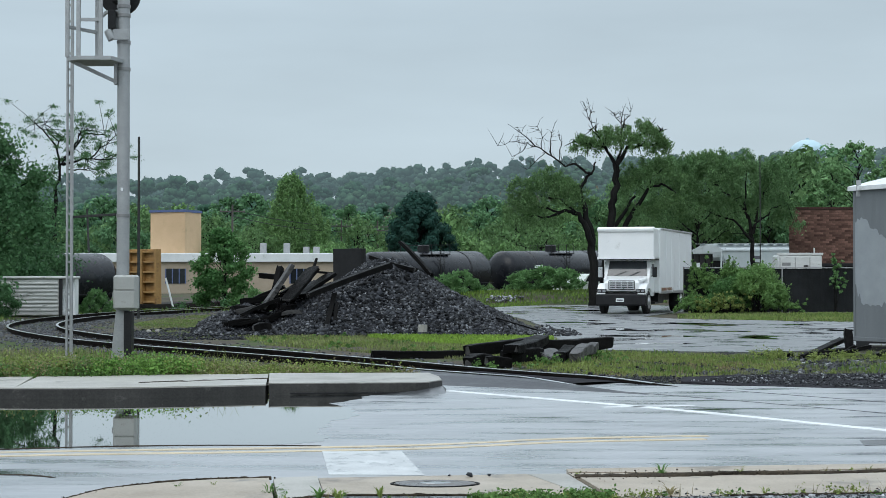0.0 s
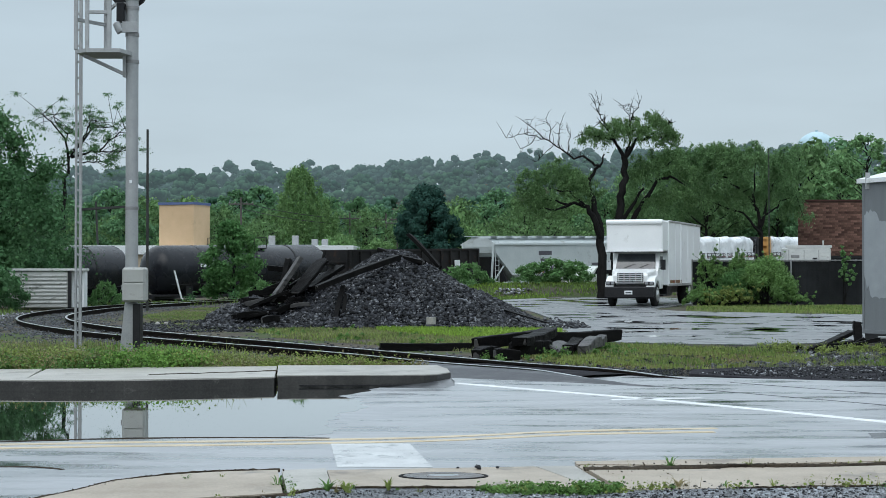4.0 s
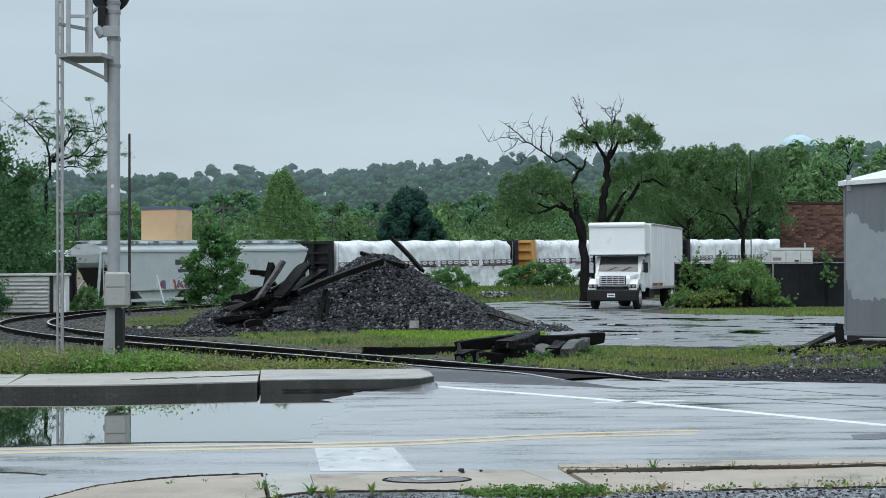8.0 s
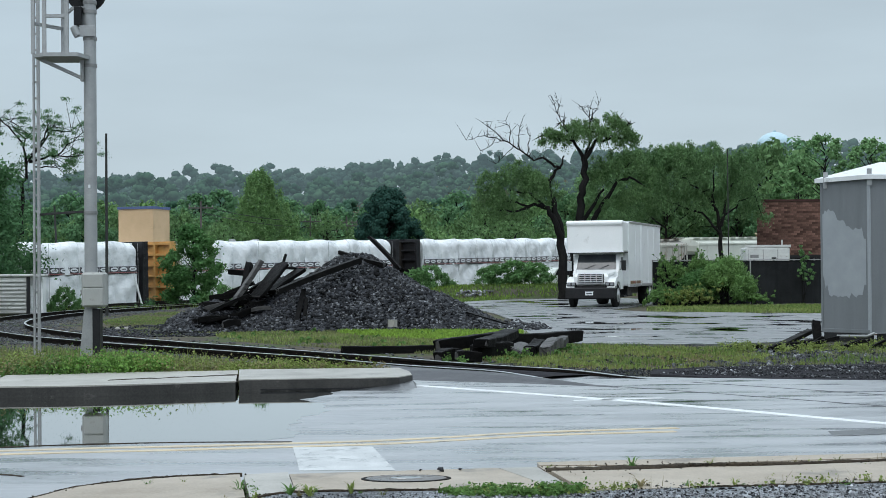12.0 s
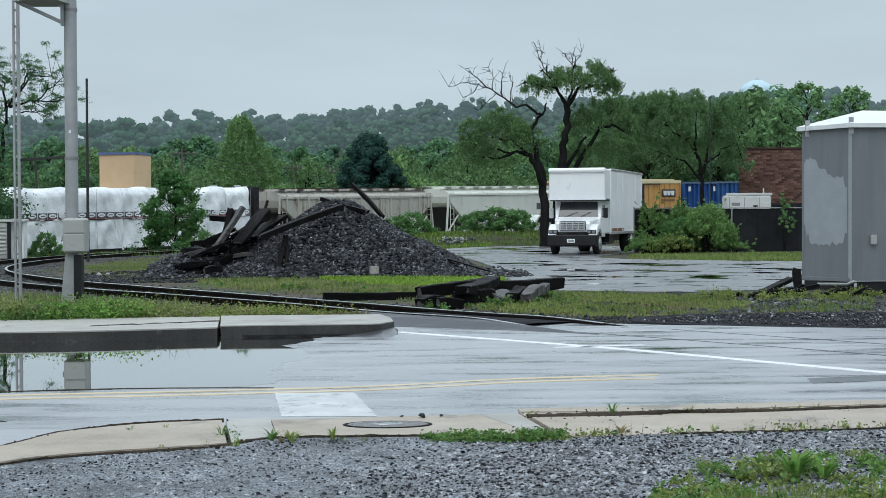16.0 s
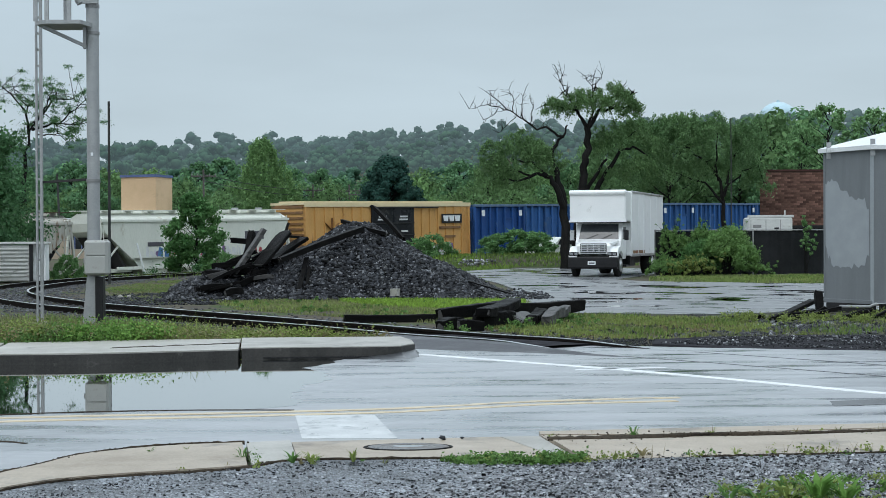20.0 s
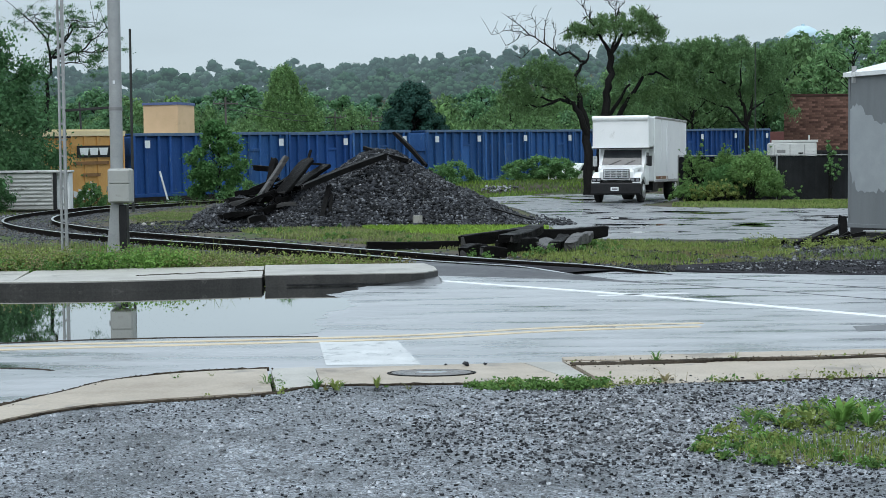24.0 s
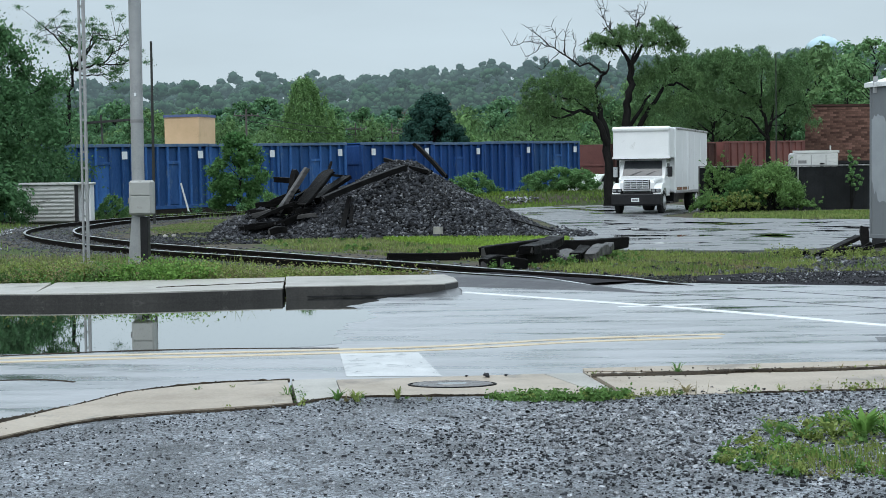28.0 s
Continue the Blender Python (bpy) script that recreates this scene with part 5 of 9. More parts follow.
hopper(-120.2, -136.4, M["hop_old"], 4.4, "old rust-streaked ribbed grey hopper car", True)
hopper(-137.6, -153.2, M["hop_white"], 4.5, "cream-white smooth covered hopper car", False, [(-4.4, 2.9, 1.6, 0.5), (3.5, 2.5, 1.2, 0.25)], (-5.0, 4.0, ("graf_a", "graf_d", "graf_b", "graf_c")))
boxcar(-154.3, -171.5)
seed = 20
for ends in ([-172.1, -178.4, -184.4, -190.2, -196.0], [-197.7, -204.1, -209.6, -215.3, -221.2], [-222.6, -229.6, -235.1, -240.9, -246.7]):
    container_flat(ends[0] + 0.3, ends[-1] - 0.3)
    for a, b in zip(ends, ends[1:]):
        container(a, b, seed, a == ends[0])
        seed += 1
gondola(-250.0, -266.5, M["rust_dark"], 4.5, "dark rusted high-sided gondola car with maroon end", 16, M["rust_red"])
gondola(-267.8, -285.5, M["rust_red"], 4.6, "maroon ribbed high-sided gondola car", 16)
gondola(-286.8, -304.5, M["rust_red"], 4.6, "maroon ribbed high-sided gondola car", 16)


def train_pose(q, t):
    return Matrix.Translation(TRAIN_AT + TRAIN_WAY * (q + TRAIN_SPEED * t)) @ TRAIN_TURN

# ---- railway signal with its ladder and platform ----
def build_signal():
    px, py = -5.95, 29.4
    root = thing("railway_signal", "grey steel signal mast with ladder and caged platform", "signal", pose(px, py, 0))
    part("pole", Shape().tube([(0, 0, 0.05), (0, 0, 1.5), (0, 0, 9.2)], [0.118, 0.118, 0.112], 24), M["galv"], root, smooth=True)
    for z in (5.95, 5.45, 6.62, 6.45, 2.72):
        part("clamp_band", Shape().lathe([(-0.03, 0.128), (0.03, 0.128)], 24, pose(0, 0, z, 0, 90, 0)), M["galv_dark"], root)
    base = part("foundation", Shape().prism([(-0.20, -0.05), (0.16, -0.05), (0.13, 0.95), (-0.10, 0.95)], -0.15, 0.15), M["galv"], root, "flared steel base")
    part("base_post", Shape().box(0.06, 0.20, -0.20, 0.06, -0.05, 0.95), M["black"], base, "dark steel post behind the base")
    box = part("equipment_box", Shape().box(-0.12, 0.31, -0.30, 0.02, 0.98, 1.62, c=0.035), M["box_grey"], root, "grey equipment box")
    part("box_door", Shape().box(-0.09, 0.28, -0.318, -0.30, 1.01, 1.33, c=0.01).box(-0.09, 0.28, -0.318, -0.30, 1.345, 1.59, c=0.01), M["box_grey"], box)
    part("latch", Shape().box(-0.155, -0.12, -0.2, -0.12, 1.2, 1.3), M["galv_dark"], box)
    # ladder
    lx0, lx1 = -1.172, -1.094
    for x, y in ((lx0, 0.55), (lx1, 0.58)):
        part("ladder_stile", Shape().box(x - (0.020 if x == lx0 else 0.028), x + (0.020 if x == lx0 else 0.028), y - 0.03, y + 0.03, 0.0, 9.0, c=0.008), M["galv"], root)
    for k in range(29):
        z = 0.35 + k * 0.305
        part("ladder_rung", Shape().beam((lx0, 0.55, z), (lx1, 0.58, z - 0.02), 0.04, 0.04), M["galv"], root)
    part("ladder_brace", Shape().beam((lx1, 0.6, 2.72), (-0.1, 0, 2.75), 0.045, 0.045), M["pole_dark"], root, "dark ladder brace")
    part("ladder_foot", Shape().box(lx0 - 0.05, lx1 + 0.05, 0.4, 1.0, -0.05, 0.08), M["concrete"], root)
    # platform
    z = 5.62
    deck = part("platform", Shape().slab([(-0.93, -0.45), (-0.72, -0.62), (-0.10, -0.62), (0.02, -0.12), (0.02, 0.3), (-0.93, 0.3)], z - 0.07, z), M["galv"], root)
    part("platform_brace", Shape().beam((-0.85, -0.3, z - 0.08), (-0.1, -0.05, z - 0.42), 0.06, 0.06).box(-0.16, -0.1, -0.1, 0.02, z - 0.46, z - 0.05), M["galv"], deck)
    for x, y in ((-0.95, -0.42), (-0.71, -0.58), (-0.55, 0.26), (-0.31, -0.55)):
        part("cage_post", Shape().box(x - 0.035, x + 0.035, y - 0.03, y + 0.03, z, z + 2.6), M["galv"], deck)
    for zz in (0.56, 1.22, 1.9):
        part("cage_rail", Shape().beam((-0.95, -0.42, z + zz), (-0.55, 0.26, z + zz), 0.05, 0.06), M["galv"], deck)
        part("cage_rail", Shape().beam((-0.71, -0.58, z + zz + 0.11), (-0.31, -0.55, z + zz + 0.11), 0.05, 0.06), M["galv"], deck)
    part("head_bracket", Shape().beam((-0.55, 0.2, z + 0.76), (-0.34, 0.1, z + 0.92), 0.05, 0.05).beam((-0.34, 0.1, z + 0.92), (-0.08, 0.05, z + 0.92), 0.06, 0.06), M["galv"], root)
    part("cable", Shape().tube([(-0.9, -0.4, z + 1.35), (-0.84, -0.4, z + 1.15), (-0.74, -0.4, z + 1.12), (-0.68, -0.42, z + 1.3)], 0.012, 6), M["black"], root)
    # signal heads
    head = part("signal_head", Shape().lathe([(0, 0.38), (0.05, 0.38), (0.06, 0.34)], 32, pose(-0.14, 0.35, z + 1.27, 0, 0, 90)), M["black"], root, "round black signal target", True)
    part("lamp_housing", Shape().box(-0.24, 0.02, 0.0, 0.35, z + 1.1, z + 1.75), M["black"], head)
    part("lower_lamp", Shape().box(-0.27, -0.13, -0.14, 0.1, z + 0.57, z + 0.92), M["black"], root, "small black lamp unit")
    part("bell", Shape().lathe([(-0.16, 0.02), (-0.14, 0.07), (-0.03, 0.085), (0.05, 0.085), (0.06, 0.03)], 16, pose(-0.21, -0.1, z + 0.42, 0, 60, 0)), M["galv"], root, smooth=True)
    part("junction_box", Shape().box(-0.16, 0.13, -0.17, -0.11, z + 0.36, z + 0.56), M["galv"], root)
    part("bolt_plate", Shape().box(-0.02, 0.02, -0.135, -0.115, 3.18, 3.24), M["placard"], root)


build_signal()


# ---- grey equipment shed by the crossing ----
def build_shed():
    root = thing("equipment_shed", "grey steel equipment shed with pale repainted patch", "shed", pose(9.48, 32.62, 0.0, 0, 0, 0))
    far = Vector((-0.66, 1.33, 0))   # the foreshortened end wall runs back from the near corner
    right = Vector((3.2, 0.25, 0))
    h = 3.52
    ends = [(0, 0), tuple(far[:2]), tuple((far + right)[:2]), tuple(right[:2])]
    part("wall", Shape().slab(ends, 0.24, h), M["shed"], root)
    part("skid", Shape().beam((far[0] + 0.06, far[1] - 0.1, 0.12), (0.06, 0.1, 0.12), 0.14, 0.2).beam((0.2, 0.15, 0.12), (3.1, 0.35, 0.12), 0.14, 0.2), M["black"], root)
    n = Vector((-1.33, -0.66, 0)).normalized()   # outwards from the end wall
    u = Vector(far).normalized()
    length = Vector(far).length

    def wall_box(a0, a1, z0, z1, d0, d1):
        m = Matrix((u, n, Vector((0, 0, 1)))).transposed().to_4x4()
        return Shape().box(a0, a1, d0, d1, z0, z1, m, c=0.004)

    # repainted patch with a ragged, rolled-on outline
    patch = Shape()
    cols = [(0.10, 1.35, 2.35), (0.22, 1.15, 2.58), (0.34, 1.12, 2.60), (0.48, 1.17, 2.56), (0.62, 1.10, 2.62), (0.76, 1.13, 2.75), (0.90, 1.12, 2.78), (1.04, 1.08, 2.95), (1.18, 1.14, 3.0), (1.30, 1.32, 2.98), (1.40, 1.55, 2.92), (1.50, 1.62, 2.95)]
    m = Matrix((u, n, Vector((0, 0, 1)))).transposed().to_4x4()
    rag = random.Random(12)
    ring = []
    for (a0, z0, z1), (a1, *_rest) in zip(cols, cols[1:]):
        ring += [(a, z1 - 0.16 + rag.uniform(-0.035, 0.035)) for a in (a0, a0 * 0.5 + a1 * 0.5)]
    for (a0, z0, z1), (a1, *_rest) in reversed(list(zip(cols, cols[1:]))):
        ring += [(a, z0 - 0.12 + rag.uniform(-0.05, 0.05)) for a in (a0 * 0.5 + a1 * 0.5, a0)]
    patch.prism(ring, 0.001, 0.005, m)
    part("repaint_patch", patch, M["shed_patch"], root, "pale grey repainted patch")
    part("corner_trim", wall_box(-0.03, 0.05, 0.24, h, -0.02, 0.016), M["shed_patch"], root)
    part("corner_trim", wall_box(length - 0.05, length + 0.01, 0.24, h, -0.02, 0.012), M["shed"], root)
    part("base_rail", wall_box(0, length, 0.22, 0.30, 0.0, 0.02), M["shed"], root)
    # roof: low gable with the ridge along the shed
    r0, r1 = Vector((0.05, -0.09, h)), Vector((far[0] - 0.06, far[1] + 0.05, h))
    ridge0 = (r0 + r1) / 2 + Vector((-0.02, 0, 0.28))
    roof = Shape()
    pts = [r0 + Vector((-0.1, -0.03, 0)), r1 + Vector((-0.05, 0.03, 0)), ridge0 + Vector((0.9, 0.35, 0.05)), r0 + right + Vector((0.1, 0, 0)), r1 + right + Vector((0.1, 0.1, 0)), ridge0 + right]
    low = [p - Vector((0, 0, 0.09)) for p in pts]
    roof.add([tuple(p) for p in pts + low], [(0, 2, 1), (0, 3, 5, 2), (1, 2, 5, 4), (3, 4, 5), (0, 1, 7, 6), (0, 6, 9, 3), (1, 4, 10, 7), (6, 7, 10, 9), (3, 9, 10, 4)])
    part("roof", roof, M["roof_white"], root, "white low gabled roof")
    for p in (Vector((far[0] + 0.06, far[1] - 0.12, h)), Vector((0.0, 0.02, h))):
        lug = Shape().box(p.x - 0.05, p.x + 0.05, p.y - 0.075, p.y - 0.055, h - 0.22, h + 0.13)
        part("lifting_lug", lug, M["galv"], root)
    part("conduit_box", Shape().box(0.42, 0.54, -0.06, 0.02, 1.0, 1.2), M["box_grey"], root)
    part("conduit", Shape().tube([(-0.55, 0.5, 0.16), (-0.1, -0.12, 0.18), (0.05, -0.12, 0.24)], 0.03, 8), M["galv"], root)


build_shed()


# ---- box truck ----
def build_truck():
    root = thing("box_truck", "white box truck with attic body parked on the wet yard", "truck", pose(7.42, 66.1, 0.0, 0, 0, -18.6))
    # local: y runs back from the bumper, x to the driver's side
    a = 1.05
    part("cargo_box", Shape().box(-1.22, 1.22, a + 1.25, a + 9.3, 0.88, 3.66, c=0.05), M["truck"], root)
    part("attic", Shape().box(-1.21, 1.21, a, a + 1.25, 2.34, 3.65, c=0.05), M["truck"], root, "white overhanging attic front")
    part("attic_cap", Shape().box(-1.235, 1.235, a - 0.03, a + 0.14, 3.5, 3.68, c=0.04).box(-1.24, 1.24, a - 0.02, a + 0.05, 2.32, 2.40), M["truck"], root)
    part("bullnose", Shape().tube([(-1.2, a + 0.02, 3.57), (1.2, a + 0.02, 3.57)], 0.115, 14), M["truck"], root, "rounded roof nose", True)
    # black sheet paints the shade in the gap between attic and cab
    part("underside", Shape().box(-1.19, 1.19, a + 0.06, a + 1.25, 2.29, 2.34, c=0.01), M["black"], root, "black sheet for the shade under the attic")
    part("corner_post", Shape().box(1.17, 1.245, a + 1.2, a + 1.34, 0.86, 3.64, c=0.02), M["truck"], root)
    part("corner_post", Shape().box(1.19, 1.25, a + 4.0, a + 4.14, 0.86, 3.64, c=0.02), M["truck"], root)
    part("roof_rail", Shape().box(1.18, 1.25, a + 1.3, a + 9.3, 3.58, 3.68, c=0.02), M["chrome"], root, "dull metal roof edge")
    part("marker_light", Shape().box(1.2, 1.26, a + 2.3, a + 2.4, 1.0, 1.06, c=0.01), M["print_red"], root)
    for k in range(6):
        y = a + 1.3 + k * 1.55
        part("side_seam", Shape().box(1.21, 1.236, y - 0.03, y + 0.03, 0.92, 3.6, c=0.004), M["truck"], root)
    part("bottom_rail", Shape().box(1.19, 1.245, a + 1.25, a + 9.3, 0.84, 0.96, c=0.005), M["chrome"], root)
    part("side_stain", Shape().box(1.222, 1.228, a + 1.6, a + 4.4, 0.97, 1.10, c=0.001), M["car_brown"], root, "faint rust streak")
    cab = part("cab", Shape().prism([(1.15, 0.75), (2.28, 0.75), (2.28, 2.32), (1.62, 2.32), (1.28, 1.55), (1.15, 1.50)], -0.98, 0.98, Matrix(((0, 1, 0, 0), (1, 0, 0, 0), (0, 0, 1, 0), (0, 0, 0, 1)))), M["truck"], root)
    part("windshield", Shape().add([(-0.86, 1.285, 1.60), (0.86, 1.285, 1.60), (0.80, 1.57, 2.24), (-0.80, 1.57, 2.24), (-0.86, 1.30, 1.60), (0.86, 1.30, 1.60), (0.80, 1.585, 2.24), (-0.80, 1.585, 2.24)],
                                   [(0, 1, 2, 3), (4, 7, 6, 5), (0, 4, 5, 1), (1, 5, 6, 2), (2, 6, 7, 3), (3, 7, 4, 0)]), M["windshield"], cab)
    part("wiper", Shape().beam((-0.5, 1.27, 1.62), (-0.05, 1.36, 1.80), 0.02, 0.02).beam((0.15, 1.27, 1.62), (0.55, 1.36, 1.80), 0.02, 0.02), M["black"], cab)
    for s in (-1, 1):
        door = part("door", Shape().box(min(s * 0.98, s * 1.0), max(s * 0.98, s * 1.0), 1.42, 2.22, 0.85, 2.2, c=0.008), M["truck"], cab)
        part("window", Shape().box(min(s * 1.0, s * 1.008), max(s * 1.0, s * 1.008), 1.62, 2.15, 1.6, 2.12, c=0.003), M["glass"], door)
        arm = part("mirror", Shape().box(s * 1.18 - 0.09, s * 1.18 + 0.09, 1.35, 1.42, 1.55, 1.98), M["black"] if s > 0 else M["chrome"], cab)
        part("mirror_arm", Shape().beam((s * 0.98, 1.5, 1.95), (s * 1.18, 1.4, 1.93), 0.03, 0.03).beam((s * 0.98, 1.5, 1.6), (s * 1.18, 1.4, 1.62), 0.03, 0.03), M["black"], arm)
    hood = part("hood", Shape().prism([(0.22, 0.98), (1.3, 0.98), (1.3, 1.56), (0.9, 1.53), (0.34, 1.42), (0.22, 1.30)], -0.72, 0.72, Matrix(((0, 1, 0, 0), (1, 0, 0, 0), (0, 0, 1, 0), (0, 0, 0, 1)))), M["truck"], root)
    for side in (-1, 1):
        part("hood_side", Shape().beam((side * 0.70, 0.3, 1.40), (side * 0.84, 1.3, 1.50), 0.14, 0.16, c=0.05), M["truck"], hood)
    grille = part("grille", Shape().box(-0.56, 0.56, 0.17, 0.23, 1.03, 1.42, c=0.02), M["black"], hood, "black grille with bright bars")
    for z in (1.06, 1.15, 1.24, 1.33):
        part("grille_bar", Shape().box(-0.54, 0.54, 0.135, 0.175, z, z + 0.05, c=0.008), M["chrome"], grille)
    for x in (-0.5, -0.25, 0, 0.25, 0.5):
        part("grille_post", Shape().box(x - 0.02, x + 0.02, 0.14, 0.175, 1.05, 1.4, c=0.006), M["chrome"], grille)
    for s in (-1, 1):
        fender = part("fender", Shape().prism([(0.12, 0.82)] + [(0.80 - 0.70 * math.cos(q), 0.80 + 0.50 * math.sin(q)) for q in np.linspace(0.1, math.pi, 12)] + [(0.88 - 0.56 * math.cos(q), 0.60 + 0.50 * math.sin(q)) for q in np.linspace(math.pi - 0.3, 0.45, 9)],
                                          min(s * 0.70, s * 1.04), max(s * 0.70, s * 1.04), Matrix(((0, 1, 0, 0), (1, 0, 0, 0), (0, 0, 1, 0), (0, 0, 0, 1)))), M["truck"], root)
        light = part("headlight", Shape().box(s * 0.82 - 0.20, s * 0.82 + 0.20, 0.085, 0.14, 0.90, 1.06, c=0.015), M["black"], fender)
        for dx in (-0.1, 0.1):
            part("lens", Shape().box(s * 0.82 + dx - 0.07, s * 0.82 + dx + 0.07, 0.07, 0.088, 0.93, 1.03, c=0.01), M["lens"], light)
    bumper = part("bumper", Shape().prism([(0.05, 0.36), (0.20, 0.36), (0.20, 0.84), (0.03, 0.84), (-0.01, 0.80), (-0.01, 0.42)], -1.04, 1.04, Matrix(((0, 1, 0, 0), (1, 0, 0, 0), (0, 0, 1, 0), (0, 0, 0, 1)))).box(-1.06, -0.9, 0.04, 0.34, 0.40, 0.82, c=0.03).box(0.9, 1.06, 0.04, 0.34, 0.40, 0.82, c=0.03), M["black"], root, "deep black steel bumper")
    part("plate", Shape().box(-0.2, 0.14, -0.012, 0.0, 0.52, 0.68, c=0.003), M["placard"], bumper, "white plate with dark bar")
    part("plate_bar", Shape().box(-0.15, 0.09, -0.016, -0.012, 0.57, 0.62, c=0.001), M["print_dark"], bumper)
    part("valance", Shape().box(-1.05, 1.05, 0.2, 0.3, 0.35, 0.9), M["black"], root)
    part("chassis", Shape().box(-0.45, 0.45, 0.3, 9.6, 0.5, 0.86).box(-1.0, 1.0, a + 2.0, a + 3.2, 0.42, 0.86), M["black"], root)

    def wheel(x, y, w):
        tyre = part("wheel", Shape().lathe([(-w / 2, 0.40), (-w / 2 + 0.03, 0.48), (-w / 2 + 0.07, 0.505), (w / 2 - 0.07, 0.505), (w / 2 - 0.03, 0.48), (w / 2, 0.40), (w / 2 - 0.02, 0.3)], 28, pose(x, y, 0.505)), M["rubber"], root, smooth=True)
        side = 1 if x > 0 else -1
        part("rim", Shape().lathe([(0, 0.30), (side * 0.02, 0.30), (side * 0.01, 0.2), (side * 0.06, 0.13), (side * 0.07, 0.02)], 20, pose(x + side * (w / 2 - 0.015), y, 0.505)), M["chrome"], tyre, "dull bright rim")

    for s in (-1, 1):
        wheel(s * 0.90, 0.88, 0.27)
        wheel(s * 0.98, a + 6.3, 0.5)
    part("step", Shape().box(0.85, 1.15, 1.5, 2.2, 0.42, 0.5), M["black"], root)


build_truck()


# ---- heap of ballast with old ties ----
HEAP = (-1.75, 46.4)


def heap_z(x, y):
    dx, dy = np.asarray(x, float) - HEAP[0], np.asarray(y, float) - HEAP[1]
    rx = np.where(dx < 0, 4.1, 4.5)
    r = np.hypot(dx / rx, dy / 3.9)
    body = 2.3 * np.clip(1 - r, 0, None) ** 1.08
    body = np.maximum(body, 0.85 * np.clip(1 - np.hypot((np.asarray(x, float) + 5.7) / 1.9, (np.asarray(y, float) - 45.9) / 1.9), 0, None))   # spill under the timbers
    body = np.maximum(body, 1.45 * np.clip(1 - np.hypot((np.asarray(x, float) + 3.7) / 1.9, (np.asarray(y, float) - 46.2) / 2.2), 0, None) ** 0.9)   # shoulder under the slabs
    flat = 2.12 - 0.08 * np.abs(dx)
    lump = 0.10 * np.sin(dx * 2.1 + 0.6) * np.cos(dy * 1.7) + 0.05 * np.sin(dx * 5.3) * np.sin(dy * 4.1 + 1)
    return np.minimum(body + lump * np.clip(body, 0, 0.6), flat) - 0.06


def build_heap():
    root = thing("ballast_heap", "tall heap of dark wet crushed stone", "gravel heap")
    xs, ys = np.arange(-7.2, 4.0, 0.14), np.arange(41.8, 51.4, 0.14)
    gx, gy = np.meshgrid(xs, ys)
    v = np.stack([gx, gy, heap_z(gx, gy)], -1).reshape(-1, 3)
    w = len(xs)
    i = (np.arange(len(ys) - 1)[:, None] * w + np.arange(w - 1)).reshape(-1, 1)
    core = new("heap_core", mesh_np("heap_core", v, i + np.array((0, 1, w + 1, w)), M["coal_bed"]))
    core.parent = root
    rng = np.random.default_rng(21)
    n = 34000
    x, y = rng.uniform(-7.0, 3.8, n), 46.4 + 4.4 * (rng.random(n) ** 1.4 * np.where(rng.random(n) < 0.85, -1, 1))
    z = heap_z(x, y)
    ok = (z > -0.01) | (rng.random(n) < 0.05)
    x, y, z = x[ok], y[ok], np.maximum(z[ok], 0.0)
    wet = rng.random(len(x)) < 0.2
    v, f = stones(rng, np.column_stack([x, y, z + 0.015])[~wet], 0.07 + 0.17 * rng.random((~wet).sum()) ** 2)
    v3, f3 = stones(rng, np.column_stack([x, y, z + 0.03])[wet], 0.06 + 0.12 * rng.random(wet.sum()) ** 2)
    tagged(new("wet_stone", mesh_np("wet_stone", v3, f3, M["coal_wet"])), "glistening wet stones", kind="stuff").parent = root
    pale = rng.random(len(x)) < 0.05
    v2, f2 = stones(rng, np.column_stack([x, y, z + 0.04])[pale], 0.045 + 0.04 * rng.random(pale.sum()))
    tagged(new("pale_stone", mesh_np("pale_stone", v2, f2, M["stone"])), "scattered paler stones", kind="stuff").parent = root
    s = tagged(new("stone_cover", mesh_np("stone_cover", v, f, M["coal"])), "wet angular stones", kind="stuff")
    s.parent = root


build_heap()


TIMBERS = []


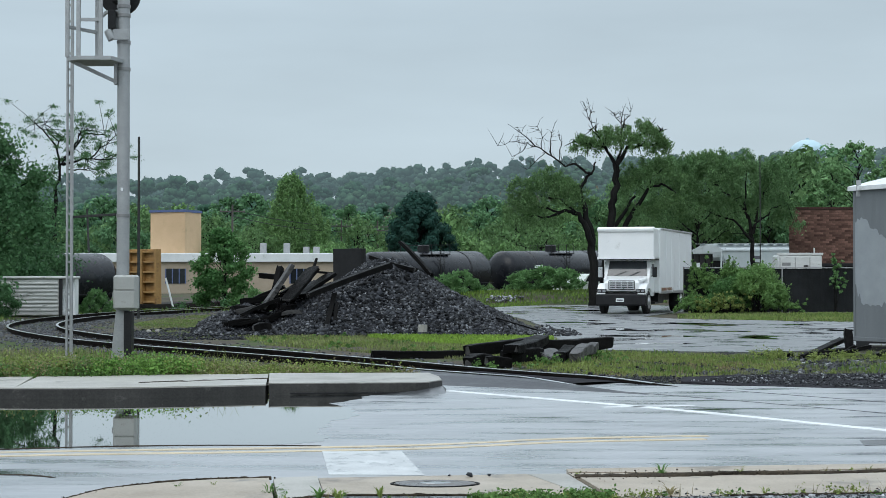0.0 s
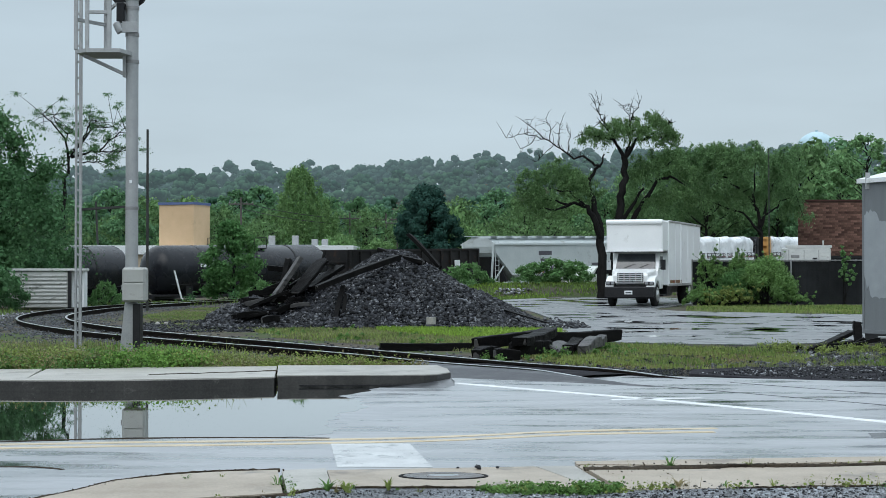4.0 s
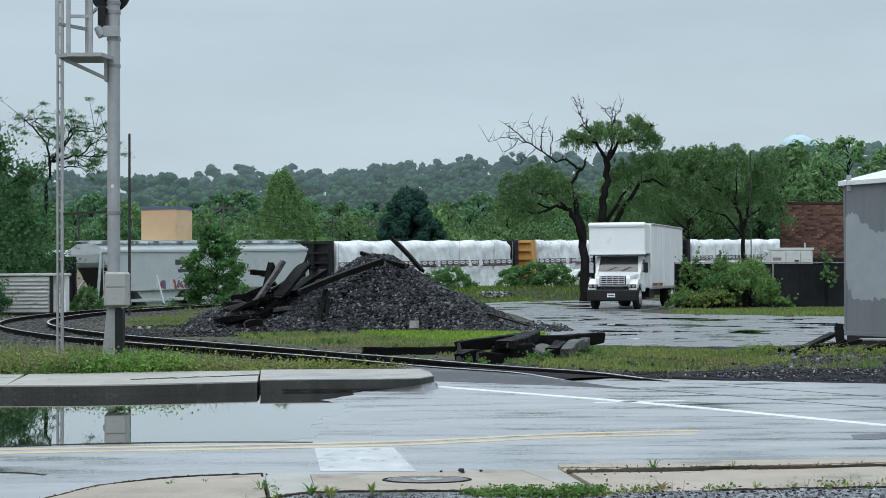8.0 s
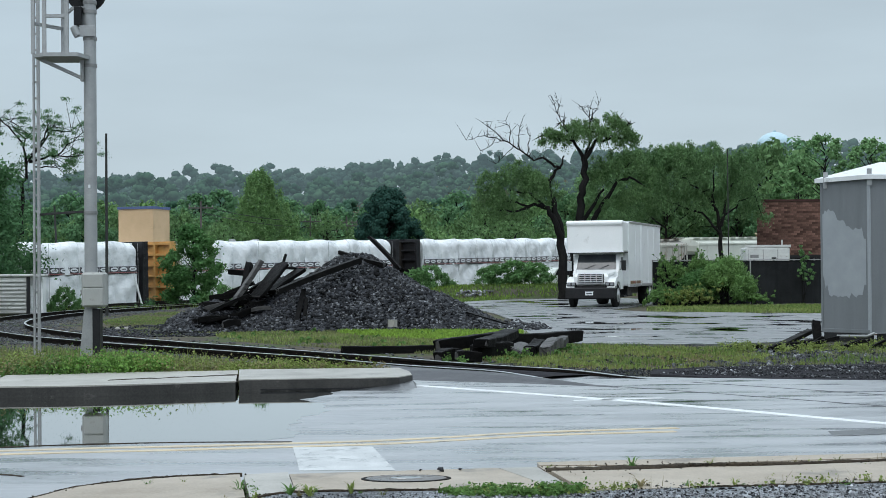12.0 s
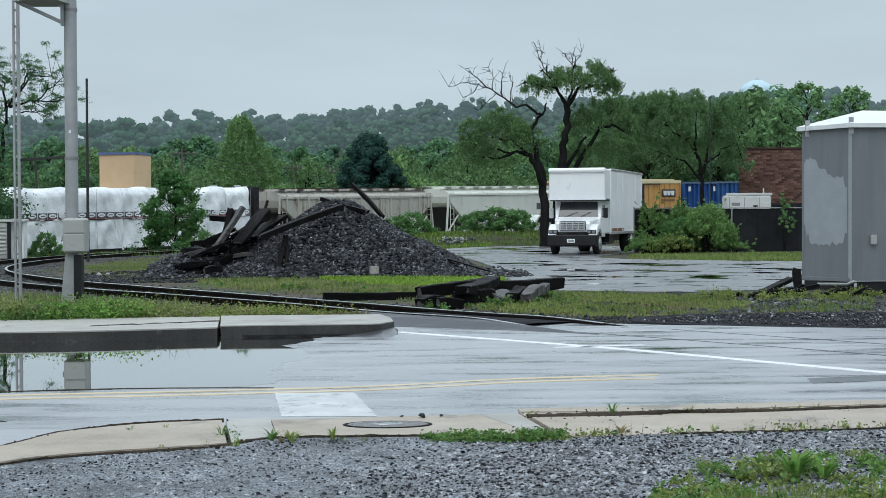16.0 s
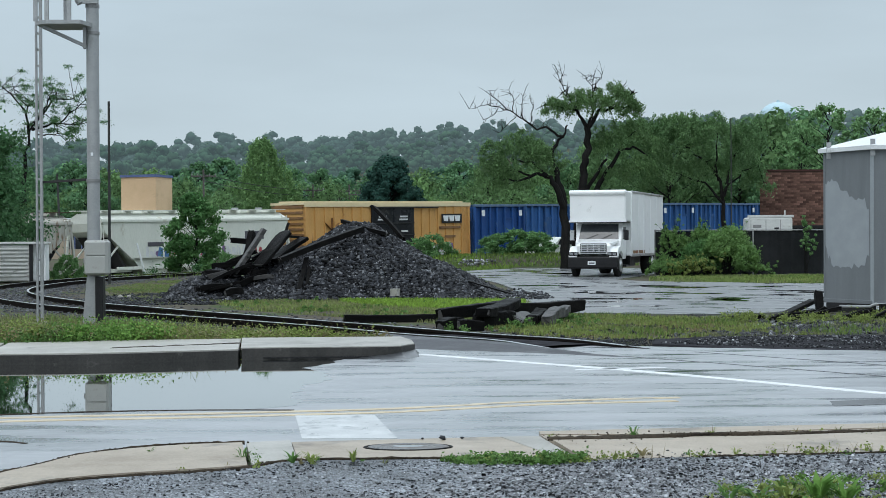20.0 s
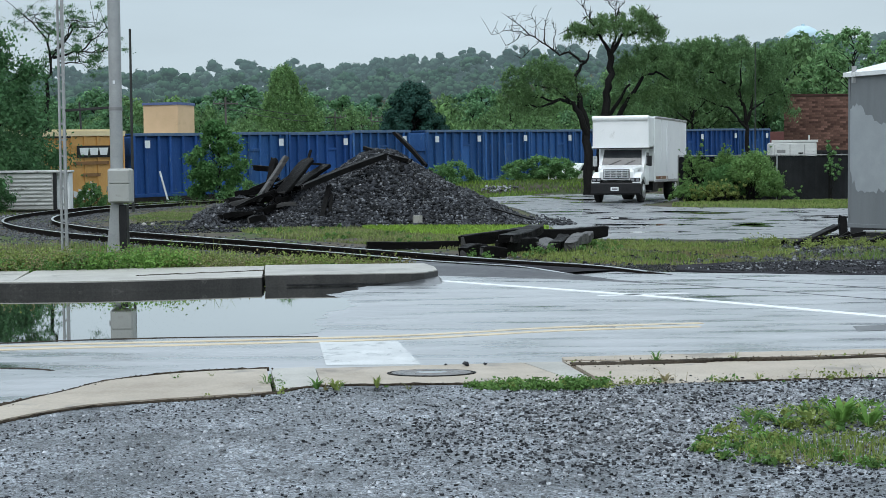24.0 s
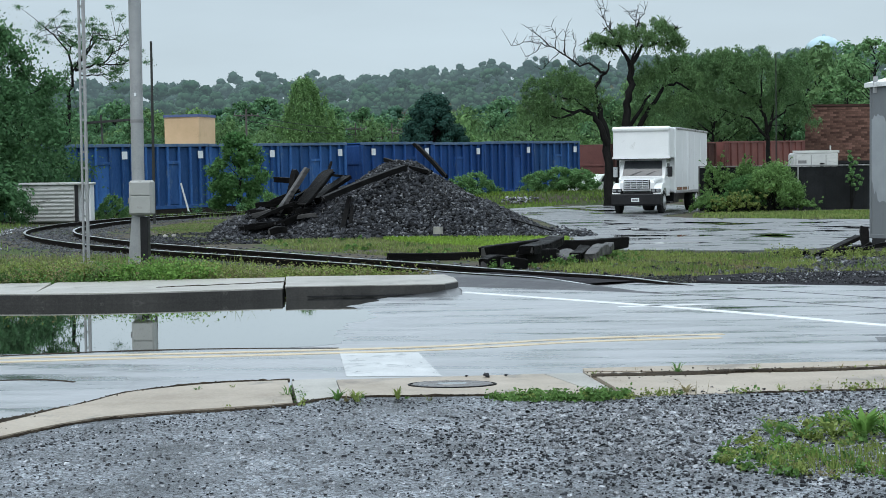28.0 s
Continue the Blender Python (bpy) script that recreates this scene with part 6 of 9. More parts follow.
def worn_beam(p, q, w, h, up, seed):
    """An old timber: rounded arrises, a slight bow, split and splintered ends."""
    r = random.Random(seed)
    p, q = Vector(p), Vector(q)
    x = (q - p).normalized()
    y = Vector(up).cross(x)
    y = y.normalized() if y.length > 1e-4 else Vector((0, 1, 0))
    z = x.cross(y)
    n, ring = 9, ((-0.5, -0.43), (-0.44, -0.5), (0.0, -0.49), (0.44, -0.5), (0.5, -0.43), (0.5, 0.42), (0.43, 0.5), (0.05, 0.48), (-0.43, 0.5), (-0.5, 0.42))
    bow, twist = r.uniform(-0.06, 0.06), r.uniform(-0.15, 0.15)
    notch = [r.uniform(-0.07, 0.05) for _ in ring], [r.uniform(-0.07, 0.05) for _ in ring]
    s = Shape()
    for i in range(n):
        t = i / (n - 1)
        mid = p.lerp(q, t) + z * bow * h * 4 * math.sin(math.pi * t) + y * r.uniform(-0.03, 0.03) * w
        wear = 1 - 0.06 * r.random() - (0.08 if i in (0, n - 1) else 0.0)
        a = twist * (t - 0.5)
        for k, (b, c) in enumerate(ring):
            b, c = b * wear + r.uniform(-0.02, 0.02), c * wear + r.uniform(-0.03, 0.03)
            b, c = b * math.cos(a) - c * math.sin(a) * h / w, c * math.cos(a) + b * math.sin(a) * w / h * 0.4
            end = x * (notch[0][k] if i == 0 else notch[1][k] if i == n - 1 else 0.0) * min(1.0, (q - p).length)
            s.v.append(tuple(mid + y * b * w + z * c * h + end))
    m = len(ring)
    for i in range(n - 1):
        s.f += [(i * m + k, i * m + (k + 1) % m, (i + 1) * m + (k + 1) % m, (i + 1) * m + k) for k in range(m)]
    s.f += [tuple(reversed(range(m))), tuple((n - 1) * m + k for k in range(m))]
    return s


def timber(p, q, w, h, label, pale=False, up=(0, 0, 1), name="railroad_tie"):
    root = thing(name, label, "timber", group="old ties")
    ob = new("timber", worn_beam(p, q, w, h, up, len(TIMBERS)).mesh("timber", M["tie_end"] if pale else M["tie"]))
    ob.parent = root
    TIMBERS.append(root)
    d = (Vector(q) - Vector(p)).normalized()
    for e, s in ((Vector(p), -1), (Vector(q), 1)):
        part("end_grain", Shape().beam(e - d * s * 0.03, e + d * s * 0.003, w * 0.74, h * 0.74, up, c=0.02), M["tie_end"], root, "grey weathered end")
    return root


# on and behind the heap
timber((-3.72, 43.60, 1.06), (-1.52, 45.20, 1.92), 0.26, 0.16, "long dark timber lying up the heap")
timber((-2.13, 46.30, 2.16), (-0.80, 45.60, 1.78), 0.22, 0.12, "dark tie lying across the heap's crest")
timber((-0.37, 47.60, 1.65), (-1.31, 48.40, 2.65), 0.12, 0.12, "broken timber sticking out of the heap")
timber((-5.12, 45.00, 0.70), (-4.36, 45.60, 1.91), 0.17, 0.14, "grey weathered tie leaning on the heap", True)
timber((-4.96, 45.60, 0.74), (-4.72, 46.00, 1.88), 0.20, 0.17, "dark tie leaning among the pile")
timber((-4.44, 44.90, 0.90), (-3.70, 45.50, 1.84), 0.62, 0.10, "dark broad slab leaning on the heap")
timber((-4.05, 45.30, 1.05), (-3.22, 45.90, 1.66), 0.50, 0.12, "dark broken slab leaning on the heap")
timber((-5.43, 47.20, 1.62), (-4.66, 46.80, 1.58), 0.19, 0.17, "dark tie lying across the pile")
timber((-3.84, 45.60, 1.75), (-3.18, 46.40, 1.68), 0.17, 0.06, "dark plank lying on the pile")
timber((-3.81, 46.20, 1.72), (-3.71, 46.40, 2.11), 0.07, 0.06, "short broken stake in the pile")
timber((-3.22, 43.20, 0.04), (-3.03, 44.20, 1.11), 0.14, 0.09, "split grey-brown tie on the heap's front", up=(0, -1, 0.6))
timber((-3.00, 43.30, 0.13), (-2.94, 44.00, 0.88), 0.10, 0.07, "splintered tie on the heap's front", up=(0, -1, 0.6))
timber((-6.33, 46.40, 0.32), (-5.03, 45.60, 0.51), 0.22, 0.17, "dark tie at the foot of the pile")
timber((-6.26, 45.20, 0.23), (-5.21, 44.40, 0.28), 0.20, 0.16, "dark tie at the foot of the pile")
timber((-5.86, 46.40, 0.49), (-4.83, 46.00, 0.83), 0.20, 0.17, "dark tie at the foot of the pile")
timber((-5.18, 43.20, 0.17), (-4.74, 43.40, 0.22), 0.24, 0.19, "short dark tie stub beside the heap")
timber((1.40, 45.50, 0.45), (2.60, 42.60, 0.14), 0.09, 0.04, "thin dark board on the heap's slope")
block = thing("concrete_lump", "small pale concrete lump on the heap's foot", "concrete", pose(-0.55, 42.6, 0.1))
part("lump", Shape().slab([(-0.09, -0.08), (0.05, -0.11), (0.13, -0.02), (0.10, 0.08), (-0.08, 0.1), (-0.13, 0.02)], 0.0, 0.19), M["concrete_pale"], block)

# more dark timbers thrown down beside the heap
rr = random.Random(31)
for k in range(30):
    x, y = rr.uniform(-6.2, -3.9), rr.uniform(44.2, 46.6)
    z = 0.06 + max(0.0, float(heap_z(x, y))) + rr.random() * 0.4 * max(0.0, 1 - abs(x + 5.0) / 1.8)
    a, n = rr.uniform(-0.3, 0.9), rr.uniform(0.5, 1.2)
    d = Vector((math.cos(a), math.sin(a) * 0.6, rr.uniform(-0.12, 0.5) if x > -6.2 else rr.uniform(-0.08, 0.12))) * n
    timber((x, y, z), tuple(Vector((x, y, z)) + d), rr.uniform(0.14, 0.24), rr.uniform(0.08, 0.18), "dark tie thrown on the pile beside the heap", k % 6 == 5)

# stacked ties by the track
timber((-1.36, 31.20, 0.05), (0.40, 31.20, 0.05), 0.18, 0.18, "long dark tie lying in the grass")
timber((0.47, 30.20, 0.17), (1.98, 31.60, 0.28), 0.2, 0.24, "long dark tie in the stack")
timber((1.23, 28.60, 0.28), (1.92, 31.00, 0.37), 0.34, 0.18, "broad wet tie on top of the stack")
timber((1.17, 28.80, 0.11), (1.75, 29.60, 0.11), 0.30, 0.34, "dark tie under the stack")
timber((1.86, 31.40, 0.22), (3.44, 32.60, 0.24), 0.2, 0.26, "long dark tie behind the stack")
timber((0.45, 28.40, 0.05), (0.87, 28.90, 0.04), 0.24, 0.22, "dark tie end in the stack")
timber((0.78, 28.20, 0.08), (1.18, 28.40, 0.04), 0.26, 0.2, "short tie with wet grey top")
timber((1.87, 29.40, 0.12), (2.23, 30.40, 0.14), 0.30, 0.06, "grey wet board in the stack", True, up=(0.2, -0.6, 0.8))
timber((2.18, 29.60, 0.09), (2.43, 30.40, 0.20), 0.24, 0.2, "dark tie end in the stack")
# paler timber puts the lit wet sheen of these two ties into colour
timber((2.47, 29.60, 0.07), (2.82, 30.60, 0.21), 0.24, 0.2, "tilted tie with its lit wet sheen painted pale", True)
timber((2.75, 30.60, 0.15), (2.98, 31.20, 0.23), 0.2, 0.16, "tilted tie with its lit wet sheen painted pale", True)

# debris beside the shed
rr = random.Random(77)
for k in range(15):
    x, y = rr.uniform(6.9, 9.2), rr.uniform(30.4, 31.8)
    a = rr.uniform(-0.6, 0.6)
    timber((x, y, 0.04), (x + rr.uniform(0.25, 0.7) * math.cos(a), y + 0.4 * math.sin(a), rr.uniform(0.02, 0.22)), rr.uniform(0.08, 0.2), rr.uniform(0.04, 0.1), "dark splintered tie scrap beside the shed")
timber((7.08, 31.20, -0.01), (8.14, 32.20, 0.32), 0.2, 0.08, "dark plank propped beside the shed")
timber((6.21, 31.60, -0.01), (7.01, 31.80, 0.02), 0.34, 0.10, "curled dark scrap lying in weeds")
timber((7.26, 31.40, 0.02), (8.12, 31.80, 0.09), 0.26, 0.16, "dark broken tie beside the shed")
timber((8.13, 31.60, -0.03), (8.14, 31.80, 0.52), 0.16, 0.14, "upright dark stub beside the shed")
timber((6.93, 30.80, -0.02), (7.59, 31.00, -0.00), 0.2, 0.14, "dark tie lying in weeds")
timber((8.08, 31.00, 0.02), (8.69, 31.20, 0.05), 0.16, 0.1, "pale pipe-like board by the shed", True)


# ---- white cabinet, poles and fence ----
def build_cabinet():
    root = thing("metal_cabinet", "grimy louvred white metal cabinet beside the track", "cabinet", pose(-15.1, 62.5, 0.0, 0, 0, 8))
    part("body", Shape().box(-2.6, 0.0, 0, 2.0, 0.05, 1.48, c=0.03), M["cabinet_grimy"], root, "mildewed louvred front")
    part("side_panel", Shape().box(0.0, 0.52, 0.4, 1.9, 0.05, 1.50, c=0.02), M["truck"], root, "clean white side panel")
    part("roof", Shape().box(-2.7, 0.58, -0.08, 2.05, 1.50, 1.60, c=0.02), M["box_white"], root)
    part("post", Shape().box(-0.08, 0.06, -0.04, 0.1, 0.0, 1.5), M["black"], root)
    for k in range(8):
        z = 0.22 + 0.15 * k
        part("slat", Shape().box(-2.5, -0.12, -0.045, 0.0, z, z + 0.085, c=0.02), M["cabinet_grimy"], root)


build_cabinet()


def utility_pole(x, y, top, r=0.12, arm=True, lean=0.0, label="weathered wooden utility pole"):
    root = thing("utility_pole", label, "utility pole", pose(x, y, float(ground_z(x, y)) - 0.2, 0, lean, 0))
    part("pole", Shape().tube([(0, 0, 0), (0, 0, top)], [r, r * 0.75], 10), M["bark_pale"] if arm else M["pole_dark"], root)
    if arm:
        part("crossarm", Shape().box(-1.2, 1.2, -0.06, 0.06, top - 0.7, top - 0.58), M["bark_pale"], root)
        for dx in (-1.1, -0.55, 0.55, 1.1):
            part("insulator", Shape().tube([(dx, 0, top - 0.58), (dx, 0, top - 0.4)], 0.05, 8), M["galv_dark"], root)
    return root


utility_pole(-11.55, 60.0, 7.1, 0.058, False, label="slim dark bare pole")
utility_pole(-19.98, 150.0, 8.6)
utility_pole(-33.42, 150.0, 8.2, arm=False, lean=-2.5)
utility_pole(-10.80, 168.0, 7.6, 0.1)
utility_pole(-7.12, 172.0, 7.6, 0.12)
utility_pole(-5.48, 160.0, 7.0, 0.09)
utility_pole(15.25, 76.0, 7.6, 0.030, False, label="thin bare metal pole")
for z in (6.9, 6.3):
    wire = thing("overhead_wire", "thin dark overhead wire between poles", "wire")
    pts = [(-19.98, 150, z + 1.0), (-10.80, 168, z), (-7.12, 172, z), (1.03, 180, z + 0.4)]
    part("wire", Shape().tube([tuple(Vector(a).lerp(Vector(b), t / 6) - Vector((0, 0, 1.2 * (t / 6) * (1 - t / 6)))) for a, b in zip(pts, pts[1:]) for t in range(6)] + [pts[-1]], 0.03, 5), M["black"], wire)
stake = thing("marker_stake", "thin white stake leaning beside the track", "stake")
part("stake", Shape().tube([(-13.99, 82.00, 0.0), (-14.38, 82.00, 1.5)], 0.05, 8), M["placard"], stake)


def build_fence():
    root = thing("screened_fence", "chain-link fence with black privacy screen", "fence")
    a, b = Vector((10.4, 68.2, 0)), Vector((18.5, 68.9, 0))
    n = 9
    for k in range(n + 1):
        p = a.lerp(b, k / n)
        part("post", Shape().tube([(p.x, p.y + 0.14, 0.0), (p.x, p.y + 0.14, 2.0)], 0.035, 8), M["galv_dark"], root)
    for k in range(n):
        p, q = a.lerp(b, k / n), a.lerp(b, (k + 1) / n)
        s = Shape()
        m = 6
        front = [(u.x, u.y + 0.05 + 0.03 * math.sin(j * 2.1 + k)) for j, u in enumerate(p.lerp(q, j / m) for j in range(m + 1))]
        s.slab(front + [(x, y + 0.012) for x, y in reversed(front)], 0.04, 1.92)
        part("screen", s, M["fence"], root)
    part("top_rail", Shape().tube([(a.x, a.y, 1.96), (b.x, b.y, 1.96)], 0.025, 8), M["galv_dark"], root)
    front = a.lerp(b, 0.53)
    part("post", Shape().tube([(front.x, front.y - 0.06, 0.0), (front.x, front.y - 0.06, 2.0)], 0.03, 8), M["galv"], root, "bare galvanised post")


build_fence()


def build_white_body():
    root = thing("truck_body", "dented white utility truck body behind the fence", "truck body", pose(17.21, 76.0, 1.0, 0, 0, -4))
    part("shell", Shape().box(-1.1, 1.0, 0, 2.0, -0.9, 1.62, c=0.08), M["box_white"], root)
    part("roof_rack", Shape().box(-1.15, 1.05, 0.0, 0.06, 1.60, 1.72).box(0.6, 0.66, 0, 0.06, 1.6, 1.95), M["box_white"], root)
    for x in (-1.0, -0.28, 0.42):
        part("panel_seam", Shape().box(x - 0.015, x + 0.015, -0.012, 0.0, 0.2, 1.5, c=0.003), M["galv_dark"], root)
    part("door_handle", Shape().box(0.12, 0.34, -0.05, 0.0, 1.05, 1.12), M["black"], root)
    part("rust_stain", Shape().box(-0.9, -0.5, -0.006, 0.0, 1.1, 1.25, c=0.002), M["galv_dark"], root)


build_white_body()


def build_brick():
    x0, y0, top = 20.14, 92.0, 5.61
    root = thing("brick_building", "red brick building with a dark open loading bay", "building", pose(x0, y0, 0))
    w = 12.0
    low = 2.2
    part("wall", Shape().slab([(0.012, 0.012), (w, 0.012), (w + 2, 9.0), (2.3, 9.0)], low, top - 0.1).slab([(0.012, 0.012), (0.4, 0.012), (2.7, 9.0), (2.3, 9.0)], -0.3, low).box(0.4, 1.9, 0.012, 0.4, -0.3, low, c=0.01).box(6.0, w, 0.012, 0.4, -0.3, low, c=0.01), M["mortar"], root)
    part("coping", Shape().slab([(-0.06, -0.06), (w, -0.06), (w + 2, 9.0), (2.2, 9.0)], top - 0.1, top), M["rust_dark"], root)
    part("lintel", Shape().box(1.7, 6.2, -0.03, 0.3, low - 0.02, low + 0.14), M["black"], root)
    # the unlit inside of the bay is painted as a black sheet
    part("bay_back", Shape().box(1.9, 6.0, 1.2, 1.3, -0.3, low), M["black"], root, "black sheet for the bay's unlit inside")
    bl = Shape().box(0, 0.35, -0.012, 0.012, 0, 0.118, c=0.006).mesh("brick", M["brick"])
    hb = Shape().box(0, 0.17, -0.012, 0.012, 0, 0.118, c=0.006).mesh("brick", M["brick"])
    r = random.Random(3)
    z, row = low + 0.17, 0
    while z < top - 0.27:
        x = 0.0
        if row % 2:
            part("brick", hb, None, root).location = (0, r.uniform(-0.006, 0.006), z)
            x = 0.18
        while x + 0.36 < 4.0:
            part("brick", bl, None, root).location = (x, r.uniform(-0.008, 0.006), z)
            x += 0.36
        z += 0.128
        row += 1


build_brick()


def build_tan():
    d = 150.0
    root = thing("tan_building", "low beige building with tan tower and blue trim", "building")
    x0, x1, x2 = -27.75, -24.32, -23.25
    top = 7.87
    part("tower", Shape().slab([(x0, d), (x1 + 0.05, d - 1.4), (x2, d + 2.0), (x0 + 1.0, d + 4.0)], 3.4, top - 0.24), M["tan"], root, "tan stucco tower")
    part("tower_trim", Shape().slab([(x0 - 0.1, d - 0.1), (x1 + 0.1, d - 1.5), (x2 + 0.1, d + 2.0), (x0 + 1.0, d + 4.1)], top - 0.24, top), M["blue_trim"], root, "blue roof trim")
    a, b = -38.78, -9.32
    part("wall", Shape().box(a, b, d - 2.0, d + 8, -0.4, 2.9, c=0.02), M["tan_dull"], root)
    roof = part("roof", Shape().box(a - 0.2, b + 0.2, d - 2.3, d + 8.2, 2.9, 3.75, c=0.05), M["roof_white"], root, "white metal roof edge")
    for x in (-17.19, -14.94, -13.07, -12.11):
        part("roof_vent", Shape().box(x - 0.3, x + 0.3, d + 1, d + 1.6, 3.75, 4.4 if x > -14 else 4.75), M["galv"], roof)
    for x in (-25.00, -13.37, -31.39):
        win = part("window", Shape().box(x - 0.95, x + 0.95, d - 2.04, d - 1.98, 0.9, 2.3), M["glass"], root)
        for dx in (-0.95, -0.32, 0.32, 0.9):
            part("window_frame", Shape().box(x + dx - 0.04, x + dx + 0.06, d - 2.08, d - 2.04, 0.9, 2.3), M["blue_trim"], win)


build_tan()


def build_tower():
    root = thing("water_tower", "pale blue water tower dome above distant trees", "water tower", pose(207.61, 900, 0))
    prof = [(0, 0.3), (0.5, 3.4), (2.0, 6.5), (4.0, 8.8), (5.6, 10.0), (9, 10.4), (14, 9.2), (18, 6), (21, 2.6)]
    zt = 79.48
    part("tank", Shape().lathe(prof, 36, pose(0, 0, zt, 0, 90, 0)), M["tower"], root, smooth=True)
    part("stem", Shape().tube([(0, 0, 0), (0, 0, zt - 18)], 3.0, 16), M["tower"], root)
    part("vent", Shape().tube([(0, 0, zt - 0.2), (0, 0, zt + 0.8)], 0.9, 10), M["tower"], root)


build_tower()


def build_auto():
    root = thing("parked_car", "old white car half hidden in grass", "car", pose(8.56, 97.5, 0.22, 0, 0, 228))
    part("body", Shape().prism([(-2.2, 0.3), (2.15, 0.3), (2.25, 0.5), (2.22, 0.72), (2.05, 0.86), (1.6, 0.95), (1.0, 1.0), (0.78, 1.18), (0.5, 1.42), (0.2, 1.52), (-0.9, 1.52), (-1.3, 1.4), (-1.7, 1.1), (-2.1, 0.95), (-2.25, 0.8)], -0.82, 0.82), M["auto"], root)
    for s in (-1, 1):
        part("window", Shape().prism([(0.7, 1.05), (0.4, 1.4), (-0.85, 1.42), (-1.35, 1.05)], min(s * 0.82, s * 0.832), max(s * 0.82, s * 0.832)), M["glass"], root)
        for x in (-1.4, 1.4):
            part("wheel", Shape().lathe([(-0.1, 0.25), (-0.08, 0.32), (0.08, 0.32), (0.1, 0.25)], 20, pose(x, s * 0.78, 0.32, 0, 0, 90)), M["rubber"], root)


build_auto()
junk = thing("rubble_pile", "small pile of broken stone in the grass", "rubble", pose(3.45, 88.6, 0.12))
rng = np.random.default_rng(8)
v, f = stones(rng, np.column_stack([rng.normal(size=60) * 0.4, rng.normal(size=60) * 0.25, rng.random(60) * 0.35]), 0.22)
ob = tagged(new("rubble", mesh_np("rubble", v, f, M["stone"])), "broken grey stones", kind="stuff")
ob.parent = junk

# ---- a bird ----
bird = thing("bird", "small dark bird in flight", "bird", pose(-20, 38, 6))
part("body", Shape().lathe([(-0.11, 0.008), (-0.055, 0.014), (-0.014, 0.027), (0.035, 0.025), (0.063, 0.015), (0.084, 0.004)], 12), M["bird"], bird, smooth=True)
wings = []
for side in (-1, 1):
    wings.append(part("wing", Shape().slab([(0.035, 0.0), (0.021, side * 0.077), (-0.021, side * 0.133), (-0.028, side * 0.07), (-0.035, 0.0)], -0.004, 0.004), M["bird"], bird))


# ---- trees and shrubs ----
def limb(shape, pts, r0, r1, rng=None, wobble=0.0, n=7):
    line = []
    for a, b in zip(pts, pts[1:]):
        a, b = Vector(a), Vector(b)
        for t in (0, 0.34, 0.67):
            j = Vector(rng.normal(size=3)) * wobble if rng is not None and (line or t) else Vector()
            line.append(a.lerp(b, t) + j)
    line.append(Vector(pts[-1]))
    k = len(line) - 1
    shape.tube(line, [r0 + (r1 - r0) * (i / k) ** 0.8 for i in range(k + 1)], n)
    return line


def plant(name, label, category, wood, woodmat, v, f, leafmat, m=None, group="", part_name="crown"):
    root = thing(name, label, category, m, group)
    if wood is not None and wood.v:
        part("trunk", wood.mesh("trunk", woodmat, True), None, root)
    ob = new(part_name, mesh_np(part_name, v, f, leafmat))
    ob.parent = root
    return root


def crown_tree(seed, height, width, bare, count, size, leafmat, label, droop=0.0, clumps=26, r=0.16, name="tree", taper=0.0, gap=0.26, loose=True):
    """A tree about its own foot: trunk, limbs out to the clumps, and leaves round those."""
    rng = np.random.default_rng(seed)
    wood = Shape()
    spots, spread = [], []
    for k in range(clumps):
        a = k * 2.4 + rng.random()
        u = (k + 0.5) / clumps
        z = bare + (height - bare) * (0.10 + 0.84 * u)
        belly = math.sin(math.pi * min(0.97, 0.16 + 0.84 * u) ** (0.8 + taper)) ** 0.6 * (1 - taper * 0.65 * u)
        d = width / 2 * belly * (0.35 + 0.62 * rng.random() ** 0.6)
        spots.append((d * math.cos(a), d * math.sin(a), z))
        spread.append(width * gap * (0.55 + 0.6 * rng.random()) * (1 - 0.25 * u))
    top = height * 0.8
    limb(wood, [(0, 0, -0.2), (rng.normal() * 0.1, rng.normal() * 0.1, bare), (rng.normal() * 0.25, rng.normal() * 0.25, top)], r, r * 0.25, rng, r * 0.35)
    for k in range(0, clumps, 2):
        x, y, z = spots[k]
        z0 = max(bare * 0.7, z - 0.55 * math.hypot(x, y) - 0.3)
        limb(wood, [(0, 0, z0), (x * 0.5, y * 0.5, (z0 + z) / 2 + 0.2), (x, y, z)], r * 0.4, r * 0.07, rng, r * 0.3, 5)
    v, f = leaves(rng, spots, spread, count, size, droop, 0.75, loose)
    if not loose:   # larger sprays inside, so that the crown is no hollow shell
        v2, f2 = leaves(rng, spots, [q * 0.78 for q in spread], count // 4, size * 1.25, 0.0, 0.75, False)
        v, f = np.concatenate([v, v2]), np.concatenate([f, f2 + len(v)])
    return plant(name, label, "tree", wood, M["bark"], v, f, leafmat)


def put(tree, x, y, scale=1.0, turn=0.0, sink=0.0, wide=1.0):
    m = Matrix.LocRotScale((x, y, float(ground_z(x, y)) - sink), Euler((0, 0, radians(turn))), (scale * wide, scale * wide, scale))
    return copy_thing(tree, m)


def settle(tree, x, y, scale=1.0, turn=0.0, sink=0.0, wide=1.0):
    tree.matrix_basis = Matrix.LocRotScale((x, y, float(ground_z(x, y)) - sink), Euler((0, 0, radians(turn))), (scale * wide, scale * wide, scale))
    return tree


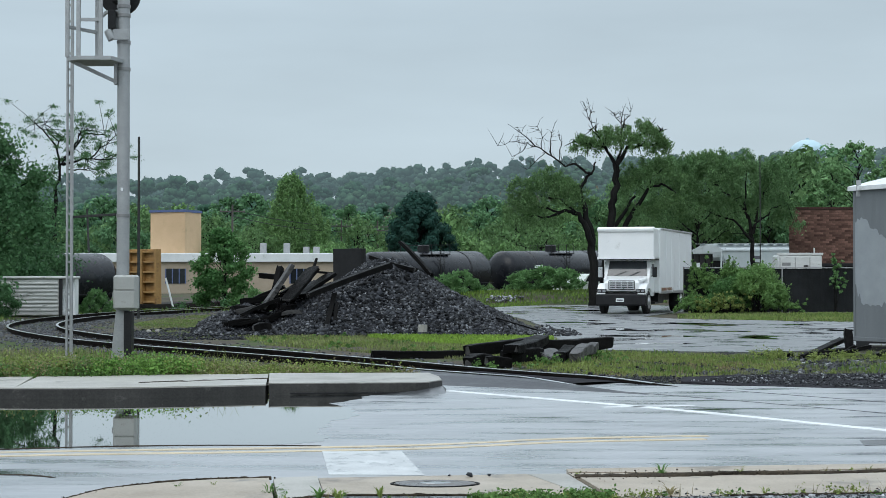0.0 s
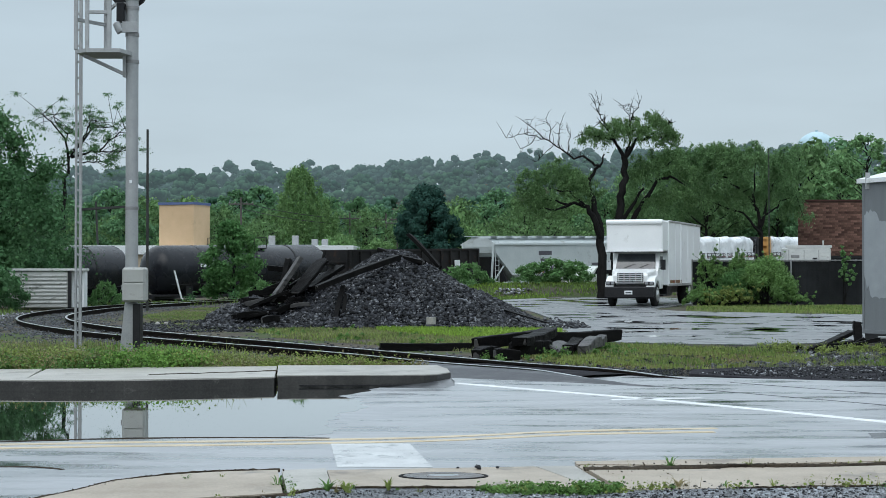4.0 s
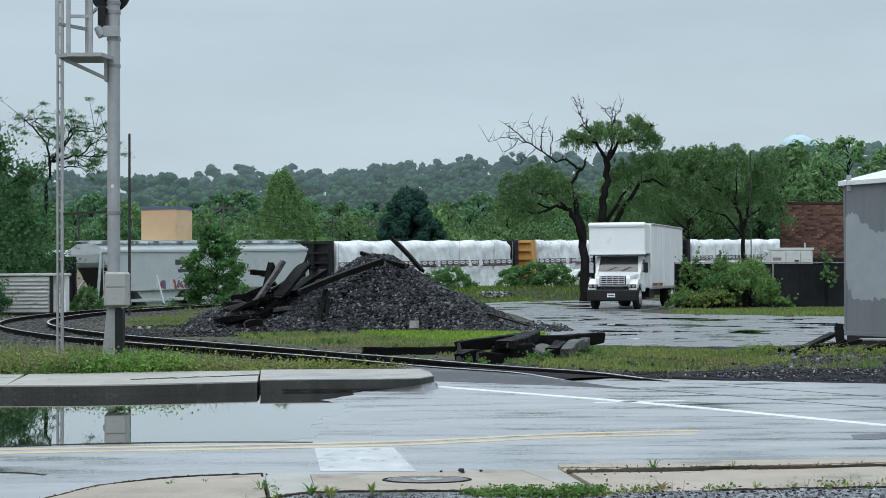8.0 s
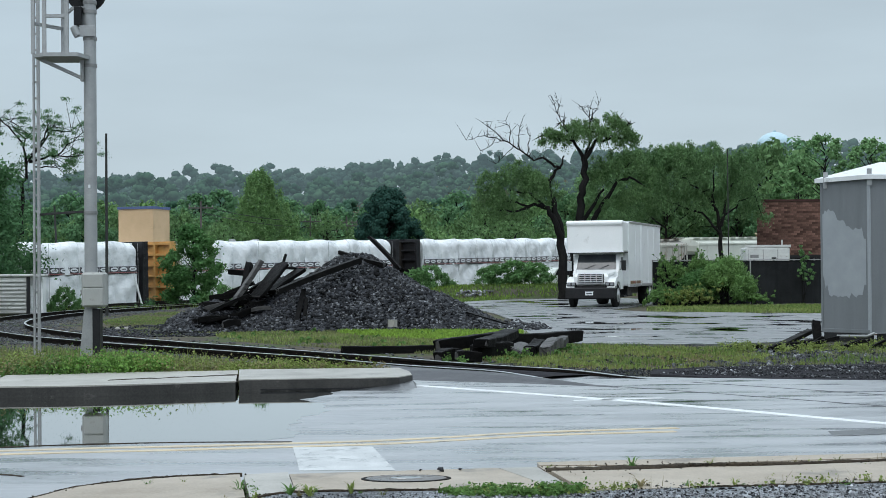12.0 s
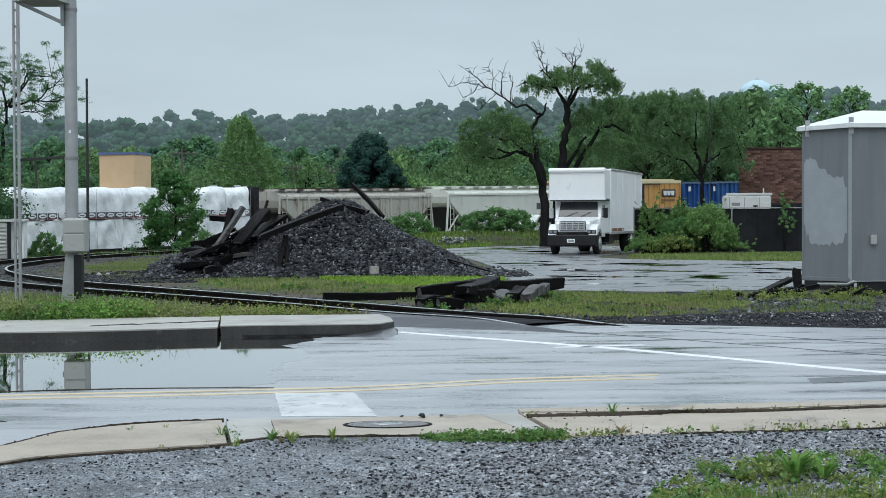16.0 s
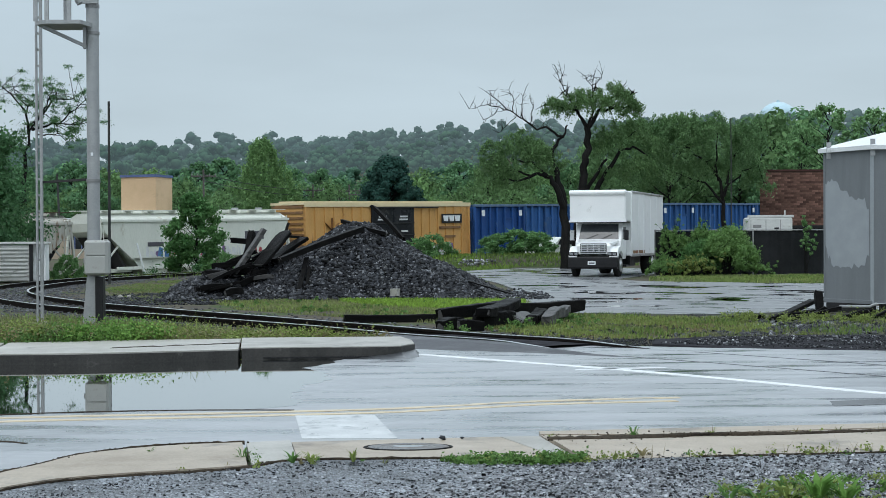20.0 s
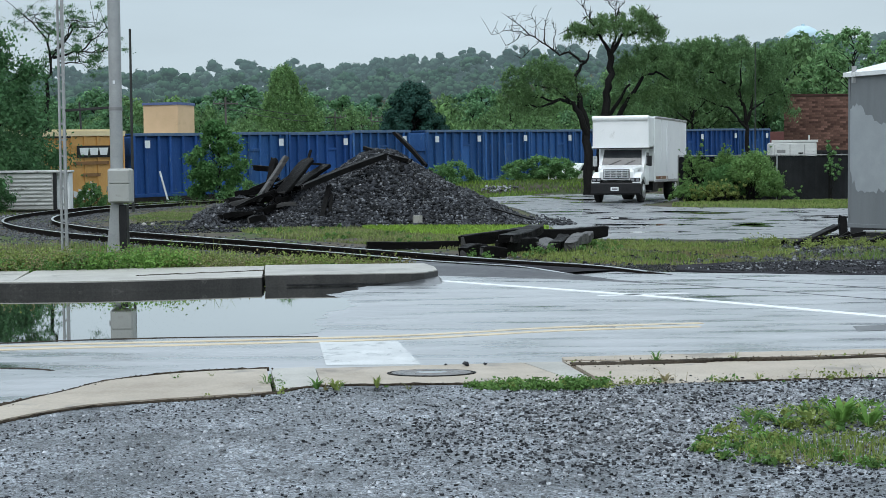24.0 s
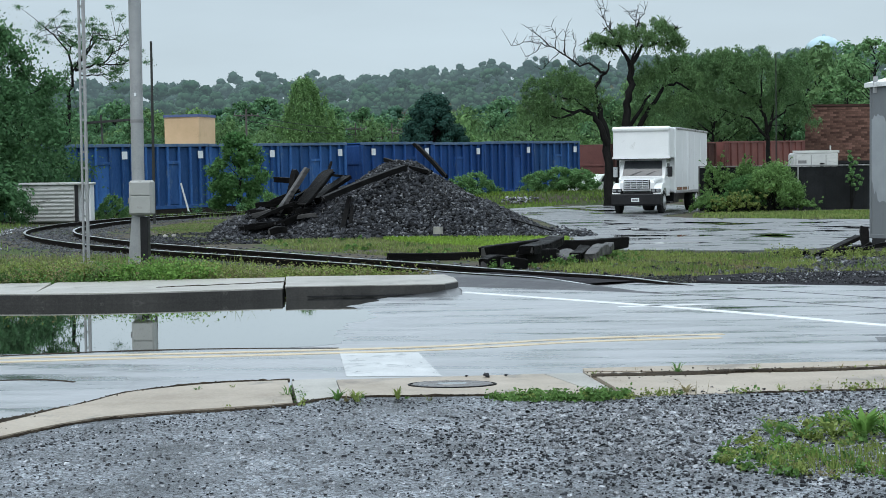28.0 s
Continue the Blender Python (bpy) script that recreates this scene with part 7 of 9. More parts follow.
def lump_mesh(centres, radii, flat=0.8):
    """Rounded lumps of close foliage, one at each centre."""
    base = [(1, 0, 0), (-1, 0, 0), (0, 1, 0), (0, -1, 0), (0, 0, 1), (0, 0, -1)]
    tri = []
    for x in (0, 1):
        for y in (2, 3):
            for z in (4, 5):
                a, b, c = x, y, z
                if (x == 0) + (y == 2) + (z == 4) in (0, 2):
                    b, c = c, b
                tri.append((a, b, c))
    pts, faces, seen = [np.array(q, float) for q in base], [], {}
    for a, b, c in tri:
        mids = []
        for i, j in ((a, b), (b, c), (c, a)):
            key = (min(i, j), max(i, j))
            if key not in seen:
                seen[key] = len(pts)
                q = pts[i] + pts[j]
                pts.append(q / np.linalg.norm(q))
            mids.append(seen[key])
        faces += [(a, mids[0], mids[2]), (mids[0], b, mids[1]), (mids[2], mids[1], c), tuple(mids)]
    pts, faces = np.array(pts), np.array(faces)
    n = len(centres)
    v = np.asarray(centres)[:, None] + pts[None] * np.asarray(radii)[:, None, None] * (1, 1, flat)
    return v.reshape(-1, 3), (np.arange(n)[:, None, None] * len(pts) + faces).reshape(-1, 3)


def pads(rng, rows):
    """Umbrella-shaped sprays: places on the upper side of flat domes (x, y, z of the rim, half width, rise, number)."""
    spots, spread = [], []
    for x, y, z, wide, rise, n in rows:
        for _ in range(n):
            a, q = rng.random() * math.tau, rng.random() ** 0.55
            bump = 0.12 * math.sin(3.1 * a + x) + 0.08 * math.sin(7 * a + z)
            spots.append((x + wide * q * (1 + bump) * math.cos(a), y + 0.8 * wide * q * math.sin(a), z + rise * math.sqrt(max(0.0, 1 - q * q)) * (1 + bump) - 0.45 * rise * rng.random() ** 1.6))
            spread.append(0.20 + 0.24 * rng.random())
    return spots, spread


# dense trees beside the curve
t = settle(crown_tree(1, 8.6, 7.6, 0.8, 34000, 0.10, M["leaf_left"], "dense dark green tree beside the curved track", clumps=44, gap=0.2), -19.6, 64.0, 1.03, 0, 0.0, 1.0)
put(t, -23.5, 69, 1.05, 120)
put(t, -20.7, 74, 0.90, 40)
t = settle(crown_tree(2, 3.0, 4.2, 0.1, 9000, 0.12, M["leaf_left"], "low leafy shrub at the foot of the trees", clumps=18, r=0.05, name="shrub"), -18.9, 58.5)
put(t, -21.5, 55, 1.1, 70)
put(t, -17.0, 66.5, 0.62, 200)
put(t, -17.2, 60.6, 0.48, 20, 0.0, 0.8)


def sparse_tree():
    rng = np.random.default_rng(5)
    wood = Shape()
    tips = []
    for pts, r in (([(-17.72, 72.00, 3.37), (-17.65, 72.00, 5.69), (-17.35, 72.00, 6.72), (-16.89, 72.00, 7.44)], 0.13), ([(-17.35, 72.00, 6.67), (-16.32, 72.00, 6.98), (-14.95, 71.00, 6.85)], 0.07), ([(-17.22, 72.00, 6.98), (-16.55, 73.00, 8.10), (-15.64, 73.00, 8.15)], 0.07),
                   ([(-17.50, 72.00, 6.46), (-17.61, 72.00, 7.8), (-18.13, 72.00, 8.5)], 0.07), ([(-16.89, 72.00, 7.44), (-16.58, 72.00, 8.00), (-16.20, 72.00, 8.35)], 0.05), ([(-17.56, 72.00, 7.44), (-18.00, 71.00, 8.18), (-18.39, 71.00, 8.56)], 0.05),
                   ([(-16.06, 72.00, 6.98), (-15.55, 72.00, 7.44), (-14.91, 72.00, 8.01)], 0.04), ([(-17.09, 72.00, 6.46), (-16.32, 72.00, 6.46), (-15.68, 72.00, 6.46)], 0.04)):
        line = limb(wood, pts, r, 0.015, rng, 0.05, 5)
        for p in line[3:]:
            for _ in range(3):
                q = p + Vector(rng.normal(size=3)) * Vector((0.6, 0.5, 0.28)).length * 0.62 + Vector((0.1, 0, 0.10))
                wood.tube([p, p.lerp(q, 0.5) + Vector((0, 0, 0.05)), q], [0.018, 0.012, 0.006], 4)
                tips.append(tuple(q))
    v, f = leaves(rng, tips, 0.40, 17000, 0.048, 0.15, 0.42)
    plant("tree", "thin tree with sparse open branches", "tree", wood, M["bark"], v, f, M["leaf_left"])


sparse_tree()

# shrubs before the train
t = settle(crown_tree(6, 4.4, 3.0, 0.1, 19000, 0.09, M["leaf_bush"], "bushy young tree between track and train", clumps=60, r=0.07, taper=0.12, gap=0.18), -10.81, 78.0)
shrub = settle(crown_tree(7, 1.4, 2.8, 0.05, 9000, 0.065, M["leaf_vine"], "rounded bright green shrub in the grass", clumps=36, r=0.03, name="shrub", gap=0.13), 1.05, 92.0)
put(shrub, 6.01, 93.0, 1.05, 60, 0, 1.35)
put(shrub, 7.25, 94.0, 0.95, 150)
put(shrub, 4.78, 93.0, 0.9, 250)
put(shrub, 0.20, 92.0, 0.9, 20)
put(shrub, -14.47, 66.0, 0.75, 200, 0, 0.7)
put(shrub, -7.92, 66.0, 0.8, 90, 0, 0.6)
put(shrub, -15.57, 84.0, 0.8, 10)
put(shrub, -14.27, 88.0, 0.7, 40)

# shrub mound on the fence
def mound(label, x, y, rx, ry, rz, count, size, mat, seed, lumps=40, shoots=14, name="shrub"):
    """A heap of foliage over its own dark inside, with lumps, hollows and a few shoots."""
    rng = np.random.default_rng(seed)
    wood = Shape()
    spots, spread = [], []
    for k in range(lumps):
        a, u = k * 2.4 + rng.random() * 0.8, rng.random() ** 0.7
        top = math.sqrt(max(0.02, 1 - u * u))
        spots.append((x + rx * u * math.cos(a), y + ry * u * math.sin(a), rz * (0.12 + 0.78 * top * (0.75 + 0.35 * rng.random()))))
        spread.append(min(rx, rz) * (0.20 + 0.16 * rng.random()))
    for k in range(shoots):
        q = Vector(spots[rng.integers(0, lumps)])
        e = q + Vector((rng.normal() * 0.25, -0.15 * rng.random(), 0.25 + 0.4 * rng.random()))
        wood.tube([(x + rng.normal() * rx * 0.2, y, 0.0), q, e], [0.018, 0.012, 0.005], 4)
        spots += [tuple(q.lerp(e, 0.6)), tuple(e)]
        spread += [0.13, 0.07]
    v, f = leaves(rng, spots, spread, count, size, 0.0, 0.9)
    v2, f2 = leaves(rng, spots, [q * 0.8 for q in spread], count // 3, size * 1.4, 0.0, 0.9, False)
    v, f = np.concatenate([v, v2]), np.concatenate([f, f2 + len(v)])
    v[:, 2] = np.maximum(v[:, 2], 0.0)
    plant(name, label, "shrub", wood, M["bark"], v, f, M[mat], part_name="foliage")


mound("vine-grown shrub heaped against the fence", 13.3, 67.1, 1.25, 0.85, 2.0, 26000, 0.038, "leaf_bramble", 91, 120, 24)
mound("darker brambles heaped against the fence", 12.2, 67.4, 0.9, 0.5, 1.55, 12000, 0.038, "leaf_bush", 94, 80, 16)
mound("low vines and brambles at the fence's end", 10.7, 66.9, 0.9, 0.7, 0.7, 7000, 0.036, "leaf_bramble", 92, 60)
mound("vine over the fence's top beside the truck", 11.1, 67.95, 0.7, 0.2, 2.25, 3600, 0.038, "leaf_bramble", 95, 30, 16)
mound("vine trailing over the fence's top", 12.3, 67.95, 0.9, 0.2, 2.2, 4600, 0.038, "leaf_bramble", 96, 40, 16)
mound("yellowish weeds at the fence's foot", 11.6, 66.3, 1.5, 0.4, 0.45, 4000, 0.034, "weed_yellow", 98, 50, 20)
mound("grassy weeds at the fence's foot", 14.3, 66.9, 0.9, 0.5, 0.5, 3000, 0.034, "leaf_bramble", 97, 40, 10)
mound("thin vine climbing the fence", 16.9, 68.2, 0.28, 0.25, 2.05, 1500, 0.05, "leaf_vine", 93, 18, 6)


# willow, dark round tree and the belt behind the train
def tall_willow():
    rng = np.random.default_rng(12)
    wood = Shape()
    limb(wood, [(0, 0, -0.2), (0.2, 0, 4), (-0.3, 0, 9.5)], 0.3, 0.06, rng, 0.05)
    spots, spread = [], []
    for k in range(150):
        u = (k + 0.5) / 150
        left = 4.6 - 2.6 * u if u < 0.5 else 3.0 * (1 - u) ** 0.5 + 0.5
        right = 5.8 * (1 - u) ** 0.62 + 0.4
        a = k * 2.4
        w = (right if math.cos(a) > 0 else left) * (0.45 + 0.5 * rng.random())
        spots.append((w * math.cos(a) - 0.4 * u, 0.7 * (left + right) / 2 * math.sin(a), 2.0 + 10.1 * u))
        spread.append(0.95 - 0.45 * u)
    v, f = leaves(rng, spots, spread, 44000, 0.17, 1.5, 1.1)
    plant("tree", "tall bright yellow-green willow", "tree", wood, M["bark"], v, f, M["leaf_willow"], Matrix.Translation((-15.55, 165, 0.2)))


tall_willow()
dark = settle(crown_tree(13, 10.6, 7.2, 1.2, 30000, 0.17, M["leaf_dark"], "dense dark green rounded tree", clumps=70, r=0.25, gap=0.17, loose=False), -2.28, 152.0, 0.93)
belt = [crown_tree(30 + k, h, w, 1.0, 3500, 0.20, M[mat], "leafy green tree in the belt behind the train", droop=dr, clumps=52, r=0.2, gap=0.15, loose=False)
        for k, (h, w, mat, dr) in enumerate(((8.4, 8.0, "leaf_mid", 0.0), (7.2, 8.6, "leaf_locust", 0.5), (9.0, 7.0, "leaf_mid", 0.0), (6.4, 7.6, "leaf_willow", 0.6), (8.0, 7.4, "leaf_dark", 0.0)))]
r = random.Random(7)
for k, b in enumerate(belt):
    settle(b, -52 + 3 * k, 178 + 5 * k, 1.0, 30 * k)
for k in range(62):
    x = -64 + k * 2.27 + r.uniform(-1.5, 1.5)
    y = (172, 188, 205, 225)[k % 4] + r.uniform(-5, 5)
    x *= y / 175
    kind = r.choice((0, 0, 1, 1, 1, 2, 2, 3))
    scale = (1.6 + y * 0.0478 * r.uniform(0.80, 1.06)) / (8.4, 7.2, 9.0, 6.4, 8.0)[kind]
    put(belt[kind], x, y, scale, r.uniform(0, 360), 0.3)
for x, y, k in ((-21.5, 152, 0.80), (-19.0, 160, 0.95), (-10.6, 155, 0.85), (-7.4, 158, 0.78), (2.6, 152, 0.92), (5.6, 149, 0.86), (9.4, 154, 1.0), (12.6, 150, 0.9), (-25.5, 172, 1.2), (16.5, 156, 0.95)):
    put(belt[3 if k < 0.93 else 1], x, y, k, 37 * x, 0.3)


# far woods climbing the hill, one mass
def far_woods(name, count, near, far, quads, size, mat, label, seed, kind, grow=1.0):
    """Crowns of several lumps each; leaf sprays over the lumps roughen their outline."""
    rng = np.random.default_rng(seed)
    d = np.sqrt(near ** 2 + rng.random(count) * (far ** 2 - near ** 2))
    a = rng.uniform(-0.36, 0.36, count)
    x, y = d * np.sin(a), d * np.cos(a)
    h = rng.uniform(5.0, 11.5, count) * np.where(rng.random(count) < 0.14, 1.25, 1) * grow
    foot = np.column_stack([x, y, ground_z(x, y)])
    centres, radii = [], []
    for k in range(10):
        t = rng.random(count) * math.tau
        u = rng.random(count) ** 0.6
        rise = 0.42 + 0.42 * np.sqrt(1 - 0.85 * u * u) * (0.7 + 0.4 * rng.random(count))
        centres.append(foot + np.column_stack([np.cos(t) * u * 0.36 * h, np.sin(t) * u * 0.36 * h, rise * h]))
        radii.append(h * (0.09 + 0.085 * rng.random(count)))
    for k in range(1):   # undergrowth
        t = rng.random(count) * math.tau
        centres.append(foot + np.column_stack([np.cos(t) * 0.3 * h, np.sin(t) * 0.3 * h, 0.2 * h]))
        radii.append(h * (0.18 + 0.10 * rng.random(count)))
    centres, radii = np.concatenate(centres), np.concatenate(radii)
    v, f = lump_mesh(centres, radii * 0.74)
    v += rng.normal(size=v.shape) * 0.09 * np.repeat(radii, len(v) // len(radii))[:, None]
    v2, f2 = leaves(rng, centres, radii * 0.98, count * quads, size, 0.0, 0.85, False)
    me = mesh_np(name, np.concatenate([v, v2]), np.concatenate([f, f2[:, (0, 1, 2)] + len(v), f2[:, (0, 2, 3)] + len(v)]), mat, True)
    tagged(new(name, me), label, "woods", kind=kind)


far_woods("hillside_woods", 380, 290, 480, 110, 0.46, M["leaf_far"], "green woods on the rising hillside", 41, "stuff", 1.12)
far_woods("hillside_woods", 420, 480, 610, 120, 0.52, M["leaf_mist_glow"], "woods high on the hillside, thinner haze painted as a glow", 43, "stuff", 1.22)
far_woods("backdrop", 700, 600, 800, 120, 0.58, M["leaf_haze_glow"], "wooded ridge along the horizon, haze painted as a glow", 42, "structure", 1.3)


# ---- big locust with dead limbs behind the truck ----
def locust():
    rng = np.random.default_rng(17)
    wood = Shape()
    bough = [([(8.05, 85.0, -0.2), (8.14, 85.0, 1.6), (8.04, 85.0, 3.57), (7.65, 85.0, 4.83), (7.34, 85.0, 6.25)], 0.31, 0.13), ([(7.34, 85.0, 6.2), (7.62, 85.0, 6.8), (7.98, 85.0, 7.19), (8.22, 85.0, 7.75)], 0.12, 0.04),
             ([(8.04, 85.0, 3.3), (7.55, 84.8, 4.45), (7.1, 84.8, 5.07), (6.31, 84.6, 5.0), (5.68, 84.4, 4.72), (4.6, 84.2, 4.75)], 0.20, 0.03), ([(7.1, 84.8, 5.0), (6.2, 84.6, 5.75), (5.1, 84.4, 5.9)], 0.10, 0.03),
             ([(7.45, 85.0, 5.7), (6.5, 85.2, 6.3), (5.6, 85.2, 6.9)], 0.09, 0.03), ([(6.31, 84.6, 5.0), (5.3, 85.0, 5.3), (4.3, 85.0, 5.5)], 0.07, 0.02),
             ([(8.6, 86.0, -0.2), (8.85, 86.0, 2.4), (9.1, 86.0, 4.3), (9.26, 86.0, 5.5), (9.43, 86.0, 6.45), (9.38, 86.0, 7.73)], 0.27, 0.17), ([(9.0, 86.6, 2.8), (9.53, 87.0, 4.33), (10.02, 87.0, 5.22), (10.59, 87.0, 6.02)], 0.17, 0.06),
             ([(9.2, 86.8, 2.6), (10.01, 87.0, 4.33), (10.58, 87.0, 5.22), (11.4, 87.0, 6.5), (12.04, 87.0, 6.66), (12.85, 87.0, 6.17)], 0.19, 0.04), ([(11.2, 87.0, 6.2), (11.6, 87.0, 7.1), (12.3, 87.0, 7.6)], 0.08, 0.02)]
    tips = []
    for pts, r0, r1 in bough:
        limb(wood, pts, r0, r1, rng, 0.05, 9)
    for pts, r0 in (([(9.38, 86.0, 7.7), (8.96, 86.0, 8.45), (8.16, 86.0, 8.85), (7.12, 86.0, 8.93)], 0.12), ([(9.48, 86.0, 7.7), (10.08, 86.0, 8.6), (10.95, 86.0, 8.68), (12.07, 86.0, 8.92)], 0.14), ([(9.45, 86.0, 7.75), (9.67, 86.2, 8.3), (9.68, 86.2, 9.16), (9.9, 86.2, 9.9)], 0.10),
                    ([(8.96, 86.0, 8.45), (8.5, 86.0, 9.2), (8.1, 86.0, 9.6)], 0.06), ([(10.08, 86.0, 8.6), (10.8, 86.4, 9.3), (11.4, 86.4, 9.9)], 0.07), ([(10.5, 86.0, 8.64), (11.3, 85.8, 9.1), (11.9, 85.8, 9.5)], 0.05)):
        line = limb(wood, pts, r0, 0.02, rng, 0.05, 6)
        tips += [tuple(q) for q in line[5:]]
        for q in line[4:]:
            for _ in range(3):
                e = q + Vector(rng.normal(size=3)) * 0.35 + Vector((0, 0, 0.15))
                wood.tube([q, q.lerp(e, 0.5), e], [0.03, 0.02, 0.008], 4)
    # dead limbs
    for pts, r0 in (([(8.0, 85.0, 7.1), (7.7, 84.8, 7.16), (7.07, 84.5, 7.63), (6.52, 84.5, 7.47), (5.82, 84.5, 8.02), (5.27, 84.5, 8.42), (4.49, 84.5, 8.66), (3.94, 84.5, 8.81), (2.93, 84.5, 8.58)], 0.10), ([(5.82, 84.5, 8.02), (5.75, 84.5, 8.81), (5.9, 84.5, 9.51)], 0.05),
                    ([(4.96, 84.5, 8.5), (4.49, 84.5, 9.05), (3.79, 84.5, 9.52)], 0.05), ([(5.27, 84.5, 8.42), (5.3, 84.5, 9.0), (5.05, 84.5, 9.6)], 0.035), ([(6.2, 84.5, 7.75), (6.35, 84.5, 8.6), (6.25, 84.5, 9.1)], 0.04), ([(4.49, 84.5, 8.66), (4.2, 84.5, 8.2), (3.7, 84.5, 8.0)], 0.03),
                    ([(5.5, 84.5, 8.25), (4.9, 84.5, 7.7), (4.5, 84.5, 7.3)], 0.03), ([(8.5, 86.0, 9.3), (8.16, 86.0, 9.8), (7.93, 86.0, 10.28), (7.69, 86.0, 11.0)], 0.045), ([(8.0, 86.0, 10.1), (8.02, 86.0, 10.5), (7.95, 86.0, 10.95)], 0.02),
                    ([(9.7, 86.0, 9.3), (9.72, 86.0, 10.0), (9.76, 86.0, 10.5)], 0.05), ([(9.72, 86.0, 10.0), (10.1, 86.0, 10.3), (10.25, 86.0, 10.6)], 0.03), ([(9.72, 86.0, 9.9), (9.4, 86.0, 10.25), (9.35, 86.0, 10.5)], 0.03)):
        line = limb(wood, pts, r0 * 0.8, 0.01, rng, 0.03, 6)
        for q in line[3:]:
            for _ in range(2):
                e = q + Vector(rng.normal(size=3)) * 0.24 + Vector((-0.1, 0, 0.2))
                wood.tube([q, q.lerp(e, 0.5) + Vector(rng.normal(size=3)) * 0.04, e], [0.014, 0.010, 0.004], 4)
    spots, spread = pads(rng, [(5.6, 85.0, 5.35, 2.05, 2.05, 190), (4.5, 85.0, 4.9, 1.1, 1.2, 60), (6.9, 85.0, 5.5, 1.1, 1.4, 60), (5.0, 84.6, 4.4, 1.2, 0.7, 30),
                               (7.75, 86.0, 8.6, 0.95, 0.75, 34), (9.2, 86.0, 8.85, 1.35, 0.85, 70), (10.9, 86.0, 8.75, 1.35, 1.25, 90), (11.8, 86.0, 8.5, 0.7, 0.8, 24),
                               (11.7, 87.0, 6.5, 2.1, 1.7, 130), (10.2, 87.0, 6.2, 0.9, 1.0, 34), (12.6, 87.0, 5.2, 1.5, 1.0, 60), (10.9, 87.4, 4.9, 1.2, 0.9, 36)])
    v, f = leaves(rng, spots + tips, spread + [0.22] * len(tips), 64000, 0.080, 0.40, 0.6)
    plant("tree", "leaning locust with dead bare limbs and feathery crowns", "tree", wood, M["bark"], v, f, M["leaf_locust"])


locust()


def feathery_tree():
    """The spreading tree behind the fence, in soft layered sprays."""
    rng = np.random.default_rng(51)
    wood = Shape()
    for pts, r0, r1 in (([(17.64, 90.0, -0.2), (17.66, 90.0, 2.6), (17.62, 90.0, 4.0), (17.23, 90.0, 5.32), (16.31, 90.0, 6.24), (15.3, 90.0, 6.9)], 0.17, 0.03), ([(17.35, 90.0, 4.9), (17.2, 90.0, 6.3), (17.3, 90.0, 7.6)], 0.09, 0.02),
                        ([(17.62, 90.0, 4.0), (17.95, 90.0, 5.4), (18.3, 90.0, 6.3), (19.0, 90.0, 7.2)], 0.11, 0.02), ([(17.62, 90.0, 3.6), (16.6, 90.0, 4.7), (15.2, 90.0, 5.3), (14.4, 90.0, 5.4)], 0.08, 0.02), ([(17.8, 90.0, 4.6), (18.8, 90.0, 5.4), (19.6, 90.0, 5.8)], 0.06, 0.02)):
        line = limb(wood, pts, r0, r1, rng, 0.05, 7)
        for q in line[6:]:
            e = q + Vector(rng.normal(size=3)) * 0.5 + Vector((0, 0, 0.2))
            wood.tube([q, q.lerp(e, 0.5), e], [0.03, 0.02, 0.008], 4)
    spots, spread = pads(rng, [(15.3, 90.0, 6.5, 1.7, 1.6, 110), (17.1, 90.0, 6.7, 1.9, 2.0, 140), (18.9, 90.0, 6.5, 1.4, 2.0, 100), (14.6, 90.2, 5.1, 1.3, 1.2, 60), (18.7, 90.4, 5.3, 1.5, 1.2, 70), (16.4, 90.4, 5.4, 1.3, 0.9, 50), (13.7, 90.6, 6.2, 0.9, 1.2, 36), (13.2, 90.5, 6.5, 1.3, 1.3, 70), (12.8, 90.5, 7.5, 1.1, 1.2, 60), (14.1, 90.5, 7.6, 1.1, 1.2, 60), (15.7, 90.5, 7.7, 1.1, 1.2, 60), (14.2, 90.8, 7.1, 1.0, 1.1, 40), (13.0, 91.0, 4.6, 1.3, 1.2, 50), (19.6, 90.4, 4.7, 1.0, 1.0, 36)])
    v, f = leaves(rng, spots, spread, 72000, 0.080, 0.5, 0.6)
    plant("tree", "feathery spreading tree behind the fence", "tree", wood, M["bark"], v, f, M["leaf_feather"])


feathery_tree()
feathery = settle(crown_tree(53, 9.0, 7.8, 3.2, 11000, 0.15, M["leaf_feather"], "feathery spreading tree behind the yard", droop=0.6, clumps=60, r=0.15, gap=0.15), 26.57, 165.0, 1.62, 100)
put(feathery, 23.09, 172.0, 0.98, 200)
put(feathery, 39.47, 178.0, 1.06, 300)
put(feathery, 31.32, 170.0, 0.97, 60)
put(feathery, 20.95, 180.0, 0.9, 160)
put(belt[1], 40.30, 178.0, 2.21, 210, 0.3)
put(belt[0], 44.31, 184.0, 1.91, 120, 0.3)
bright = settle(crown_tree(52, 10.8, 6.4, 3.0, 13000, 0.135, M["leaf_bright"], "bright broad-leaved tree behind the shed", clumps=70, r=0.12, gap=0.095), 27.33, 104.0)
put(bright, 31.47, 108.0, 1.0, 140)
put(bright, 27.14, 110.0, 0.92, 40)
put(belt[0], 40.99, 175.0, 1.2, 20)
put(belt[2], 46.15, 178.0, 1.2, 70)
put(belt[1], 13.71, 150.0, 0.9, 70)


# ---- grass, weeds and loose gravel ----
def inside(poly, x, y):
    ok = np.zeros(len(x), bool)
    for (x0, y0), (x1, y1) in zip(poly, poly[1:] + poly[:1]):
        if y0 != y1:
            ok ^= ((y0 > y) != (y1 > y)) & (x < (x1 - x0) * (y - y0) / (y1 - y0) + x0)
    return ok


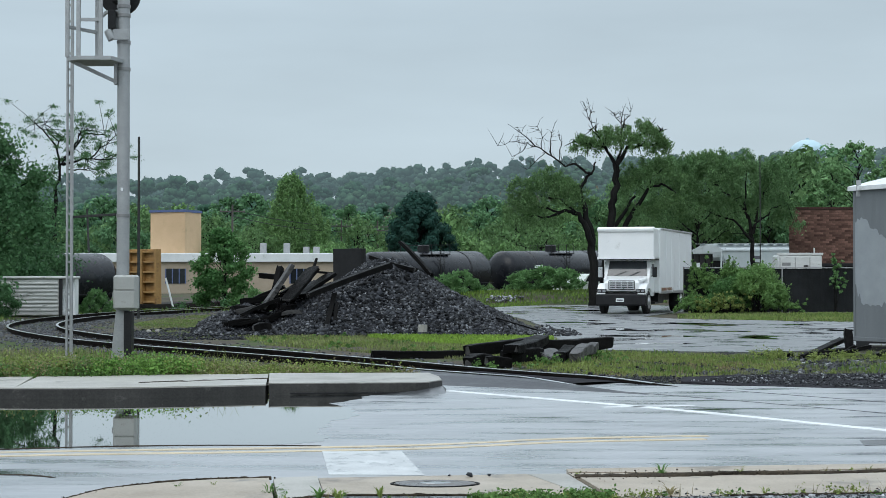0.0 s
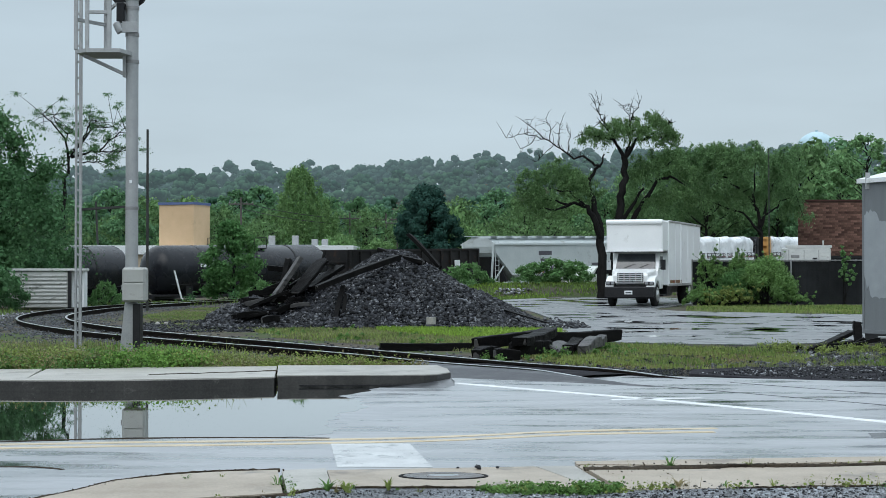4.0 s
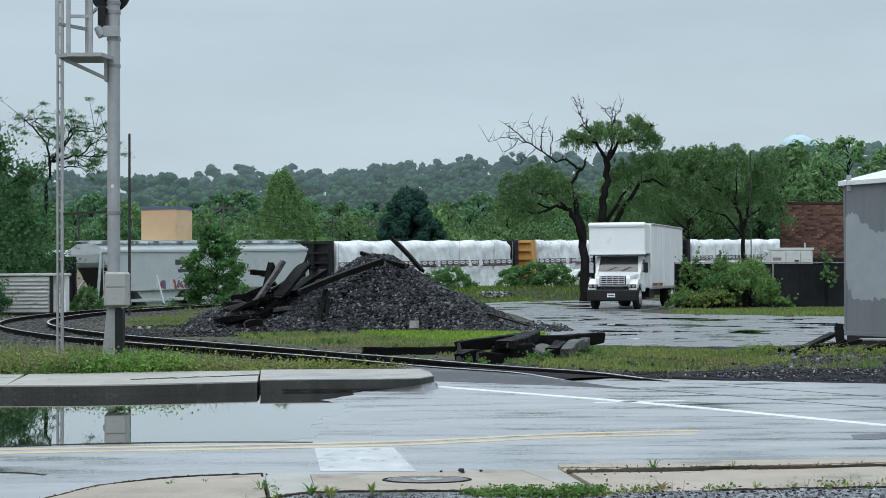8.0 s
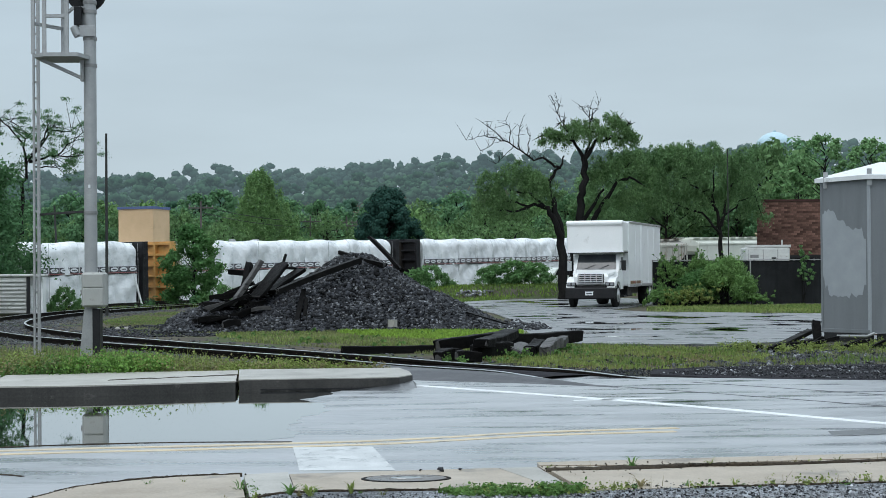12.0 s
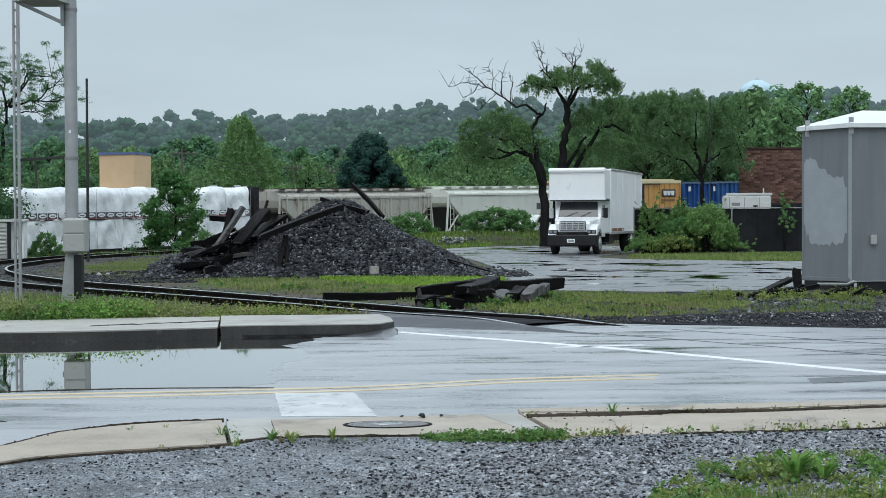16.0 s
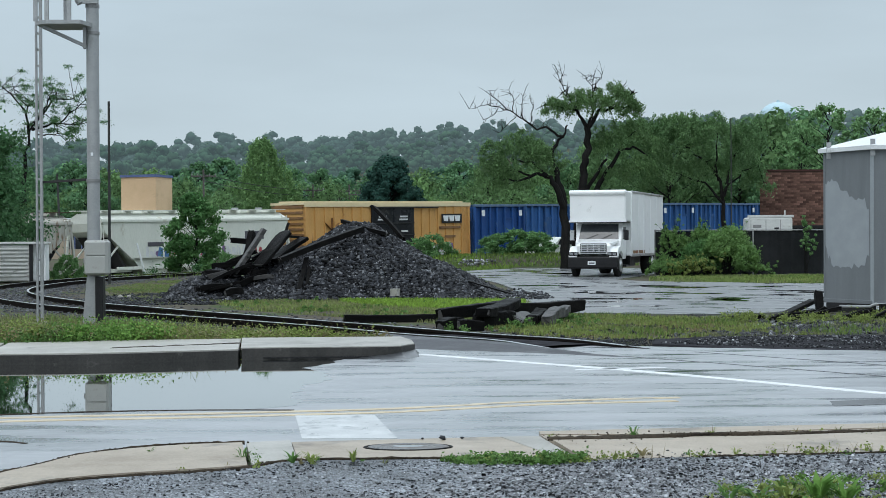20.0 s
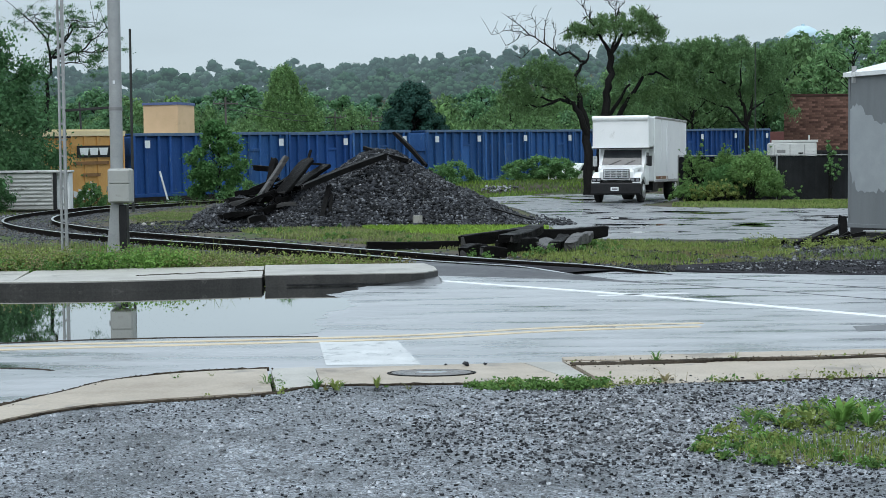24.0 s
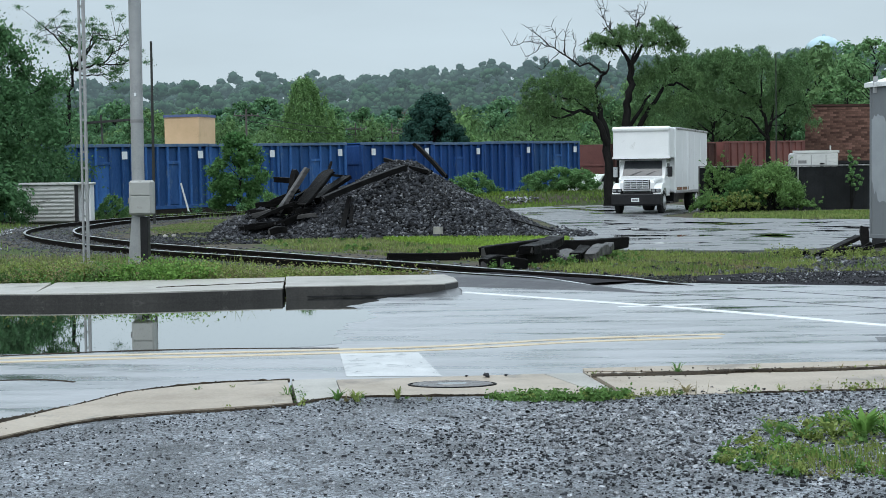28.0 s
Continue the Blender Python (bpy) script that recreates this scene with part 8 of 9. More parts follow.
def patchy(rng, x, y, keep, scale):
    g = np.sin(x * scale + 1.3) * np.sin(y * scale * 0.7 + 0.4) + 0.6 * np.sin(x * scale * 2.7 + y * scale * 1.9) + 0.4 * np.sin(y * scale * 4.1 - x * scale * 3.3)
    return g + rng.normal(size=len(x)) * 0.35 > keep


def grass(label, poly, count, height, width, mat, seed, keep=-1.0, scale=1.2, lean=0.6, name="grass", lift=0.0):
    rng = np.random.default_rng(seed)
    p = np.array(poly)
    x, y = rng.uniform(p[:, 0].min(), p[:, 0].max(), count), rng.uniform(p[:, 1].min(), p[:, 1].max(), count)
    ok = inside(poly, x, y) & patchy(rng, x, y, keep, scale)
    x, y = x[ok], y[ok]
    v, f = blades(rng, np.column_stack([x, y]), ground_z(x, y) - 0.01 + lift, height, width, lean)
    tagged(new(name, mesh_np(name, v, f, M[mat])), label, "grass", kind="stuff")


def herbs(label, poly, count, height, size, mat, seed, keep=-0.4, scale=1.0, per=14, lift=0.0):
    """Leafy weeds: little clumps of leaves at scattered places."""
    rng = np.random.default_rng(seed)
    p = np.array(poly)
    x, y = rng.uniform(p[:, 0].min(), p[:, 0].max(), count), rng.uniform(p[:, 1].min(), p[:, 1].max(), count)
    ok = inside(poly, x, y) & patchy(rng, x, y, keep, scale)
    x, y = x[ok], y[ok]
    h = height * (0.4 + 0.8 * rng.random(len(x)))
    v, f = leaves(rng, np.column_stack([x, y, ground_z(x, y) + lift + h * 0.55]), h * 0.7, len(x) * per, size, 0.0, 0.9)
    tagged(new("weeds", mesh_np("weeds", v, f, M[mat])), label, "weeds", kind="stuff")


EDGE = [(-9.5, 22.35), (-7.9, 22.62), (-5.65, 23.0), (-4.3, 23.36), (-2.6, 23.55), (-0.3, 23.55), (-0.4, 23.9), (-2.6, 24.0), (-4.4, 23.8), (-6.5, 23.5), (-9.5, 22.9)]
STRIP = [(-12, 22.0), (-7.9, 22.7), (-5.6, 23.1), (-2.5, 23.7), (-0.2, 23.7), (-0.6, 24.3), (-2.2, 26.2), (-4.6, 29.4), (-7.4, 32.6), (-10.5, 33), (-13, 30)]
grass("rank grass along the pavement", STRIP, 22000, 0.20, 0.008, "grass_dry", 61, -1.2)
grass("fresh grass along the pavement", STRIP, 18000, 0.20, 0.009, "grass", 62, -0.3, 0.8)
herbs("leafy green weeds along the pavement", [(-7.0, 22.9), (-5.6, 23.15), (-3.3, 23.6), (-3.4, 24.4), (-5.0, 25.2), (-7.4, 25.0)], 900, 0.40, 0.026, "weed_yellow", 63, 0.0, 1.9, 36)
herbs("dry leafy weeds along the pavement", [(-8.5, 22.7), (-5.6, 23.15), (-2.9, 23.62), (-3.0, 24.6), (-5.0, 25.4), (-8.6, 25.2)], 900, 0.32, 0.026, "grass_dry", 164, -0.5, 1.9, 26)
grass("tall grass along the pavement", [(-9.0, 22.6), (-5.6, 23.15), (-2.8, 23.65), (-3.0, 24.3), (-5.6, 24.4), (-9, 24.0)], 1100, 0.52, 0.006, "weed_yellow", 163, 0.2, 2.3)
herbs("leafy green weeds along the pavement", [(-3.4, 23.65), (-0.3, 23.75), (-0.6, 24.1), (-2.0, 25.2), (-3.4, 24.8)], 1000, 0.26, 0.03, "weed_yellow", 64, -0.7)
herbs("leafy green weeds along the pavement", [(-3.6, 23.65), (-0.5, 23.7), (-0.8, 24.1), (-3.4, 24.8)], 200, 0.14, 0.04, "weed", 66, 0.1)
herbs("rank weeds overhanging the pavement", EDGE, 900, 0.24, 0.022, "weed_yellow", 171, -0.9, 1.7, 32)
herbs("bright leafy weeds overhanging the pavement", [(-5.1, 23.05), (-4.2, 23.35), (-3.7, 23.5), (-3.7, 24.0), (-5.2, 23.9)], 330, 0.40, 0.026, "dock", 173, -0.5, 2.1, 46)
herbs("green leafy weeds overhanging the pavement", [(-6.6, 22.8), (-5.4, 23.0), (-4.9, 23.15), (-3.8, 23.5), (-3.8, 24.0), (-6.8, 23.9)], 620, 0.36, 0.026, "weed", 183, -0.3, 2.4, 40)
herbs("brown seed-heads among the weeds", [(-6.8, 22.8), (-5.4, 23.0), (-3.9, 23.45), (-3.9, 24.0), (-6.8, 23.9)], 240, 0.46, 0.020, "straw", 184, 0.1, 2.9, 26)
herbs("brownish seed-heads along the pavement", [(-4.3, 23.5), (-2.6, 23.6), (-0.3, 23.6), (-0.6, 24.2), (-4.2, 24.6)], 700, 0.28, 0.022, "straw", 174, -0.3, 2.6, 16)
rr = random.Random(19)
for k in range(26):   # leafy clumps along the pavement's back edge
    x = -7.1 + k * 0.255 + rr.uniform(-0.1, 0.1)
    lush = -5.2 < x < -3.7
    tall = (0.34 if lush else 0.29 if x < -5.2 else 0.16) * rr.uniform(0.75, 1.15)
    mound("leafy green weed clump beside the pavement" if lush else "yellowish weed clump beside the pavement", x, float(np.interp(x, (-7.9, -5.65, -4.3, -2.6), (22.75, 23.15, 23.5, 23.72))) + rr.uniform(0.0, 0.3), rr.uniform(0.2, 0.36), 0.2, tall, 900, 0.024,
          rr.choice(("weed", "dock", "weed") if lush else ("weed_yellow", "weed", "grass_dry") if x < -5.2 else ("grass_dry", "straw", "weed_yellow")), 300 + k, 18, 0, "weed_clump")
LAWN = [(-4.2, 37.4), (-0.4, 31.6), (1.6, 28.8), (2.6, 33.0), (3.0, 41.5), (0.0, 42.6), (-3.6, 42.3), (-5.4, 42.0)]
grass("green grass before the heap", LAWN, 20000, 0.08, 0.012, "grass", 65, 0.3, 1.6)
grass("lush bright grass before the heap", [(-1.9, 40.4), (-0.9, 38.2), (1.2, 35.5), (2.6, 37.5), (2.9, 41.2), (0.6, 42.2), (-2.0, 42.0)], 26000, 0.12, 0.013, "grass_lush", 165, -0.75, 1.3)
grass("dry grass before the heap", LAWN, 36000, 0.085, 0.010, "grass_dry", 66, -0.5, 1.3)
grass("yellow-green grass before the heap", LAWN, 22000, 0.09, 0.010, "weed_yellow", 182, -0.1, 1.1)
herbs("low leafy weeds before the heap", LAWN, 300, 0.10, 0.06, "weed", 166, 0.2, 1.4)
VERGE = [(1.2, 28.6), (2.4, 26.4), (5.6, 25.9), (8.6, 27.5), (9.4, 31.2), (6.0, 32.6), (3.2, 33.8), (2.6, 31.5)]
MEADOW = [(1.2, 28.6), (2.4, 26.4), (4.2, 26.1), (5.6, 27.3), (6.6, 29.0), (6.4, 31.6), (4.6, 33.0), (3.2, 33.8), (2.6, 31.5)]
grass("thin weedy grass on the verge", VERGE, 30000, 0.10, 0.006, "grass_dry", 67, 0.8, 1.1)
grass("yellow-green grass on the verge", MEADOW, 44000, 0.085, 0.007, "weed_yellow", 68, 0.1, 1.5)
grass("straw-coloured grass on the verge", MEADOW, 20000, 0.07, 0.007, "straw", 169, 0.1, 1.3)
grass("scattered green tufts on the verge", VERGE, 30000, 0.13, 0.007, "grass", 177, 0.9, 1.7)
herbs("low yellow weeds on the verge", VERGE, 900, 0.08, 0.022, "weed_yellow", 167, 0.5, 1.3, 22)
herbs("low weeds round the ties", [(0.2, 27.8), (1.0, 27.4), (3.4, 29.0), (3.6, 31.4), (2.6, 31.5), (1.2, 28.6)], 260, 0.16, 0.035, "weed", 69, -0.3, 2.0, 18)
herbs("low weeds beside the shed", [(6.0, 29.4), (9.4, 29.4), (9.6, 31.6), (6.0, 31.6)], 300, 0.20, 0.026, "weed_yellow", 170, 0.1, 1.6, 22)
INNER = [(-8.0, 43.0), (-6.6, 40.6), (-5.2, 43.5), (-6.2, 52), (-7.5, 66), (-10.4, 66), (-10.6, 54)]
grass("low grass inside the curve of the track", INNER, 20000, 0.050, 0.016, "grass", 70, -0.2, 0.7)
grass("dry low grass inside the curve of the track", INNER, 20000, 0.050, 0.016, "grass_dry", 75, -0.5, 0.9)
BACK = [(1.0, 66), (2.6, 80), (6.0, 88.0), (12.5, 88.0), (13, 97), (-2, 97), (-4, 80), (-3, 68)]
grass("grass behind the yard", BACK, 34000, 0.20, 0.022, "grass", 71, -1.2, 0.5)
grass("bright grass behind the yard", BACK, 20000, 0.22, 0.022, "grass_lush", 181, 0.2, 0.5)
BERM = [(8.8, 59.3), (12.6, 56.2), (15.6, 54.5), (22, 54.5), (22, 67.5), (11, 67.6), (9.4, 63.5)]
grass("mown grass bank before the fence", BERM, 16000, 0.14, 0.020, "grass", 72, -0.1, 1.1)
grass("dry grass bank before the fence", BERM, 20000, 0.10, 0.018, "grass_dry", 172, -0.6, 0.8)
grass("bright grass bank before the fence", BERM, 22000, 0.13, 0.016, "weed_yellow", 180, -0.4, 0.7)
LEFT = [(-13, 34), (-10, 36), (-13.5, 46), (-15.5, 55), (-15.2, 60), (-26, 58), (-22, 36)]
grass("rough grass beside the curve", LEFT, 12000, 0.2, 0.014, "grass", 73, 0.3, 0.6)
MIDLAND = [(-14, 68), (-4, 70), (0, 90), (-6, 98), (-24, 84), (-22, 70)]
grass("rough grass along the main line", MIDLAND, 26000, 0.22, 0.022, "grass", 74, -0.2, 0.4)
herbs("dark brambles along the main line", [(-17, 76), (-5, 74), (-2, 88), (-6, 96), (-20, 86)], 420, 0.75, 0.075, "leaf_left", 176, 0.1, 0.5, 46)

# near side
SHOULDER = [(-14, -9.0), (14, -9.0), (14, 12.9), (6.4, 11.85), (3.6, 11.44), (2.04, 11.24), (1.1, 11.2), (-0.86, 11.2), (-1.2, 10.88), (-1.5, 10.72), (-2.1, 10.47), (-2.5, 10.13), (-3.0, 9.1), (-3.6, 7.4), (-5, 5), (-14, 1)]
sheet("gravel_shoulder", SHOULDER, 0.045, M["gravel"], "wet dark gravel shoulder with puddled fines", "gravel")


def scatter(label, poly, count, lo, hi, mat, seed, keep, scale, z=None, name="gravel", blur=0.0, power=3.5):
    rng = np.random.default_rng(seed)
    p = np.array(poly)
    x, y = rng.uniform(p[:, 0].min(), p[:, 0].max(), count), rng.uniform(p[:, 1].min(), p[:, 1].max(), count)
    ok = inside(poly, x, y) & patchy(rng, x, y, keep, scale)
    x, y = x[ok], y[ok]
    x, y = x + rng.normal(size=len(x)) * blur, y + rng.normal(size=len(x)) * blur * 0.8
    zz = ground_z(x, y) if z is None else np.full(len(x), z)
    s = lo + (hi - lo) * rng.random(len(x)) ** power
    v, f = stones(rng, np.column_stack([x, y, zz + s * 0.15]), s) if z != 0.045 else chips(rng, np.column_stack([x, y, zz]), s)
    tagged(new(name, mesh_np(name, v, f, M[mat])), label, "gravel", kind="stuff")


NEAR = [(-4.0, 6.2), (5.2, 6.2), (5.2, 11.6), (1.2, 11.12), (-0.8, 11.1), (-1.3, 10.75), (-2.5, 10.0), (-3.4, 7.6)]
scatter("crushed grey gravel on the shoulder", NEAR, 28000, 0.008, 0.032, "stone", 81, -1.0, 1.5, 0.045)
scatter("coarse crushed gravel on the shoulder", [(-0.4, 9.3), (0.4, 8.7), (2.0, 8.0), (5.2, 7.2), (5.2, 11.3), (1.2, 10.85), (0.4, 10.6), (0.0, 10.0)], 27000, 0.010, 0.038, "stone", 86, -0.7, 1.7, 0.045, blur=0.28, power=3.0)
scatter("scattered dark gravel on the shoulder", NEAR, 24000, 0.006, 0.024, "coal", 82, -0.5, 2.3, 0.045, blur=0.1)
scatter("dark wet gravel on the shoulder", [(-0.4, 8.4), (2.0, 7.0), (5.2, 6.4), (5.2, 11.6), (1.2, 11.12), (0.2, 10.6)], 20000, 0.010, 0.034, "coal", 87, -0.9, 1.3, 0.045, blur=0.3, power=3.0)
scatter("dark wet grit below the pavement", [(-3.0, 8.7), (-2.3, 9.95), (-1.3, 10.65), (-0.86, 11.12), (1.1, 11.14), (1.9, 11.15), (1.6, 10.8), (0.6, 10.75), (-0.6, 10.7), (-1.2, 10.35), (-2.2, 9.6), (-2.8, 8.5)], 11000, 0.006, 0.022, "coal", 187, -0.8, 1.9, 0.045, blur=0.05, power=3.0)
scatter("gravel beside the crossing", [(3.6, 23.6), (9.0, 24.2), (12, 26), (11, 31), (7.5, 31.5), (4.4, 27.2)], 11000, 0.03, 0.10, "ballast", 83, -0.5, 1.6)
scatter("dark gravel beside the crossing", VERGE, 6000, 0.03, 0.10, "coal", 88, -0.9, 1.6)
scatter("pale broken stones beside the crossing", [(5.0, 26.2), (9.2, 26.6), (9.6, 30.6), (6.6, 30.8), (5.6, 28.6)], 1300, 0.03, 0.12, "ballast", 178, 0.3, 1.4)
scatter("pale broken stones beside the crossing", [(5.6, 26.4), (9.2, 26.8), (9.6, 30.0), (6.6, 30.2)], 900, 0.03, 0.12, "stone", 179, 0.4, 1.4)
scatter("dark fines along the street's edge", [(3.7, 24.1), (5.2, 22.9), (7.2, 22.3), (12, 23.0), (12, 25.9), (5.0, 25.5)], 9000, 0.015, 0.05, "coal", 89, -1.2, 1.6, 0.008)
scatter("ragged dark grit at the crossing's corner", [(2.7, 23.3), (3.5, 22.95), (4.4, 23.2), (4.6, 26.0), (3.4, 26.4), (2.5, 25.4)], 5000, 0.015, 0.06, "coal", 188, -0.6, 2.2, None, blur=0.2)
scatter("grey fines along the street's edge", [(3.7, 24.1), (5.2, 22.9), (7.2, 22.3), (12, 23.0), (12, 25.9), (5.0, 25.5)], 3000, 0.015, 0.05, "stone", 90, -0.4, 1.6, 0.008)
scatter("gravel spilled round the heap", [(-9, 40), (-5, 40.5), (-4.6, 45), (-6.5, 50), (-9, 48)], 5000, 0.05, 0.14, "coal", 84, -0.6, 1.2)
scatter("gravel beside the curve", [(-16, 40), (-11, 38), (-14, 48), (-15.2, 58), (-19, 56)], 6000, 0.05, 0.12, "stone", 85, -0.8, 1.0)
PATCH = [(1.38, 8.5), (1.58, 8.9), (1.60, 9.3), (1.95, 9.8), (2.45, 10.05), (3.1, 10.2), (3.4, 8.1), (2.4, 7.95), (1.84, 7.98), (1.5, 8.2)]
herbs("low leafy weeds in the gravel", PATCH, 260, 0.10, 0.018, "weed", 91, 0.2, 3.6, 34, 0.08)
herbs("yellow-green weeds in the gravel", PATCH, 620, 0.09, 0.014, "weed_yellow", 94, 0.0, 4.4, 40, 0.08)
herbs("bright leafy weeds in the gravel", PATCH, 260, 0.10, 0.016, "dock", 194, 0.1, 2.7, 34, 0.08)
herbs("straw and seed-heads in the weeds", [(1.6, 8.0), (3.3, 7.9), (3.3, 8.6), (1.7, 8.55)], 420, 0.07, 0.010, "straw", 175, -0.2, 3.3, 26, 0.07)
herbs("yellow moss-like weeds at the front", [(1.5, 8.05), (3.3, 7.9), (3.3, 8.5), (1.6, 8.5)], 300, 0.06, 0.012, "weed_yellow", 195, -0.1, 4.0, 34, 0.06)
grass("yellowing grass in the gravel", [(1.6, 8.2), (3.2, 8.0), (3.2, 8.7), (1.7, 8.8)], 2600, 0.10, 0.003, "weed_yellow", 92, -0.7, 2.0, lift=0.10)
herbs("broad low leaves at the weeds' edge", [(1.35, 8.4), (1.75, 8.35), (1.85, 8.85), (1.5, 8.95)], 80, 0.06, 0.030, "weed", 178, -0.9, 2.0, 12, 0.08)
herbs("creeping weeds by the apron", [(0.18, 11.1), (0.3, 10.92), (0.6, 10.84), (0.95, 10.86), (1.15, 11.0), (1.2, 11.25), (0.8, 11.30), (0.4, 11.28)], 420, 0.08, 0.017, "weed", 93, -0.9, 5.0, 26, 0.08)
herbs("yellowish creeping weeds by the apron", [(0.3, 11.05), (0.9, 10.9), (1.4, 11.05), (1.3, 11.3), (0.4, 11.28)], 160, 0.07, 0.014, "weed_yellow", 193, -0.2, 4.0, 22, 0.08)
herbs("ragged weeds below the long pavement", [(1.3, 11.1), (2.1, 11.2), (3.7, 11.38), (5.5, 11.65), (5.5, 11.78), (3.6, 11.5), (2.0, 11.3), (1.3, 11.26)], 520, 0.10, 0.014, "weed_yellow", 196, -0.1, 3.1, 18, 0.08)
grass("dry stalks below the long pavement", [(1.3, 11.1), (2.1, 11.2), (3.7, 11.38), (5.5, 11.65), (5.5, 11.78), (3.6, 11.5), (2.0, 11.3), (1.3, 11.26)], 900, 0.14, 0.0025, "straw", 197, 0.3, 4.2, lift=0.08)
grass("dry stalks in the kerb joint", [(1.0, 12.3), (4.0, 12.7), (8.0, 13.5), (8.0, 13.75), (4.0, 12.95), (1.0, 12.55)], 900, 0.12, 0.0025, "straw", 198, 0.9, 4.6, lift=0.07)


def rosette(x, y, z, size, count, mat, label, seed, upright=0.6, reach=1.0):
    """A weed with long leaves spreading from one root; each leaf is a part."""
    rr = random.Random(seed)
    root = thing("weed", label, "weed", pose(x, y, z))
    for k in range(count):
        a = k * 2.39996 + rr.uniform(-0.3, 0.3)
        up = upright * rr.uniform(0.4, 1.3)
        n = size * rr.uniform(0.7, 1.15)
        w = n * rr.uniform(0.07, 0.115)
        d, s = Vector((math.cos(a), math.sin(a), 0)), Vector((-math.sin(a), math.cos(a), 0))
        mid = d * n * 0.45 * reach + Vector((0, 0, n * up * 0.6))
        tip = d * n * 0.95 * reach + Vector((0, 0, n * up * (1.15 - 0.4 * reach)))
        q = d * n * 0.08
        part("leaf", Shape().add([tuple(q - s * w * 0.25), tuple(q + s * w * 0.25), tuple(mid + s * w), tuple(tip), tuple(mid - s * w), tuple(mid - Vector((0, 0, w * 0.3)))],
                                 [(0, 1, 5), (1, 2, 5), (2, 3, 5), (3, 4, 5), (4, 0, 5)]), M[mat], root)


rosette(2.36, 9.25, 0.05, 0.20, 30, "dock", "bright leafy dock weed in the gravel", 1, 0.85, 0.75)
rosette(2.52, 9.22, 0.05, 0.19, 24, "dock", "bright leafy dock weed in the gravel", 2, 0.8, 0.8)
rosette(2.20, 9.32, 0.05, 0.16, 18, "weed_yellow", "yellowing dock weed in the gravel", 3, 0.7, 1.0)
rosette(2.02, 9.30, 0.05, 0.17, 18, "weed", "broad green dock weed in the gravel", 4, 0.6, 1.0)
rosette(1.86, 9.36, 0.05, 0.15, 14, "weed", "broad green dock weed in the gravel", 5, 0.7, 0.9)
rosette(-0.86, 11.02, 0.05, 0.10, 20, "weed", "leafy weed at the pavement's edge", 6, 0.8, 0.8)
rosette(-0.74, 11.04, 0.05, 0.09, 18, "weed_yellow", "leafy weed at the pavement's edge", 7, 0.9, 0.8)
rosette(-0.44, 11.06, 0.05, 0.09, 14, "weed_yellow", "leafy weed at the pavement's edge", 8, 1.1, 0.6)
herbs("weeds in the slab joint", [(-1.34, 12.1), (-1.26, 12.15), (-1.08, 11.2), (-1.16, 11.12)], 130, 0.07, 0.014, "weed", 51, -0.2, 5.0, 12, 0.06)
herbs("dry weeds along the kerb", [(-2.1, 11.72), (-1.3, 12.02), (-1.3, 12.14), (-2.1, 11.88)], 170, 0.05, 0.012, "grass_dry", 52, -0.1, 5.0, 14, 0.06)
herbs("weeds below the curved pavement", [(-1.9, 10.4), (-1.1, 10.8), (-0.86, 11.08), (-0.9, 11.2), (-1.2, 10.95), (-1.9, 10.55)], 240, 0.07, 0.014, "weed_yellow", 53, 0.0, 4.0, 16, 0.07)
for k, (x, y, s) in enumerate(((-1.24, 11.62, 0.13), (-0.72, 11.3, 0.14), (-0.80, 11.32, 0.10), (-0.22, 11.33, 0.08), (-1.95, 11.95, 0.09), (-1.7, 12.05, 0.08), (1.62, 11.62, 0.16), (1.42, 11.6, 0.08), (1.95, 11.64, 0.08), (2.3, 11.66, 0.10),
                               (2.9, 11.74, 0.08), (3.3, 11.8, 0.09), (1.72, 12.78, 0.13), (2.35, 12.86, 0.10), (3.05, 12.94, 0.07), (3.4, 12.97, 0.09), (4.4, 13.06, 0.10), (1.05, 12.7, 0.07), (-1.3, 11.2, 0.07))):
    rosette(x, y - 0.32, 0.03, s * 0.6, 12, ("weed", "weed_yellow", "straw", "grass_dry")[k % 4], "small weed growing in the kerb joint", 10 + k, 1.3)

